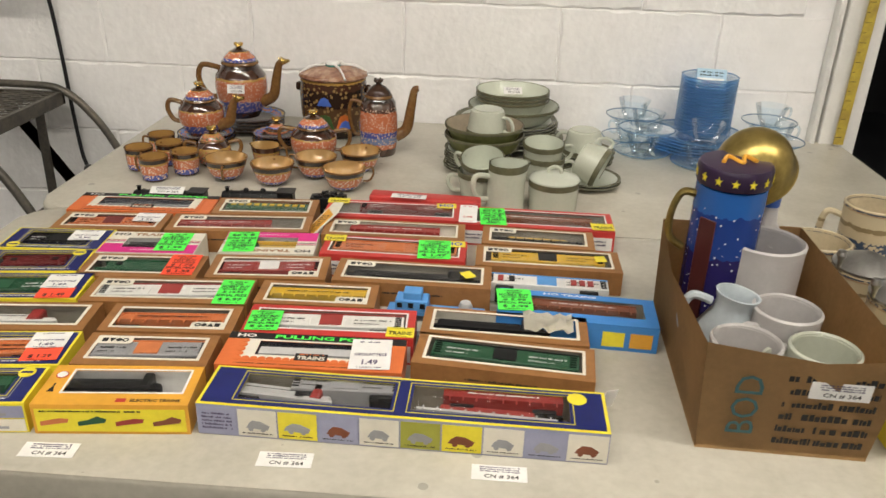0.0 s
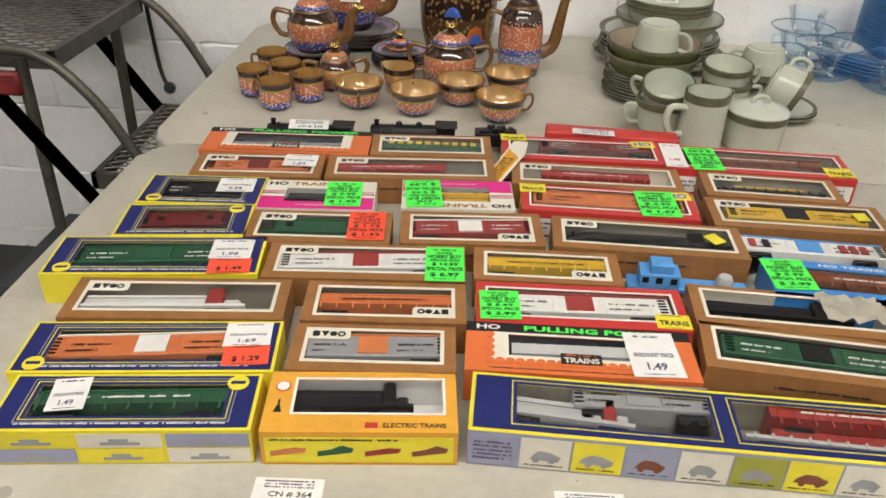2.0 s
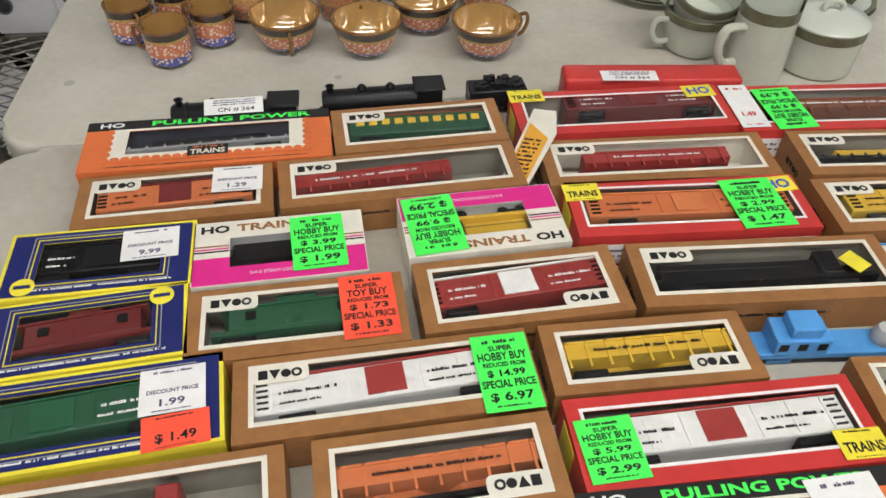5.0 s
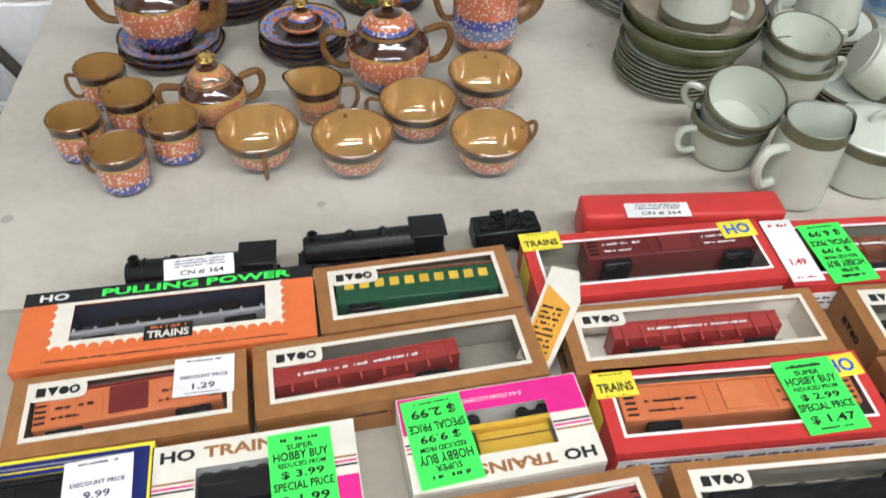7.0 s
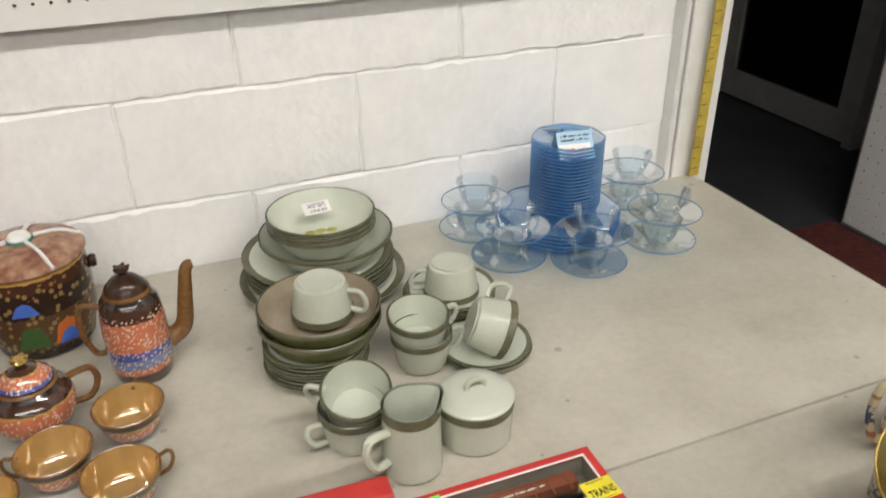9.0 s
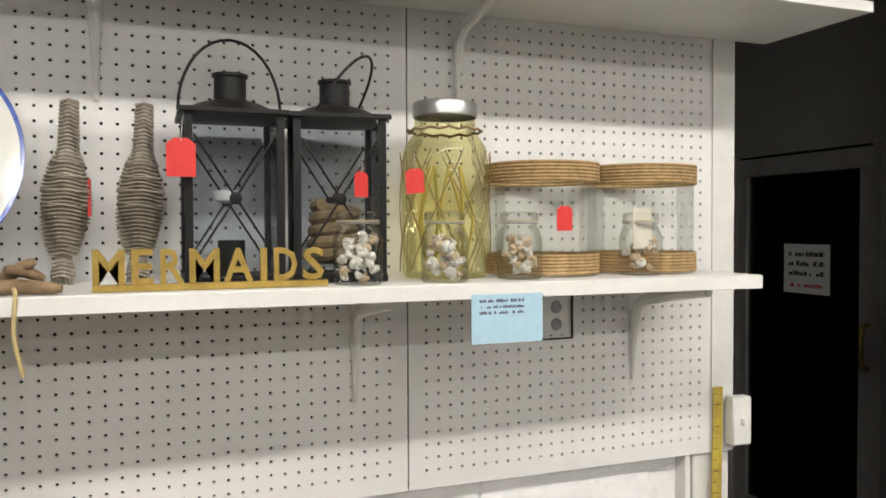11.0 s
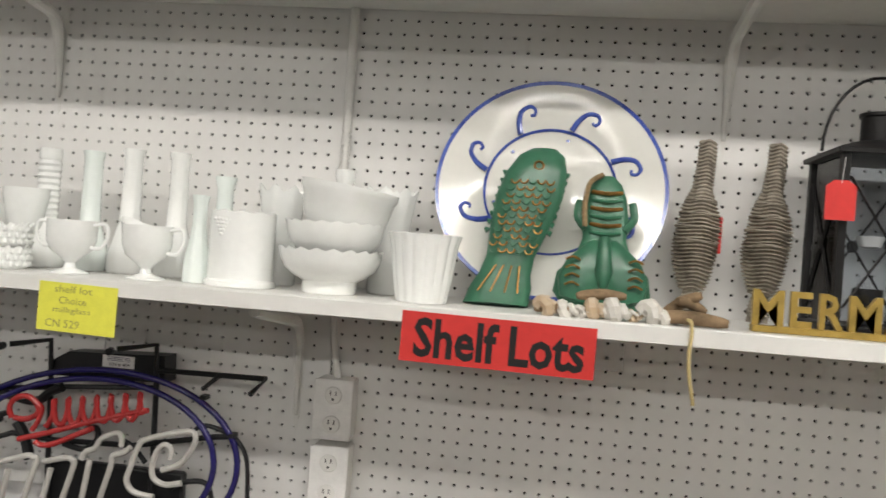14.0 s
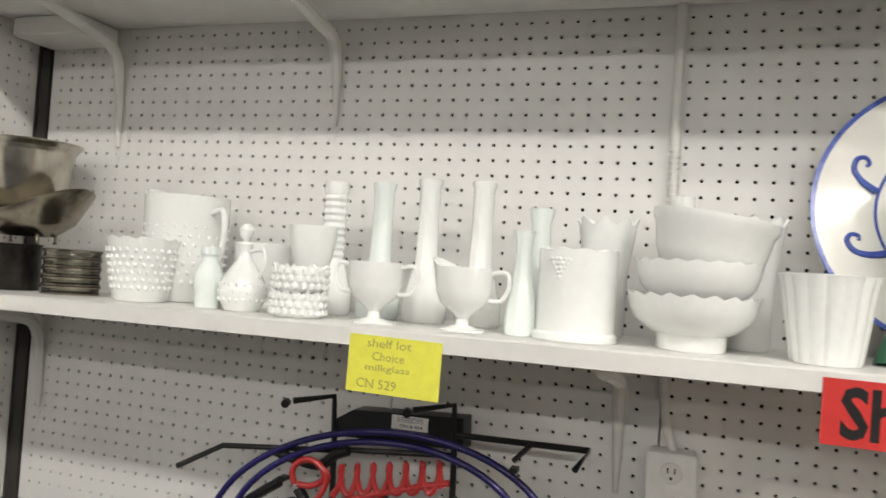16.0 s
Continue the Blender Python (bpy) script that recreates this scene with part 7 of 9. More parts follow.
def goblet_pair(x, label, handles, spout):
    fl = (lambda a, r, z: (r * (1 + 0.3 * max(0.0, math.cos(a - 2.9)) ** 8 * max(0.0, (z - 0.06) / 0.04)), z + 0.014 * max(0.0, math.cos(a - 2.9)) ** 6 * max(0.0, (z - 0.06) / 0.04))) if spout else None
    return milk("footed_sugar_bowl" if not spout else "footed_creamer", label, x, 2.235, [(0, 0), (0.038, 0), (0.038, 0.003), (0.012, 0.010), (0.010, 0.020), (0.018, 0.028), (0.040, 0.044), (0.048, 0.062), (0.049, 0.100), (0.046, 0.100), (0.044, 0.06), (0, 0.03)], "creamer" if spout else "sugar bowl", handles=handles, flute=fl, size=(0.79, 0.87))


goblet_pair(-1.139, "white milk glass footed sugar bowl with two handles", ((0.047, 0.05, 0.092, 0.032, 0, 0.0035), (0.047, 0.05, 0.092, 0.032, 180, 0.0035)), False)
goblet_pair(-1.008, "white milk glass footed creamer with raised spout", ((0.047, 0.05, 0.092, 0.032, 0, 0.0035),), True)
for x, y, ht, mt, ribs in ((-1.271, 2.36, 0.213, MILK, True), (-1.187, 2.36, 0.213, MILK_G, False), (-1.108, 2.355, 0.220, MILK, False), (-1.023, 2.36, 0.219, MILK, False)):
    prof = [(0, 0), (0.036, 0), (0.040, 0.006), (0.040, 0.03), (0.030, 0.06), (0.020, 0.09)]
    if ribs:
        for k in range(10):
            z = 0.09 + (ht - 0.10) * k / 10
            prof += [(0.0195, z), (0.0225, z + 0.005)]
    prof += [(0.018, ht * 0.7), (0.0185, ht - 0.012), (0.021, ht - 0.006), (0.021, ht), (0.017, ht), (0.014, ht * 0.5), (0, 0.05)] if not ribs else [(0.0215, ht - 0.004), (0.0215, ht), (0.017, ht), (0, 0.1)]
    milk("bud_vase", "tall slim white milk glass bud vase" + (" with ribbed sides" if ribs else ""), x, y, prof, "bud vase", mt, flute=flutes(8, 0.05, 0.0, ht * 0.9), size=(0.88, 1.0))
milk("milk_glass_bowl", "round white milk glass bowl standing behind a cruet", -1.412, 2.385, [(0, 0), (0.028, 0), (0.030, 0.004), (0.024, 0.014), (0.034, 0.03), (0.047, 0.06), (0.050, 0.09), (0.050, 0.107), (0.047, 0.107), (0.044, 0.06), (0, 0.03)], "bowl")
milk("bud_vase", "short pale milk glass bud vase with flared foot", -0.934, 2.260, [(0, 0), (0.028, 0), (0.030, 0.005), (0.028, 0.04), (0.020, 0.07), (0.015, 0.10), (0.016, 0.13), (0.020, 0.145), (0.017, 0.145), (0, 0.1)], "bud vase", MILK_G, flute=flutes(8, 0.08), size=(0.72, 0.98))
milk("bud_vase", "pale milk glass vase with moulded flowers", -0.928, 2.340, [(0, 0), (0.026, 0), (0.028, 0.005), (0.024, 0.06), (0.019, 0.12), (0.018, 0.16), (0.024, 0.178), (0.024, 0.184), (0.02, 0.184), (0, 0.1)], "bud vase", MILK_G, size=(0.76, 0.98))
jarm = milk("cylinder_jar", "white milk glass straight jar with grape relief", -0.860, 2.262, [(0, 0), (0.066, 0), (0.067, 0.004), (0.066, 0.010), (0.061, 0.013), (0.061, 0.132), (0.057, 0.134), (0.057, 0.02), (0, 0.012)], "jar", flute=scallop(10, 0.03, 0.125), size=(0.85, 0.895))
gb = bmesh.new()
for j in range(5):
    for i in range(5 - j):
        bmesh.ops.create_icosphere(gb, subdivisions=1, radius=0.0038, matrix=Matrix.Translation((-0.018 + (i - (4 - j) / 2) * 0.0066, -0.0585, 0.118 - j * 0.0065)))
part("grape_relief", gb, MILK, jarm, "raised grape cluster")
milk("ruffled_vase", "white milk glass vase with ruffled rim", -0.837, 2.375, [(0, 0), (0.036, 0), (0.04, 0.005), (0.042, 0.10), (0.052, 0.165), (0.056, 0.180), (0.052, 0.180), (0.04, 0.12), (0, 0.02)], "vase", flute=scallop(8, 0.12, 0.15), size=(0.76, 0.93))
milk("ruffled_vase", "white milk glass vase with ruffled rim", -0.642, 2.365, [(0, 0), (0.036, 0), (0.04, 0.005), (0.042, 0.10), (0.053, 0.17), (0.057, 0.186), (0.053, 0.186), (0.04, 0.12), (0, 0.02)], "vase", flute=scallop(8, 0.12, 0.15), size=(0.79, 0.935))
milk("slim_bottle", "slim white milk glass bottle behind bowls", -0.735, 2.405, [(0, 0), (0.026, 0), (0.03, 0.01), (0.03, 0.10), (0.016, 0.15), (0.016, 0.20), (0.019, 0.205), (0.019, 0.222), (0, 0.222)], "bottle", size=(0.95, 0.95))
milk("footed_bowl", "white milk glass footed bowl with scalloped rim", -0.712, 2.265, [(0, 0), (0.044, 0), (0.046, 0.004), (0.046, 0.024), (0.060, 0.032), (0.076, 0.046), (0.084, 0.064), (0.087, 0.084), (0.082, 0.083), (0.078, 0.062), (0.06, 0.042), (0, 0.036)], "bowl", flute=scallop(20, 0.05, 0.07), size=(0.94, 0.83))
milk("milk_glass_bowl", "white milk glass bowl stacked in another bowl", -0.708, 2.265, [(0, 0), (0.050, 0), (0.062, 0.006), (0.077, 0.022), (0.083, 0.040), (0.085, 0.055), (0.081, 0.055), (0.074, 0.026), (0, 0.008)], "bowl", z=MZ + 0.060, flute=scallop(20, 0.03, 0.05), size=(0.92, 0.95))
milk("milk_glass_bowl", "white milk glass deep bowl tilted on stacked bowls", -0.699, 2.268, [(0, 0), (0.052, 0), (0.062, 0.006), (0.074, 0.030), (0.080, 0.062), (0.085, 0.070), (0.085, 0.080), (0.079, 0.080), (0.070, 0.03), (0, 0.008)], "bowl", z=MZ + 0.096, tilt=(0, 8), size=(0.92, 0.95))
milk("ribbed_planter", "white milk glass planter with fluted sides", -0.559, 2.240, [(0, 0), (0.041, 0), (0.043, 0.004), (0.050, 0.05), (0.056, 0.095), (0.061, 0.115), (0.058, 0.116), (0.05, 0.07), (0.038, 0.01), (0, 0.01)], "planter", flute=flutes(16, 0.06, 0.003, 0.116), segs=96, size=(0.92, 0.905))

# tarnished silver at the corner
SILVER_BRIGHT = mat("polished_silver", (0.62, 0.58, 0.50), 0.2, 0.95, 0.25, 18, 80, 0.08, 0.5)
SILVER = mat("tarnished_silver", (0.34, 0.31, 0.25), 0.22, 0.95, 0.5, 14, 80, 0.06, 0.5, (0.08, 0.06, 0.04))
TARN = mat("black_tarnish", (0.05, 0.045, 0.04), 0.35, 0.8, 0.4, 20, 90, 0.06)
sb = thing("silver_ice_bucket", "shiny tarnished silver bowl with flared rim", "silver bowl", pose(-1.895, 2.335, SHELF_Z + 0.150) @ Matrix.Diagonal((0.66, 0.66, 0.92, 1)))
part("body", lathe([(0, 0), (0.08, 0), (0.11, 0.03), (0.12, 0.08), (0.125, 0.11), (0.145, 0.125), (0.142, 0.126), (0.118, 0.10), (0.1, 0.03), (0, 0.006)], 48), SILVER_BRIGHT, sb)
part("rim", add_tube(bmesh.new(), [(0.1435 * math.cos(q * math.pi / 24), 0.1435 * math.sin(q * math.pi / 24), 0.1257) for q in range(48)], 0.0018, 6, True), SILVER_BRIGHT, sb)
boat = thing("silver_bread_boat", "tarnished silver boat shaped dish with footed base", "silver dish", pose(-1.850, 2.30, SHELF_Z + 0.093, 0, 0, 4) @ Matrix.Diagonal((0.80, 0.72, 0.86, 1)))
part("dish", lathe([(0, 0), (0.06, 0.002), (0.10, 0.025), (0.135, 0.075), (0.132, 0.077), (0.095, 0.03), (0, 0.006)], 48, flute=lambda a, r, z: (r * (1 + 0.15 * math.cos(2 * a)), z + 0.35 * z * math.cos(2 * a))), SILVER, boat)
for sx, sy in ((0.06, 0.03), (-0.06, 0.03), (0.06, -0.03), (-0.06, -0.03)):
    part("foot", lathe([(0.004, 0), (0.003, -0.012), (0.006, -0.018), (0, -0.019)], 10), SILVER, boat, m=pose(sx, sy, 0.006))
mugd = thing("dark_mug", "black tarnished metal mug at the shelf end", "mug", pose(-1.838, 2.275, MZ) @ Matrix.Diagonal((0.72, 0.72, 0.83, 1)))
part("body", lathe([(0, 0), (0.056, 0), (0.058, 0.004), (0.058, 0.09), (0.060, 0.096), (0.055, 0.096), (0.053, 0.01), (0, 0.01)], 36), TARN, mugd)
part("handle", loop_handle(0.056, 0.02, 0.075, 0.03, 0.004, radians(200)), TARN, mugd)
for k in range(5):
    c = thing("glass_coaster", "silver rimmed clear glass coaster in a stack", "coaster", pose(-1.718, 2.28, MZ + k * 0.0152) @ Matrix.Diagonal((0.76, 0.76, 0.95, 1)), "stacked coasters")
    part("dish", lathe([(0, 0), (0.056, 0), (0.058, 0.003), (0.060, 0.014)], 36), glass("coaster_glass", (0.62, 0.62, 0.55), 0.05, 0.8) if k == 0 else bpy.data.materials["coaster_glass"], c)
    part("rim", lathe([(0.0575, 0.011), (0.062, 0.011), (0.063, 0.0145), (0.0575, 0.0155)], 36), SILVER, c, "tarnished silver rim")
    part("rim", lathe([(0.0565, 0.0), (0.061, 0.0), (0.061, 0.003), (0.0565, 0.003)], 36), SILVER, c, "tarnished silver rim")
knife = solid("silver_knife", box_bm(-0.07, 0.07, -0.008, 0.008, 0, 0.003, bevel=0.001), SILVER, "silver knife lying at the shelf end", "knife", pose(-1.925, 2.205, MZ, 0, 0, 6))

# ---- sea ornaments ----
PLATE_W = mat("white_glazed_china", (0.74, 0.73, 0.68), 0.12, 0, 0.04, 12, 90, 0.02, 0.6)
COB = mat("cobalt_glaze", (0.035, 0.06, 0.30), 0.15, 0, 0.3, 60, 200, 0.03, 0.6, (0.10, 0.16, 0.5))
pl = thing("charger_plate", "large white china charger with blue waves leaning back", "plate", pose(-0.375, 2.352, MZ + 0.006, 75.5, 0, 0) @ Matrix.Scale(0.968, 4) @ pose(0, 0.200, 0))
part("dish", lathe([(0, 0), (0.10, 0), (0.105, 0.003), (0.15, 0.016), (0.20, 0.026), (0.2005, 0.0285), (0.199, 0.0295), (0.15, 0.020), (0.118, 0.010), (0.112, 0.006), (0, 0.006)], 72), PLATE_W, pl)
part("rim_line", lathe([(0.194, 0.0288), (0.2008, 0.0302), (0.2012, 0.0285), (0.2005, 0.0275), (0.194, 0.0275)], 72), COB, pl, "cobalt painted rim line")
part("well_line", lathe([(0.113, 0.0082), (0.117, 0.0105), (0.118, 0.009), (0.113, 0.007)], 72), COB, pl, "cobalt painted line round the well")
for k in range(8):
    a = radians(90 + 22 + k * 45)
    def on(u, v):
        r = 0.117 + v
        return Vector((r * math.cos(a) - u * math.sin(a), r * math.sin(a) + u * math.cos(a), 0.0125 + v * 0.21))
    curl = spline([on(0.016, 0.0), on(0.012, 0.022), on(0.002, 0.038), on(-0.014, 0.042), on(-0.022, 0.034), on(-0.018, 0.025), on(-0.011, 0.027)], 6)
    w = bmesh.new()
    add_tube(w, curl, [0.0055 - 0.003 * q / (len(curl) - 1) for q in range(len(curl))], 8)
    part("wave_motif", w, COB, pl, "cobalt painted curling wave")
for k in range(6):
    a = radians(75 + k * 60)
    part("dot_motif", lathe([(0, 0.0012), (0.003, 0.001), (0.0035, 0), (0, 0)], 10), COB, pl, m=pose(0.10 * math.cos(a), 0.10 * math.sin(a), 0.0062))

GREEN_CER = mat("green_ceramic", (0.045, 0.165, 0.095), 0.3, 0, 0.2, 20, 120, 0.12, 0.5)
COPPER = mat("copper_gilding", (0.62, 0.31, 0.09), 0.3, 0.9, 0.3, 60, 200, 0.1)
fish = thing("ceramic_fish", "green ceramic fish mould with copper scales standing upright", "ornament", pose(-0.418, 2.292, MZ + 0.001, -11, 0, 0) @ Matrix.Diagonal((1.04, 1.1, 1.0, 1)))
fp = [(0, 0.0), (0.050, 0.001), (0.047, 0.03), (0.040, 0.05), (0.037, 0.08), (0.046, 0.13), (0.052, 0.18), (0.048, 0.22), (0.036, 0.25), (0.02, 0.262), (0, 0.265)]
fb = lathe(fp, 32)
for v in fb.verts:
    k = v.co.z / 0.265
    v.co.y *= 0.42
    v.co.x += 0.058 * (k - 0.50)
part("body", fb, GREEN_CER, fish)
fxs = lambda z: 0.058 * (z / 0.265 - 0.50)
for j in range(11):
    z = 0.085 + j * 0.0115
    wd = 0.034 if j % 2 else 0.030
    for i in range(5):
        x = fxs(z) + (-wd + 2 * wd * i / 4) * 0.9
        u = (x - fxs(z)) / 0.052
        yy = -0.021 * math.sqrt(max(0.05, 1 - u * u)) - 0.0005
        sc = bmesh.new()
        add_tube(sc, spline([(-0.006, 0, 0.003), (-0.004, -0.0015, -0.002), (0, -0.0022, -0.004), (0.004, -0.0015, -0.002), (0.006, 0, 0.003)], 2), 0.0013, 5)
        part("scale", sc, COPPER if (i + j) % 3 else GREEN_CER, fish, m=pose(x, yy, z))
eye = add_tube(bmesh.new(), [(0.007 * math.cos(q * 0.52), 0, 0.007 * math.sin(q * 0.52)) for q in range(12)], 0.0018, 6, True)
part("eye_ring", eye, COPPER, fish, m=pose(fxs(0.235), -0.0185, 0.228))
for s in (-1, 1):
    fin = bmesh.new()
    for k in range(8):
        add_tube(fin, [(0.046 * s + fxs(0.12 + k * 0.014), 0, 0.12 + k * 0.014), (0.0515 * s + fxs(0.12 + k * 0.014), 0, 0.125 + k * 0.014)], [0.006, 0.002], 6)
    part("fin", fin, GREEN_CER, fish)
for k in (-0.024, -0.008, 0.01, 0.026):
    part("tail_line", add_tube(bmesh.new(), [(k * 0.7 - 0.014, -0.0175, 0.062), (k * 1.2 - 0.027, -0.0205, 0.018)], 0.0013, 5), COPPER, fish)

lob = thing("ceramic_lobster", "green ceramic lobster mould with copper highlights", "ornament", pose(-0.284, 2.292, MZ + 0.001, -11, 0, 0) @ Matrix.Diagonal((1.08, 1.1, 1.02, 1)))
lb = lathe([(0, 0), (0.05, 0.001), (0.070, 0.03), (0.066, 0.06), (0.040, 0.09), (0.032, 0.115), (0.034, 0.15), (0.030, 0.18), (0.022, 0.205), (0.010, 0.218), (0, 0.22)], 32)
for v in lb.verts:
    v.co.y *= 0.36
part("body", lb, GREEN_CER, lob)
for s in (-1, 1):
    cl = lathe([(0, 0), (0.022, 0.004), (0.034, 0.03), (0.031, 0.06), (0.016, 0.088), (0.006, 0.102), (0, 0.104)], 20)
    for v in cl.verts:
        v.co.y *= 0.5
    part("claw", cl, GREEN_CER, lob, m=pose(s * 0.040, -0.013, 0.012, 0, -s * 16, 0))
    for k in range(4):
        part("claw_highlight", add_tube(bmesh.new(), spline([(-0.010, 0, 0), (0, -0.003, 0.004), (0.010, 0, 0)], 3), 0.0017, 6), COPPER, lob, m=pose(s * 0.044, -0.0305, 0.036 + k * 0.013))
    lg = add_tube(bmesh.new(), spline([(s * 0.028, -0.004, 0.13), (s * 0.041, -0.004, 0.15), (s * 0.038, -0.004, 0.175)], 4), 0.006, 8)
    part("leg", lg, GREEN_CER, lob)
for k in range(6):
    part("tail_ring", add_tube(bmesh.new(), spline([(-0.022, -0.008, 0), (0, -0.0145, -0.004), (0.022, -0.008, 0)], 4), 0.0032, 8), COPPER if k % 2 else GREEN_CER, lob, m=pose(0, 0, 0.125 + k * 0.013))
part("head_ridge", add_tube(bmesh.new(), [(0, -0.014, 0.115), (0, -0.026, 0.06), (0, -0.024, 0.03)], [0.008, 0.013, 0.004], 10), GREEN_CER, lob)
ROPE = mat("sisal_rope", (0.30, 0.21, 0.11), 0.85, 0, 0.3, 60, 200, 0.4)
part("hanging_cord", add_tube(bmesh.new(), spline([(-0.008, -0.008, 0.218), (-0.026, -0.02, 0.20), (-0.032, -0.024, 0.165), (-0.030, -0.022, 0.13)], 5), 0.004, 8), ROPE, lob, "brown rope hanging loop")

SHELLW = mat("white_shell", (0.72, 0.69, 0.64), 0.4, 0, 0.12, 40, 160, 0.2)
SHELLB = mat("tan_shell", (0.50, 0.37, 0.24), 0.4, 0, 0.3, 50, 160, 0.25, 0.5, (0.62, 0.52, 0.40))
DRIFT = mat("driftwood", (0.28, 0.19, 0.11), 0.8, 0, 0.35, 25, 140, 0.4)
rr = random.Random(21)


def shell_bm(size):
    bm = bmesh.new()
    pts, rad = [], []
    for k in range(22):
        a, q = k * 0.85, k / 21
        pts.append((size * 0.32 * (1 - q) * math.cos(a), size * 0.32 * (1 - q) * math.sin(a), size * (-0.5 + 1.1 * q)))
        rad.append(size * (0.30 * (1 - q) + 0.02))
    return add_tube(bm, pts, rad, 7)


for k in range(9):
    x = -0.355 + k * 0.020 + rr.uniform(-0.006, 0.006)
    s = rr.uniform(0.022, 0.040)
    solid("seashell", shell_bm(s), SHELLW if k % 3 else SHELLB, "white seashell lying on the shelf edge" if k % 3 else "tan seashell lying on the shelf edge", "seashell", pose(x, 2.192 + rr.uniform(-0.01, 0.01), MZ + s * 0.30, 90 + rr.uniform(-20, 20), rr.uniform(-20, 20), rr.uniform(40, 140)), "shells on the shelf")
for x0, x1, y0, y1, z0, z1, r in ((-0.385, -0.335, 2.192, 2.186, 0.008, 0.010, 0.007), (-0.215, -0.115, 2.195, 2.182, 0.010, 0.008, 0.010), (-0.20, -0.15, 2.215, 2.205, 0.012, 0.045, 0.009), (-0.185, -0.14, 2.195, 2.22, 0.035, 0.02, 0.008), (-0.325, -0.255, 2.205, 2.202, 0.030, 0.034, 0.008)):
    solid("driftwood_piece", add_tube(bmesh.new(), spline([(x0, y0, MZ + z0), ((x0 + x1) / 2, (y0 + y1) / 2 + 0.004, MZ + (z0 + z1) / 2 + 0.003), (x1, y1, MZ + z1)], 4), [r * 0.6, r * 0.9, r, r, r * 1.05, r, r * 0.9, r * 0.8, r * 0.55], 9), DRIFT, "weathered brown driftwood piece on the shelf", "driftwood", group="shells on the shelf")
solid("raffia_strand", add_tube(bmesh.new(), spline([(-0.172, 2.175, MZ + 0.010), (-0.168, 2.160, MZ + 0.002), (-0.170, 2.156, MZ - 0.05), (-0.160, 2.158, MZ - 0.105)], 5), 0.0028, 6), mat("raffia", (0.58, 0.46, 0.22), 0.7), "pale raffia strand hanging over the shelf edge", "raffia")

WRAP = mat("grey_wicker", (0.34, 0.30, 0.245), 0.85, 0, 0.35, 45, 160, 0.5)
for x in (-0.134, -0.022):
    t = thing("wicker_fish", "grey wrapped twig fish ornament standing on its tail", "ornament", pose(x, 2.40, MZ, 0, 3, 0) @ Matrix.Diagonal((0.88, 0.88, 1.03, 1)), "pair of wicker fish")
    prof = []
    z = 0.0
    for k in range(46):
        q = k / 45
        r = 0.018 + 0.004 * math.cos(q * 20) if q < 0.12 else (0.019 + 0.025 * math.sin(math.pi * min(1, (q - 0.10) / 0.62)) ** 0.8 if q < 0.72 else 0.020 - 0.003 * (q - 0.72) / 0.28)
        prof += [(r, 0.012 + q * 0.272), (r * 0.83, 0.012 + q * 0.272 + 0.003)]
    part("wrapped_body", lathe([(0, 0.012)] + prof + [(0, 0.29)], 20, flute=lambda a, r, z: (r * (1 + 0.08 * math.sin(5 * a + 60 * z)), z + 0.002 * math.sin(3 * a))), WRAP, t)
    tail = bmesh.new()
    for k in range(7):
        add_tube(tail, [((-0.012 + 0.004 * k) * 0.6, 0, 0.05), (-0.018 + 0.006 * k, 0, 0.0)], 0.003, 6)
    part("tail", tail, WRAP, t)
    for k in range(6):
        part("binding", add_tube(bmesh.new(), [(0.041 * math.cos(q * 0.52) * (0.62 + 0.4 * math.sin(k * 0.6)), 0.041 * math.sin(q * 0.52) * (0.62 + 0.4 * math.sin(k * 0.6)), 0.08 + k * 0.022) for q in range(12)], 0.0022, 5, True), WRAP, t)
RED_TAG = flat("red_tag", (0.70, 0.05, 0.045), 0.5)


def red_tag(x, y, z, turn, s=1.0, lean=0.0):
    t = thing("price_tag", "red card price tag hanging on a string", "price tag", pose(x, y, z, 90, 0, turn) @ pose(0, 0, 0, 0, 0, lean), "red price tags")
    part("card", add_prism(bmesh.new(), [(-0.019 * s, -0.052 * s), (0.019 * s, -0.052 * s), (0.019 * s, -0.008 * s), (0.009 * s, 0), (-0.009 * s, 0), (-0.019 * s, -0.008 * s)], 0, 0.0006), RED_TAG, t, smooth=False)
    part("string", add_tube(bmesh.new(), [(0, -0.004 * s, 0.001), (0.003, 0.03 * s, 0.001)], 0.0005, 4), PAPER, t)
    return t


red_tag(0.043, 2.25, 1.866, 0, 1.12)
red_tag(0.322, 2.253, 1.822, 30, 0.8)
red_tag(0.412, 2.25, 1.829, -20, 0.8, 4)
red_tag(0.682, 2.222, 1.768, 5, 0.85)
solid("price_tag_edge", box_bm(-0.002, 0.002, -0.012, 0.012, -0.03, 0.03), RED_TAG, "red card price tag seen edge on behind the fish", "price tag", pose(-0.092, 2.40, 1.78))

# lanterns
BLACK_TIN = mat("black_tin", (0.016, 0.015, 0.015), 0.45, 0.3, 0.15, 40, 160, 0.08)
PANE = glass("lantern_pane", (0.90, 0.92, 0.94), 0.02, 1.0)
CANDLE = mat("cream_candle", (0.72, 0.66, 0.52), 0.5)


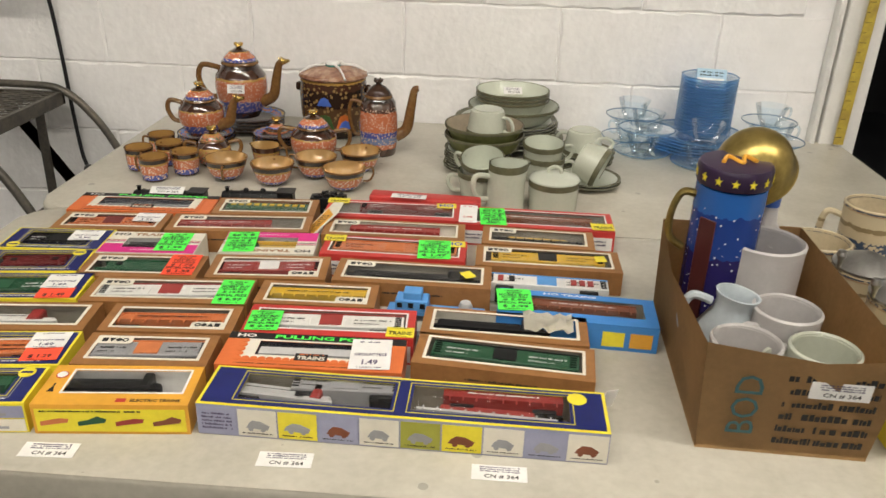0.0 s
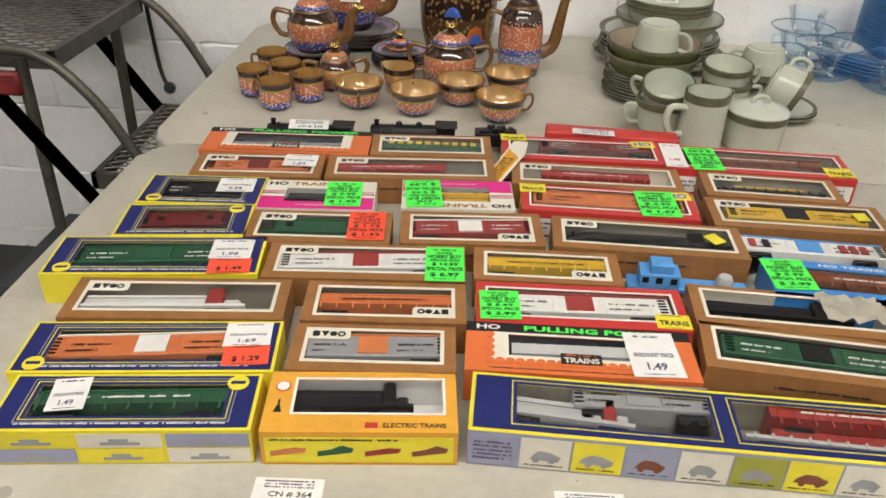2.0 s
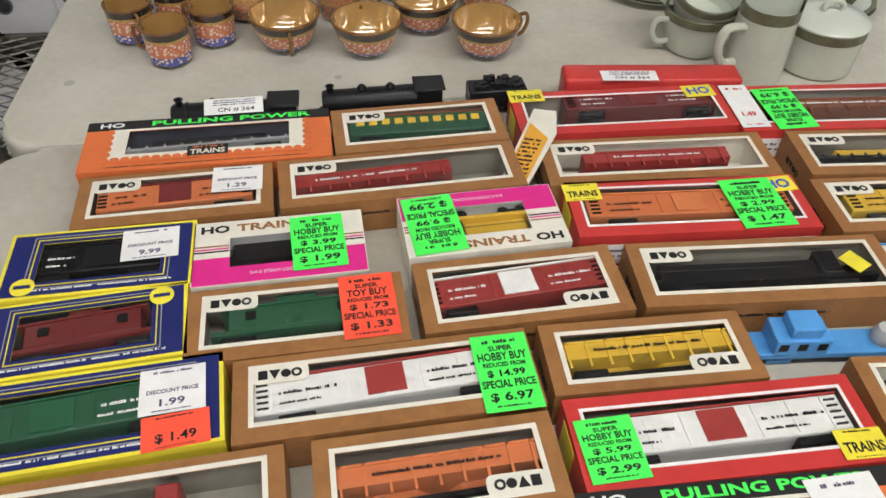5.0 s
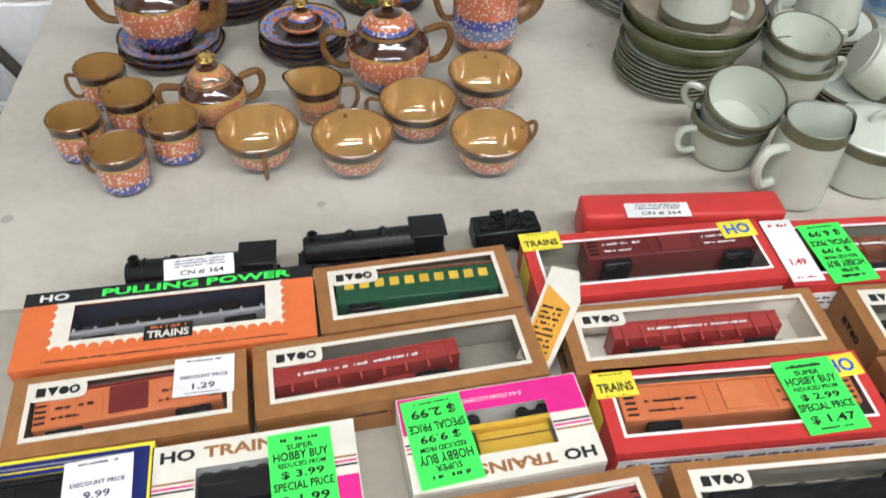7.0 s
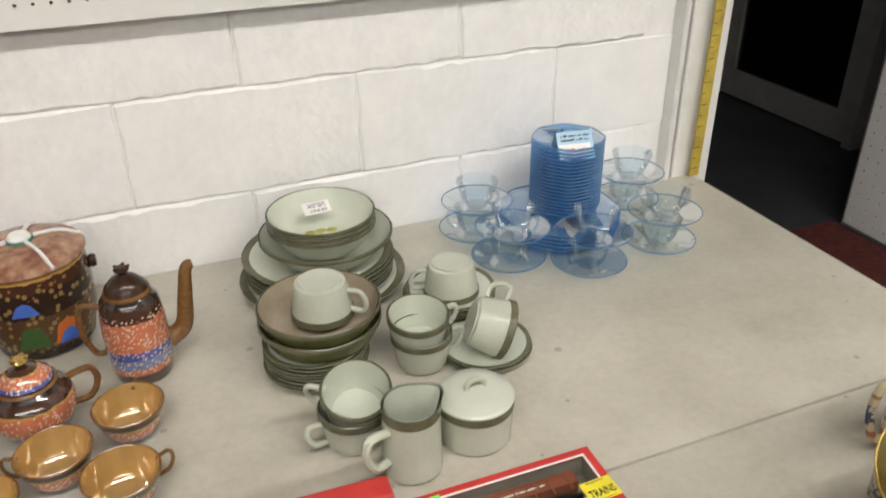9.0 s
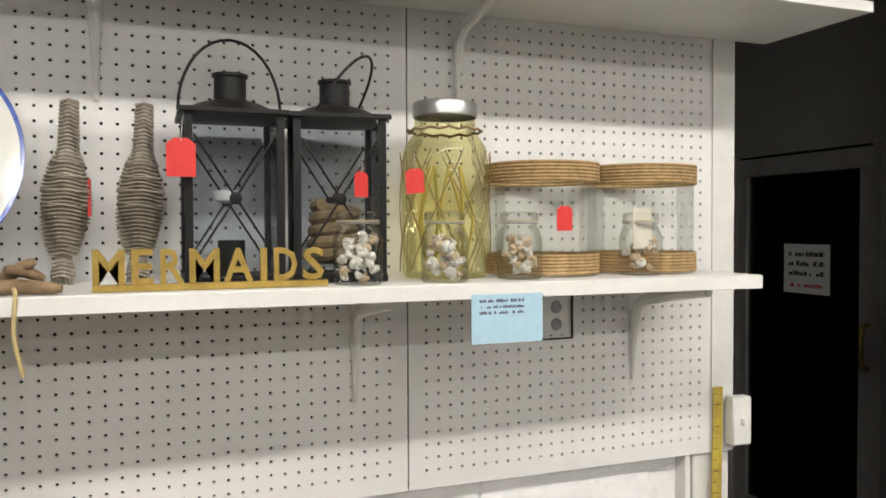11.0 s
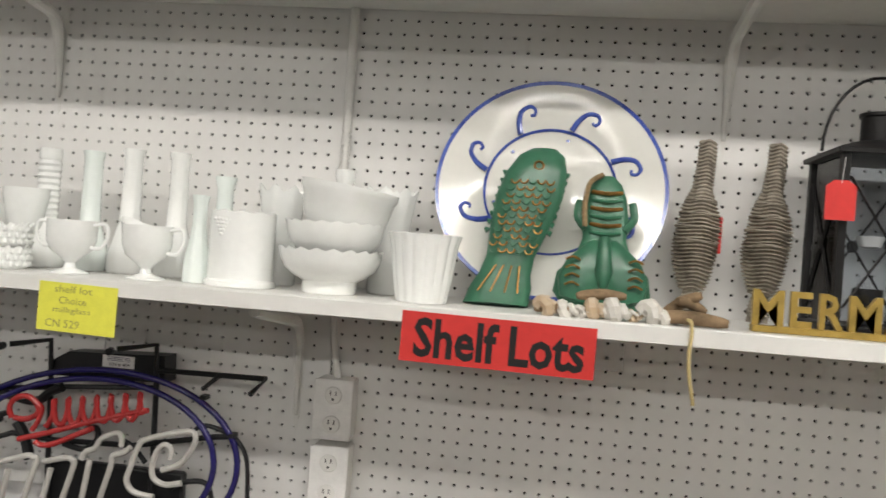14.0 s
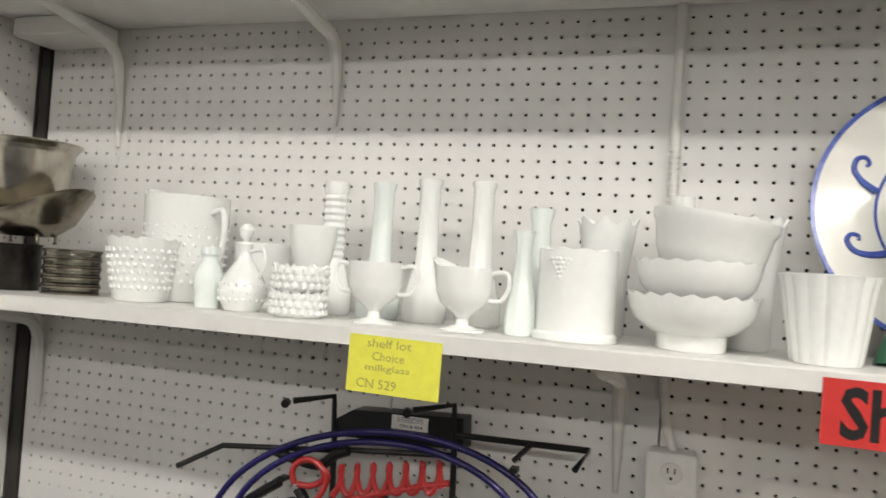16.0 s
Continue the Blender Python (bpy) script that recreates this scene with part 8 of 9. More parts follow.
def lantern(x, y, turn, handle_tilt, content):
    t = thing("metal_lantern", "black tin lantern with crossed bars and glass panes", "lantern", pose(x, y, MZ, 0, 0, turn), "pair of black lanterns")
    w, h = 0.070, 0.285
    part("base", box_bm(-w - 0.008, w + 0.008, -w - 0.008, w + 0.008, 0, 0.014, bevel=0.002), BLACK_TIN, t)
    for sx in (-1, 1):
        for sy in (-1, 1):
            part("post", box_bm(sx * w - 0.006, sx * w + 0.006, sy * w - 0.006, sy * w + 0.006, 0.014, h - 0.016), BLACK_TIN, t)
    part("eave_plate", box_bm(-w - 0.014, w + 0.014, -w - 0.014, w + 0.014, h - 0.016, h - 0.008, bevel=0.001), BLACK_TIN, t)
    roof = bmesh.new()
    lathe([(0.085, h - 0.008), (0.055, h + 0.006), (0.036, h + 0.012), (0, h + 0.012)], 32, roof)
    part("roof", roof, BLACK_TIN, t)
    part("chimney", lathe([(0.026, h + 0.012), (0.026, h + 0.05), (0.029, h + 0.052), (0.029, h + 0.057), (0.022, h + 0.057), (0, h + 0.05)], 28), BLACK_TIN, t)
    for k in range(4):
        m = pose(0, 0, 0, 0, 0, 90 * k)
        part("pane", box_bm(-w + 0.006, w - 0.006, -w - 0.001, -w + 0.001, 0.016, h - 0.018), PANE, t, m=m, smooth=False).visible_shadow = False
        for s in (-1, 1):
            xb = add_tube(bmesh.new(), [(-s * (w - 0.008), -w - 0.003, 0.04), (s * (w - 0.008), -w - 0.003, h - 0.05)], 0.002, 6)
            part("cross_bar", xb, BLACK_TIN, t, m=m)
        part("boss", lathe([(0, 0.004), (0.009, 0.002), (0.010, 0), (0, 0)], 16), BLACK_TIN, t, m=m @ pose(0, -w - 0.004, h * 0.48, 90))
    arc = [(0.082 * math.cos(radians(q)), 0, 0.118 * math.sin(radians(q))) for q in range(0, 181, 10)]
    part("handle", add_tube(bmesh.new(), arc, 0.0025, 8), BLACK_TIN, t, "thin wire carrying handle", m=pose(0, 0, h - 0.004, handle_tilt[0], handle_tilt[1], handle_tilt[2]))
    if content == "candle":
        part("candle", lathe([(0, 0.014), (0.022, 0.014), (0.022, 0.07), (0.0, 0.068)], 24), BLACK_TIN, t, "dark candle cup")
        part("flower", lathe([(0.0, 0.0), (0.016, 0.004), (0.02, 0.02), (0.0, 0.014)], 12), PAPER, t, "white paper flower", m=pose(-0.012, -w * 0.4, 0.13))
    else:
        rp = bmesh.new()
        pts = []
        for k in range(70):
            a, q = k * 0.42, k / 69
            pts.append((0.042 * math.cos(a) * (1 - 0.2 * q), 0.042 * math.sin(a) * (1 - 0.2 * q), 0.03 + 0.10 * q))
        add_tube(rp, pts, 0.011, 8)
        part("rope_coil", rp, ROPE, t, "coiled brown rope inside")
    return t


lantern(0.125, 2.345, 0, (0, 0, 0), "candle")
lantern(0.300, 2.345, -6, (32, 0, 62), "rope")

GOLD_LET = mat("gold_painted_wood", (0.45, 0.31, 0.08), 0.35, 0.4, 0.15, 40, 160, 0.06)
ms = thing("word_sign", "gold painted word sign of upright letters", "sign", pose(0.088, 2.21, MZ) @ Matrix.Scale(0.97, 4))
part("base_bar", box_bm(-0.172, 0.172, -0.010, 0.010, 0, 0.010, bevel=0.001), GOLD_LET, ms)
for k, ch in enumerate("MERMAIDS"):
    xk = (-0.150, -0.104, -0.062, -0.016, 0.034, 0.072, 0.106, 0.150)[k]
    wk = (0.044, 0.030, 0.034, 0.044, 0.044, 0.010, 0.036, 0.034)[k]
    part("letter", text_mesh(ch, 0.052, GOLD_LET, wk, 0.02, 0.008), GOLD_LET, ms, m=pose(xk, 0, 0.010 + 0.026, 90))

# glass jars
JAR_Y = glass("yellow_green_glass", (0.97, 0.945, 0.70), 0.03, 0.5)
JAR_C = glass("clear_jar_glass", (0.965, 0.975, 0.96), 0.02, 0.45)
ZINC = mat("zinc_lid", (0.48, 0.48, 0.47), 0.35, 0.9, 0.1, 40, 160, 0.08)
jar = thing("large_glass_jar", "large yellow tinted glass jar wrapped in net and twine", "jar", pose(0.503, 2.342, MZ))
part("body", lathe([(0, 0), (0.072, 0), (0.079, 0.010), (0.080, 0.20), (0.074, 0.235), (0.056, 0.262), (0.055, 0.288)], 40), JAR_Y, jar)
part("lid", lathe([(0.057, 0.288), (0.058, 0.290), (0.058, 0.310), (0.055, 0.316), (0, 0.317)], 40, flute=flutes(40, 0.03, 0.289, 0.312)), ZINC, jar, "grey ribbed metal lid")
net = bmesh.new()
for k in range(9):
    for s in (-1, 1):
        add_tube(net, [(0.0825 * math.cos(2 * math.pi * k / 9 + s * q * 0.14), 0.0825 * math.sin(2 * math.pi * k / 9 + s * q * 0.14), 0.01 + q * 0.024) for q in range(10)], 0.0009, 5)
part("net", net, ROPE, jar, "brown string net")
part("twine_collar", add_tube(bmesh.new(), [(0.064 * math.cos(q * 0.262) * (1 + 0.03 * (q % 3)), 0.064 * math.sin(q * 0.262) * (1 + 0.03 * (q % 3)), 0.262 + 0.004 * (q % 2)) for q in range(24)], 0.0025, 7, True), ROPE, jar, "twine tied round the neck")
for k in range(7):
    a = k * 0.9
    part("dried_stem", add_tube(bmesh.new(), spline([(0.03 * math.cos(a), 0.03 * math.sin(a), 0.01), (0.05 * math.cos(a + 0.5), 0.05 * math.sin(a + 0.5), 0.1), (0.03 * math.cos(a + 1), 0.03 * math.sin(a + 1), 0.2)], 4), 0.003, 5), mat("straw", (0.55, 0.46, 0.16), 0.7) if k == 0 else bpy.data.materials["straw"], jar)


def shell_jar(x, y, seed, dark):
    t = thing("shell_jar", "small clear glass jar with clip lid full of shells", "jar", pose(x, y, MZ), "small jars of shells")
    part("glass", lathe([(0, 0), (0.036, 0), (0.039, 0.004), (0.040, 0.07), (0.034, 0.086), (0.030, 0.092), (0.031, 0.100)], 32), JAR_C, t)
    part("lid", lathe([(0.033, 0.101), (0.034, 0.105), (0.033, 0.113), (0.030, 0.116), (0, 0.117)], 32), JAR_C, t, "clear glass lid")
    part("clip_wire", add_tube(bmesh.new(), [(0.0335 * math.cos(q * 0.4), 0.0335 * math.sin(q * 0.4), 0.097) for q in range(16)], 0.0012, 5, True), ZINC, t, "wire clip")
    part("gasket", lathe([(0.030, 0.0995), (0.0345, 0.0995), (0.0345, 0.1015), (0.030, 0.1015)], 32), CREAM_STONE, t)
    r = random.Random(seed)
    for k in range(26):
        a, q = r.uniform(0, 6.28), r.random() ** 0.5 * 0.026
        s = r.uniform(0.012, 0.020)
        part("shell", shell_bm(s), (SHELLB if r.random() < (0.6 if dark else 0.3) else SHELLW), t, m=pose(q * math.cos(a), q * math.sin(a), 0.012 + 0.064 * k / 26, r.uniform(0, 360), r.uniform(0, 360), r.uniform(0, 360)))
    return t


shell_jar(0.306, 2.215, 1, False)
shell_jar(0.453, 2.215, 2, False)
shell_jar(0.600, 2.235, 3, True)
shell_jar(0.860, 2.25, 4, True)


def rope_vase(x, y):
    t = thing("rope_glass_vase", "clear glass cylinder vase with rope bands", "vase", pose(x, y, MZ), "rope banded glass vases")
    R = 0.103
    part("glass", lathe([(0, 0), (R, 0), (R, 0.205), (R - 0.003, 0.206)], 44), JAR_C, t)
    for z0, n in ((0.004, 6), (0.172, 6)):
        for k in range(n):
            part("rope_turn", add_tube(bmesh.new(), [((R + 0.003) * math.cos(q * 0.1309), (R + 0.003) * math.sin(q * 0.1309), z0 + 0.003 + k * 0.0062) for q in range(48)], 0.0034, 6, True), ROPE_TAN, t)
    return t


ROPE_TAN = mat("tan_rope", (0.42, 0.28, 0.13), 0.8, 0, 0.25, 80, 250, 0.35)
rope_vase(0.697, 2.335)
rope_vase(0.918, 2.335)
solid("hang_tag", box_bm(-0.02, 0.02, -0.0003, 0.0003, -0.045, 0.03), CREAM, "cream paper tag hanging in a glass vase", "tag", pose(0.850, 2.23, 1.735))

# framed prints and small boxes on the upper shelf
WOODF = mat("oak_frame", (0.40, 0.23, 0.09), 0.4, 0, 0.2, 30, 160, 0.15)
TZ = TOP_U + 0.0222


def framed_print(x, w, mount, text, pic):
    t = thing("framed_print", "oak framed print with white caption standing on the shelf", "framed print", pose(x, 2.235, TZ, -6, 0, 0), "framed prints on the upper shelf")
    h, f = 0.30, 0.016
    for a in ((-w / 2, w / 2, 0, f), (-w / 2, w / 2, h - f, h)):
        part("frame_rail", box_bm(a[0], a[1], -0.009, 0.009, a[2], a[3], bevel=0.002), WOODF, t)
    for s in (-1, 1):
        part("frame_stile", box_bm(s * (w / 2 - f / 2) - f / 2, s * (w / 2 - f / 2) + f / 2, -0.009, 0.009, f, h - f, bevel=0.002), WOODF, t)
    part("mount", box_bm(-w / 2 + f, w / 2 - f, 0.0, 0.004, f, h - f), mount, t, smooth=False)
    part("picture", box_bm(-w / 2 + f + 0.012, w / 2 - f - 0.012, -0.001, -0.0002, 0.105, h - f - 0.02), pic, t, smooth=False)
    for k, s in enumerate(text):
        words(t, s, 0, 0, 0, 0.013, PAPER, w * (0.16 if k == 0 else 0.36), 0).matrix_local = pose(-w * 0.2 if k == 0 else 0, -0.001, 0.078 - k * 0.024, 90)
    part("caption_bar", box_bm(-w * 0.08, w * 0.3, -0.002, -0.001, 0.073, 0.083), PAPER, t, "unreadable caption", smooth=False)
    return t


framed_print(0.452, 0.235, flat("dark_green_mount", (0.02, 0.032, 0.028), 0.4), ("1931", "BIPLANE"), mat("print_blue", (0.25, 0.32, 0.38), 0.4, 0, 0.6, 20, 60, 0))
framed_print(0.718, 0.262, flat("brown_mount", (0.17, 0.11, 0.055), 0.4), ("1940", "GOOSE"), mat("print_red", (0.42, 0.16, 0.18), 0.4, 0, 0.6, 20, 60, 0))
framed_print(0.982, 0.235, flat("blue_mount", (0.02, 0.045, 0.26), 0.4), ("1933",), mat("print_grey", (0.3, 0.3, 0.34), 0.4, 0, 0.6, 20, 60, 0))
rr = random.Random(5)
for k, (x, w, c) in enumerate(((0.093, 0.09, RED), (0.182, 0.075, CREAM), (0.262, 0.085, BLACK), (0.321, 0.03, RED))):
    t = thing("small_carton", "small printed carton on the upper shelf", "carton", pose(x, 2.24, TZ), "cartons on the upper shelf")
    part("body", box_bm(-w / 2, w / 2, -0.03, 0.03, 0, 0.12, bevel=0.001), c, t)
    part("print_band", box_bm(-w / 2 + 0.004, w / 2 - 0.004, -0.0312, -0.0304, 0.02, 0.05), (PAPER, BLACK, RED, PAPER)[k], t, smooth=False)

# ---- unlit neon sign hanging under the shelf ----
NEON_RED = mat("unlit_red_tube", (0.42, 0.03, 0.03), 0.2, 0, 0.1, 60, 200, 0.03, 0.6)
NEON_BLUE = mat("unlit_blue_tube", (0.018, 0.014, 0.11), 0.18, 0, 0.1, 60, 200, 0.03, 0.6)
NEON_WHITE = mat("unlit_white_tube", (0.52, 0.50, 0.47), 0.2, 0, 0.1, 60, 200, 0.03, 0.6)
BLK_M = mat("black_wire_frame", (0.012, 0.012, 0.013), 0.4, 0, 0.1, 60, 200, 0.05)
neon = thing("neon_sign", "unlit neon bar sign with blue oval on a black wire frame", "neon sign", pose(-1.158, 2.375, 1.40))


def bar(name, pts, y, r, material, label="", n=0):
    """A round bar in the sign's plane through (x, z) points, smoothed when n is given."""
    line = [(x, y, z) for x, z in pts]
    return part(name, add_tube(bmesh.new(), spline(line, n) if n else line, r, 8), material, neon, label)


housing = add_prism(bmesh.new(), [(-0.104, 0.040), (0.118, 0.045), (0.116, 0.094), (-0.072, 0.086), (-0.105, 0.066)], 0, 0.045)
part("transformer", housing, BLK_M, neon, "black transformer housing", m=pose(0, 0.062, 0, 90))
for x0, x1, z in ((-0.105, -0.088, 0.105), (0.101, 0.113, 0.114)):
    part("hanger", add_tube(bmesh.new(), [(x0 - 0.052, -0.03, z - 0.008), (x0, 0.012, z), (x0 + 0.004, 0.014, 0.03), (x1, 0.014, -0.30)], 0.0052, 8), BLK_M, neon)
    part("hanger_tip", lathe([(0, 0), (0.0068, 0.001), (0.0068, 0.018), (0, 0.019)], 10), BLK_M, neon, "black rubber tip", m=pose(x0 - 0.060, -0.036, z - 0.010, 70, 90, 0))
part("cross_wire", add_tube(bmesh.new(), [(-0.375, -0.020, -0.040), (-0.303, 0.004, 0.000), (-0.097, 0.010, 0.018), (-0.088, 0.014, 0.020), (0.108, 0.014, 0.036)], 0.0048, 8), BLK_M, neon)
part("cross_wire", add_tube(bmesh.new(), [(0.108, 0.014, 0.068), (0.313, 0.004, 0.073), (0.298, -0.030, 0.050)], 0.0050, 8), BLK_M, neon)
part("cross_wire", add_tube(bmesh.new(), [(0.226, 0.004, 0.070), (0.206, -0.018, 0.048)], 0.0042, 8), BLK_M, neon)
part("cross_wire", add_tube(bmesh.new(), [(-0.262, 0.0, -0.107), (-0.166, 0.008, -0.072), (-0.09, 0.012, -0.078), (0.068, 0.012, -0.072), (0.229, 0.006, -0.038), (0.266, -0.004, -0.032)], 0.0052, 8), BLK_M, neon)
for a_, b_, dz, y in ((0.298, 0.176, -0.117, -0.006), (0.256, 0.156, -0.112, -0.010)):
    tilt_ = radians(9)
    ring = []
    for q in range(-62, 242, 6):
        u, w = a_ * math.cos(radians(q)), b_ * math.sin(radians(q))
        ring.append((-0.020 + u * math.cos(tilt_) - w * math.sin(tilt_), y, dz + u * math.sin(tilt_) + w * math.cos(tilt_)))
    part("oval_tube", add_tube(bmesh.new(), ring, 0.0056, 10), NEON_BLUE, neon, "dark blue glass tube bent in an oval")
for x, z in ((0.205, 0.032), (0.262, -0.030), (-0.18, -0.036), (-0.262, -0.098)):
    part("tube_clip", box_bm(x - 0.006, x + 0.006, -0.012, 0.008, z - 0.004, z + 0.004, bevel=0.001), BLK_M, neon, "small black tube clip")
red_strokes = [
    [(-0.149, -0.037), (-0.155, -0.020), (-0.148, -0.004), (-0.128, 0.005), (-0.107, -0.001), (-0.098, -0.017), (-0.107, -0.030), (-0.125, -0.037), (-0.144, -0.036)],
    [(-0.109, -0.001), (-0.092, -0.015), (-0.099, -0.040), (-0.108, -0.055)],
    [(-0.082 + 0.0058 * q + 0.006 * math.sin(q * 1.35), -0.022 + 0.0010 * q - 0.024 * math.cos(q * 1.35)) for q in range(33)],
    [(-0.134, -0.074), (-0.079, -0.057), (0.0, -0.030), (0.065, -0.010), (0.110, 0.002)],
    [(-0.101, -0.075), (-0.087, -0.080), (-0.064, -0.075), (-0.025, -0.056), (0.008, -0.040)]]
for st_ in red_strokes:
    bar("red_tube", st_, -0.020, 0.0052, NEON_RED, "unlit red glass tube bent in loops", 4)
white_strokes = [
    [(-0.168, -0.120), (-0.119, -0.103), (-0.104, -0.105), (-0.099, -0.117), (-0.128, -0.215)],
    [(-0.151, -0.131), (-0.168, -0.215)],
    [(-0.083, -0.110), (-0.041, -0.099), (-0.028, -0.102), (-0.026, -0.114), (-0.052, -0.205)],
    [(-0.069, -0.121), (-0.086, -0.205)],
    [(-0.011, -0.098), (-0.004, -0.084), (0.013, -0.076), (0.024, -0.058), (0.052, -0.045), (0.062, -0.051), (0.062, -0.067)],
    [(0.005, -0.097), (-0.010, -0.200)],
    [(0.080, -0.067), (0.068, -0.078), (0.048, -0.086), (0.045, -0.106), (0.022, -0.190)],
    [(0.141, -0.101), (0.173, -0.088), (0.191, -0.064), (0.200, -0.040), (0.186, -0.028), (0.111, -0.049), (0.094, -0.066), (0.083, -0.101), (0.077, -0.126), (0.092, -0.145), (0.13, -0.150)],
    [(0.154, -0.079), (0.156, -0.063), (0.143, -0.056), (0.130, -0.069), (0.123, -0.096), (0.128, -0.117), (0.150, -0.126), (0.179, -0.120)]]
for st_ in white_strokes:
    bar("white_tube", st_, -0.016, 0.0054, NEON_WHITE, "unlit white glass tube", 4)
for st_, r in (([(-0.201, 0.004), (-0.165, -0.004), (-0.120, -0.008), (-0.093, 0.012), (-0.07, 0.022)], 0.0085), ([(-0.283, -0.30), (-0.283, -0.17), (-0.268, -0.132), (-0.20, -0.128), (-0.159, -0.123)], 0.004),
               ([(0.186, -0.032), (0.204, -0.020), (0.237, -0.025), (0.273, -0.045), (0.292, -0.10), (0.297, -0.30)], 0.0042), ([(-0.155, -0.050), (-0.138, -0.075), (-0.125, -0.115)], 0.0095),
               ([(-0.06, -0.080), (-0.02, -0.086), (0.004, -0.066), (0.001, -0.045), (-0.02, -0.052)], 0.0055), ([(0.150, -0.138), (0.185, -0.122), (0.222, -0.128), (0.235, -0.20)], 0.005), ([(0.05, -0.060), (0.075, -0.072), (0.10, -0.098)], 0.0045),
               ([(-0.268, -0.100), (-0.235, -0.075), (-0.190, -0.045)], 0.0085)):
    bar("cable", st_, 0.004, r, BLK_M, "black sleeved cable", 5)
part("back_panel", box_bm(-0.105, 0.165, 0.020, 0.040, -0.30, -0.115, bevel=0.004), BLK_M, neon, "black backing housing")
part("wall_hook", add_tube(bmesh.new(), [(-0.018, 0.086, 0.132), (-0.018, 0.05, 0.128), (-0.018, 0.045, 0.09)], 0.002, 6), GREYMETAL, neon, "steel wire hanger")
lot_label(-1.130, 2.3905, 1.476, 0, "404", 0.062, 0.022, "white paper lot label stuck on the neon sign", 90)

# ---- doorway side: rule, switch, glass door ----
rule = thing("yellow_rule", "worn yellow wooden rule fixed to the jamb", "measuring stick", pose(1.205, PEG_Y - 0.010, 0.745, 0, 0.6, 0))
part("strip", box_bm(-0.013, 0.013, -0.004, 0.002, 0, 0.62, bevel=0.001), mat("yellow_rule_paint", (0.50, 0.38, 0.05), 0.5, 0, 0.35, 18, 120, 0.1, 0.5, (0.30, 0.2, 0.05)), rule)
for k in range(24):
    part("mark", box_bm(-0.0125, -0.004 if k % 2 else 0.004, -0.0046, -0.0042, 0.02 + k * 0.0254, 0.0215 + k * 0.0254), BLACK, rule, smooth=False)
sw = thing("light_switch", "white plastic light switch box on the jamb", "switch", pose(1.252, PEG_Y - 0.012, 1.288))
part("box", box_bm(-0.022, 0.030, -0.03, 0.0, -0.055, 0.055, bevel=0.003), METAL_WHITE, sw)
part("toggle", box_bm(-0.002, 0.006, -0.042, -0.03, -0.008, 0.008, bevel=0.001), PAPER, sw)
DOOR_AL = mat("door_aluminium", (0.42, 0.40, 0.385), 0.45, 0.4, 0.12, 12, 120, 0.05)
door = tagged(thing("door_1", "closed aluminium framed glass door, dark behind", "door", pose(3.30, 4.26, 0)), kind="structure")
part("bottom_rail", box_bm(-0.03, 0.02, -0.47, 0.47, 0.01, 0.16, bevel=0.003), DOOR_AL, door)
part("top_rail", box_bm(-0.03, 0.02, -0.47, 0.47, 2.02, 2.12, bevel=0.003), DOOR_AL, door)
for s in (-1, 1):
    part("stile", box_bm(-0.03, 0.02, s * 0.43 - 0.045, s * 0.43 + 0.045, 0.16, 2.02, bevel=0.003), DOOR_AL, door)
    part("jamb", box_bm(-0.06, 0.02, s * 0.51 - 0.03, s * 0.51 + 0.03, 0.0, 2.14, bevel=0.003), DOOR_AL, door)
part("glass_pane", box_bm(-0.008, -0.002, -0.385, 0.385, 0.16, 2.02), glass("dark_door_glass", (0.35, 0.36, 0.37), 0.02, 0.8), door, smooth=False)
part("door_handle", add_tube(bmesh.new(), spline([(-0.03, -0.44, 1.04), (-0.07, -0.44, 1.06), (-0.07, -0.44, 1.23), (-0.03, -0.44, 1.25)], 5), 0.012, 10), BRASS, door, "dull brass pull handle")
notice = thing("door_notice", "white paper notice taped to the glass door", "notice", pose(3.286, 4.217, 1.506, 90, 0, -90))
part("paper", box_bm(-0.155, 0.155, -0.132, 0.132, 0, 0.0006), PAPER, notice, smooth=False)
part("print", ink_bars(bmesh.new(), -0.12, 0.12, -0.05, 0.105, 0.0008, 3, 31), BLACK, notice, smooth=False)
part("red_print", ink_bars(bmesh.new(), -0.11, 0.11, -0.11, -0.065, 0.0008, 1, 32), RED_INK, notice, smooth=False)
solid("floor_mat", box_bm(-0.45, 0.45, -0.45, 0.45, 0, 0.012, bevel=0.004), mat("dark_red_mat", (0.09, 0.02, 0.016), 0.95, 0, 0.3, 40, 200, 0.4), "dark red floor mat in the opening", "mat", pose(2.12, 2.72, 0.0005))
solid("partition_rail", box_bm(-0.012, 0.0, -0.02, 0.02, 0, 1.15, bevel=0.003), METAL_WHITE, "white upright strip on the partition pegboard", "strip", pose(2.584, 2.72, 0.0005))

# ---- step stool and power cord beside the table ----
STEEL = mat("worn_dark_steel", (0.075, 0.07, 0.062), 0.45, 0.5, 0.4, 25, 140, 0.2, 0.5, (0.16, 0.14, 0.11))
stool = thing("rolling_step_ladder", "worn dark steel step ladder with mesh platform", "step ladder", pose(0, 0, 0))


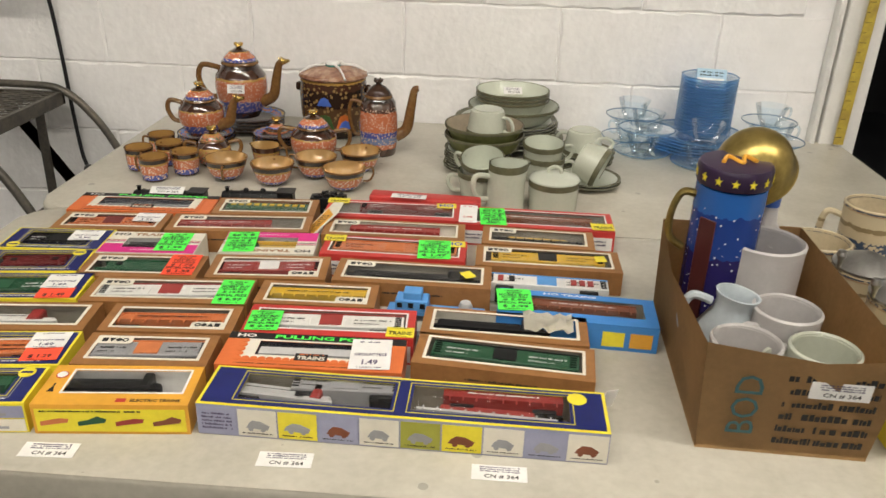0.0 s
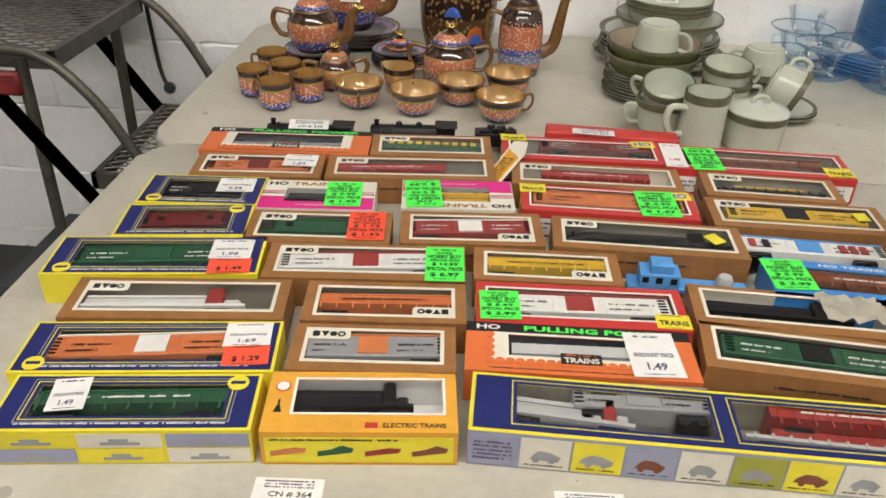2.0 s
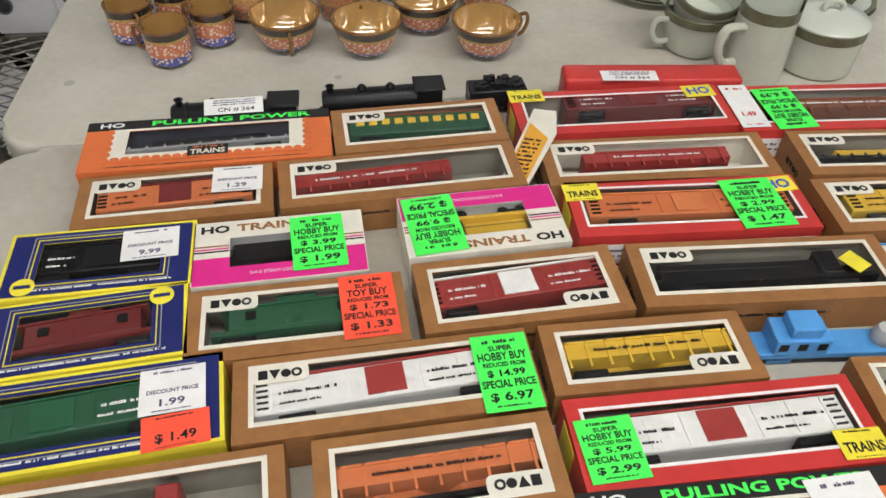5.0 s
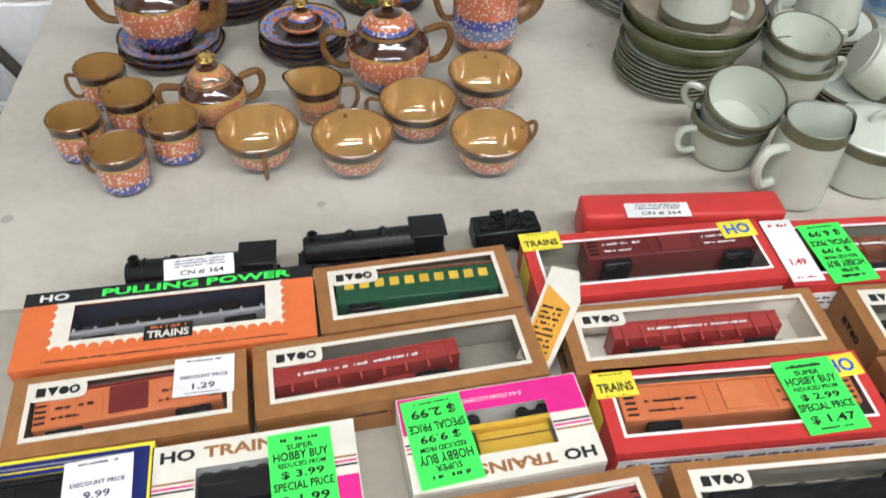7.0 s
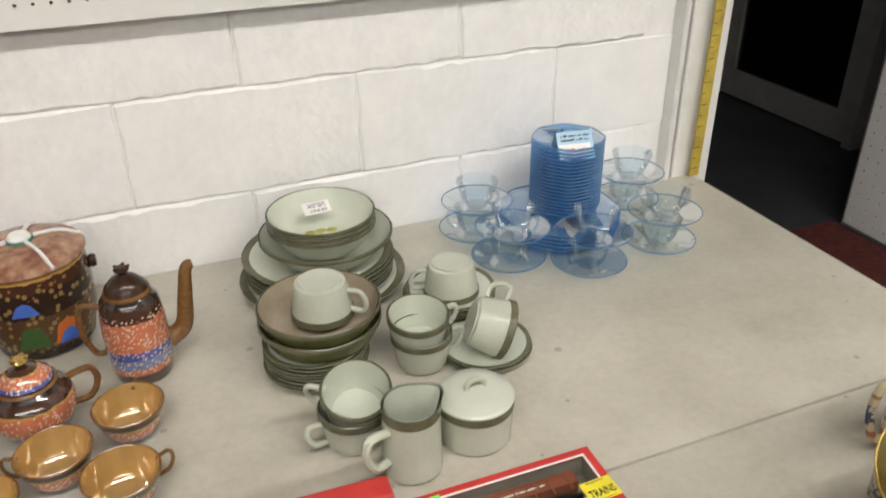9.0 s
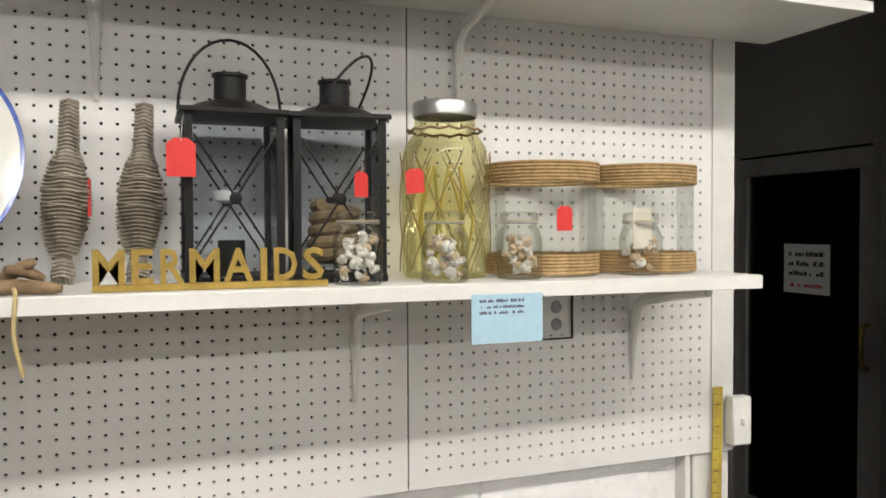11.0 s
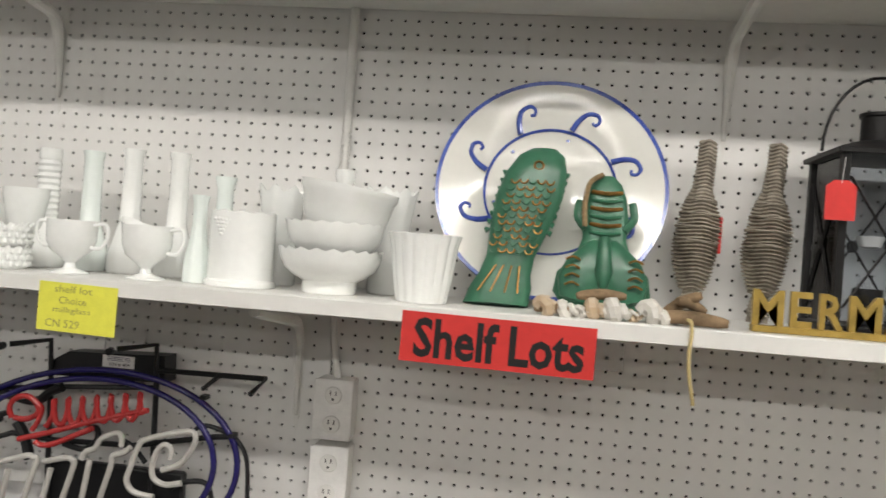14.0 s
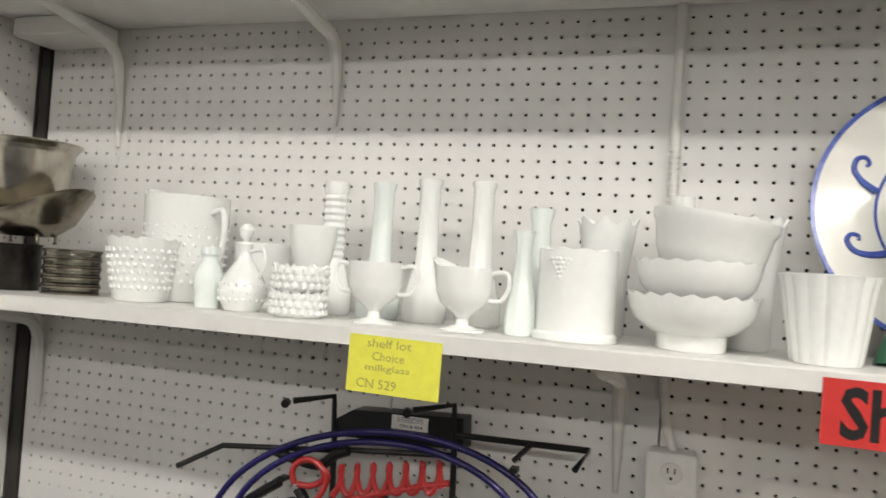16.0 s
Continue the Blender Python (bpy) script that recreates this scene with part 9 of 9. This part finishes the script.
def mesh_deck(name, x0, x1, y0, y1, z):
    fr = bmesh.new()
    for a in ((x0, x1, y0, y0 + 0.012), (x0, x1, y1 - 0.012, y1), (x0, x0 + 0.012, y0, y1), (x1 - 0.012, x1, y0, y1)):
        add_box(fr, *a, z - 0.035, z)
    ob = part(name, fr, STEEL, stool, smooth=False)
    ms_ = bmesh.new()
    n = int((x1 - x0 + y1 - y0) / 0.028)
    for k in range(-n, n):
        for s in (-1, 1):
            pts = []
            for q in (0.0, 1.0):
                pts.append((x0 + (x1 - x0) * q, y0 + k * 0.028 + s * q * (x1 - x0) * 0.5 + (0 if s > 0 else (x1 - x0) * 0.5)))
            (ax, ay), (bx, by) = pts
            t0, t1 = 0.0, 1.0
            d = by - ay
            if abs(d) > 1e-6:
                ta, tb_ = sorted(((y0 - ay) / d, (y1 - ay) / d))
                t0, t1 = max(t0, ta), min(t1, tb_)
            if t1 - t0 > 0.02:
                add_tube(ms_, [(ax + (bx - ax) * t0, ay + d * t0, z - 0.004), (ax + (bx - ax) * t1, ay + d * t1, z - 0.004)], 0.0022, 4)
    part("expanded_mesh", ms_, STEEL, ob, "open diamond steel mesh")
    return ob


mesh_deck("platform", -1.36, -0.955, 1.985, 2.425, 0.800)
mesh_deck("lower_step", -0.90, -0.72, 1.93, 2.33, 0.565)
mesh_deck("lower_step", -0.72, -0.55, 1.93, 2.33, 0.29)
for y, xs in ((2.425, 0.0), (1.950, 0.0)):
    hr_ = spline([(-1.40, y, 0.812), (-1.05, y, 0.815), (-0.955, y, 0.800), (-0.89, y, 0.745), (-0.83, y, 0.655), (-0.74, y, 0.46), (-0.60, y, 0.05)], 6)
    part("handrail", add_tube(bmesh.new(), hr_, 0.0108, 12), STEEL, stool, "bent steel tube rail")
    part("rear_leg", add_tube(bmesh.new(), [(-1.02, y + 0.03 * (1 if y < 2.2 else -1), 0.79), (-1.03, y + 0.03 * (1 if y < 2.2 else -1), 0.01)], 0.013, 10), STEEL, stool)
    st = bmesh.new()
    dx, dz = 0.50, -0.72
    yy = y + 0.02 * (1 if y < 2.2 else -1)
    for v0, v1 in (((-1.16, 0.80), (-0.66, 0.06)),):
        vs = [st.verts.new((v0[0], yy - 0.003, v0[1])), st.verts.new((v0[0] + 0.045, yy - 0.003, v0[1])), st.verts.new((v1[0] + 0.045, yy - 0.003, v1[1])), st.verts.new((v1[0], yy - 0.003, v1[1]))]
        st.faces.new(vs)
    bmesh.ops.solidify(st, geom=st.faces[:], thickness=0.006)
    part("stringer", st, STEEL, stool, "flat steel stringer")
part("red_lever", box_bm(-1.16, -1.02, 1.955, 1.975, 0.715, 0.765, bevel=0.006), mat("faded_red_paint", (0.22, 0.03, 0.03), 0.5, 0, 0.3, 30, 120, 0.1), stool, "faded red foot lever")
cord = thing("extension_lead", "black extension lead hanging down the block wall", "extension lead", pose(0, 0, 0))
part("cable", add_tube(bmesh.new(), spline([(-1.02, 2.478, 1.30), (-0.985, 2.478, 1.06), (-0.972, 2.476, 0.90), (-0.965, 2.474, 0.72), (-0.952, 2.465, 0.60), (-0.930, 2.45, 0.56)], 8), 0.0055, 8), BLK_M, cord)
part("plug", lathe([(0, 0), (0.014, 0.002), (0.016, 0.02), (0.010, 0.035), (0, 0.036)], 14), BLK_M, cord, "black rubber plug", m=pose(-0.930, 2.45, 0.562, 60, 60, 0))
part("cable_tie", add_tube(bmesh.new(), [(-0.965, 2.474, 0.655), (-0.962, 2.473, 0.648)], 0.0065, 8), PAPER, cord, "white tie")
storage = thing("dark_crate", "dark grey plastic crate on the floor by the wall", "crate", pose(-1.0, 2.30, 0.0005))
part("body", box_bm(-0.3, 0.2, -0.25, 0.15, 0, 0.16, bevel=0.01), mat("dark_grey_plastic", (0.05, 0.055, 0.065), 0.5), storage)

# ---- concrete blocks of the wall ----
rb = random.Random(21)


def lumpy_block(seed):
    """A painted block face: soft worn edges that wander a little into the joints."""
    r = random.Random(seed)
    bm = bmesh.new()
    nx, nz = 18, 9
    g = []
    for j in range(nz + 1):
        row = []
        for i in range(nx + 1):
            u, v = i / nx, j / nz
            ex = min(u, 1 - u) * BW
            ez = min(v, 1 - v) * BH
            e = min(ex, ez)
            y = 0.0046 if e < 1e-6 else -0.003
            y += r.uniform(-0.0003, 0.0003) if e > 1e-6 else 0
            row.append(bm.verts.new((-BW / 2 + BW * u + (r.uniform(-0.003, 0.003) if 0 < i < nx else 0), y, -BH / 2 + BH * v + (r.uniform(-0.003, 0.003) if 0 < j < nz else 0))))
        g.append(row)
    for j in range(nz):
        for i in range(nx):
            bm.faces.new((g[j][i], g[j][i + 1], g[j + 1][i + 1], g[j + 1][i]))
    for row in g:
        for q, v in enumerate(row):
            if q in (1, nx - 1):
                v.co.x = (-1 if q == 1 else 1) * (BW / 2 - r.uniform(0.002, 0.009))
    for j_ in (1, nz - 1):
        for v in g[j_]:
            v.co.z = (-1 if j_ == 1 else 1) * (BH / 2 - r.uniform(0.002, 0.009))
    return mesh_of(bm, "block", WHITE_WALL, True, 22)


blocks = [lumpy_block(q) for q in range(4)]
for course in range(-5, 3):
    z = BED + (course + 0.5) * BH
    shift = 0.0 if course % 2 == 0 else BW / 2
    x = shift - 6 * BW + BW / 2
    while x < 1.15:
        x0, x1 = max(x - BW / 2, LEFT_X), min(x + BW / 2, 1.138)
        if x1 - x0 > 0.05 and z + BH / 2 > 0 and z < 1.36:
            if x1 - x0 > BW - 0.002:
                part("block", rb.choice(blocks), None, wall_north, m=pose(x, WALL_Y, z))
            else:
                part("block", box_bm(x0 + 0.0022, x1 - 0.0022, 0, 0.0045, -BH / 2 + 0.0022, BH / 2 - 0.0022, bevel=0.0022), WHITE_WALL, wall_north, m=pose(0, WALL_Y, z))
        x += BW
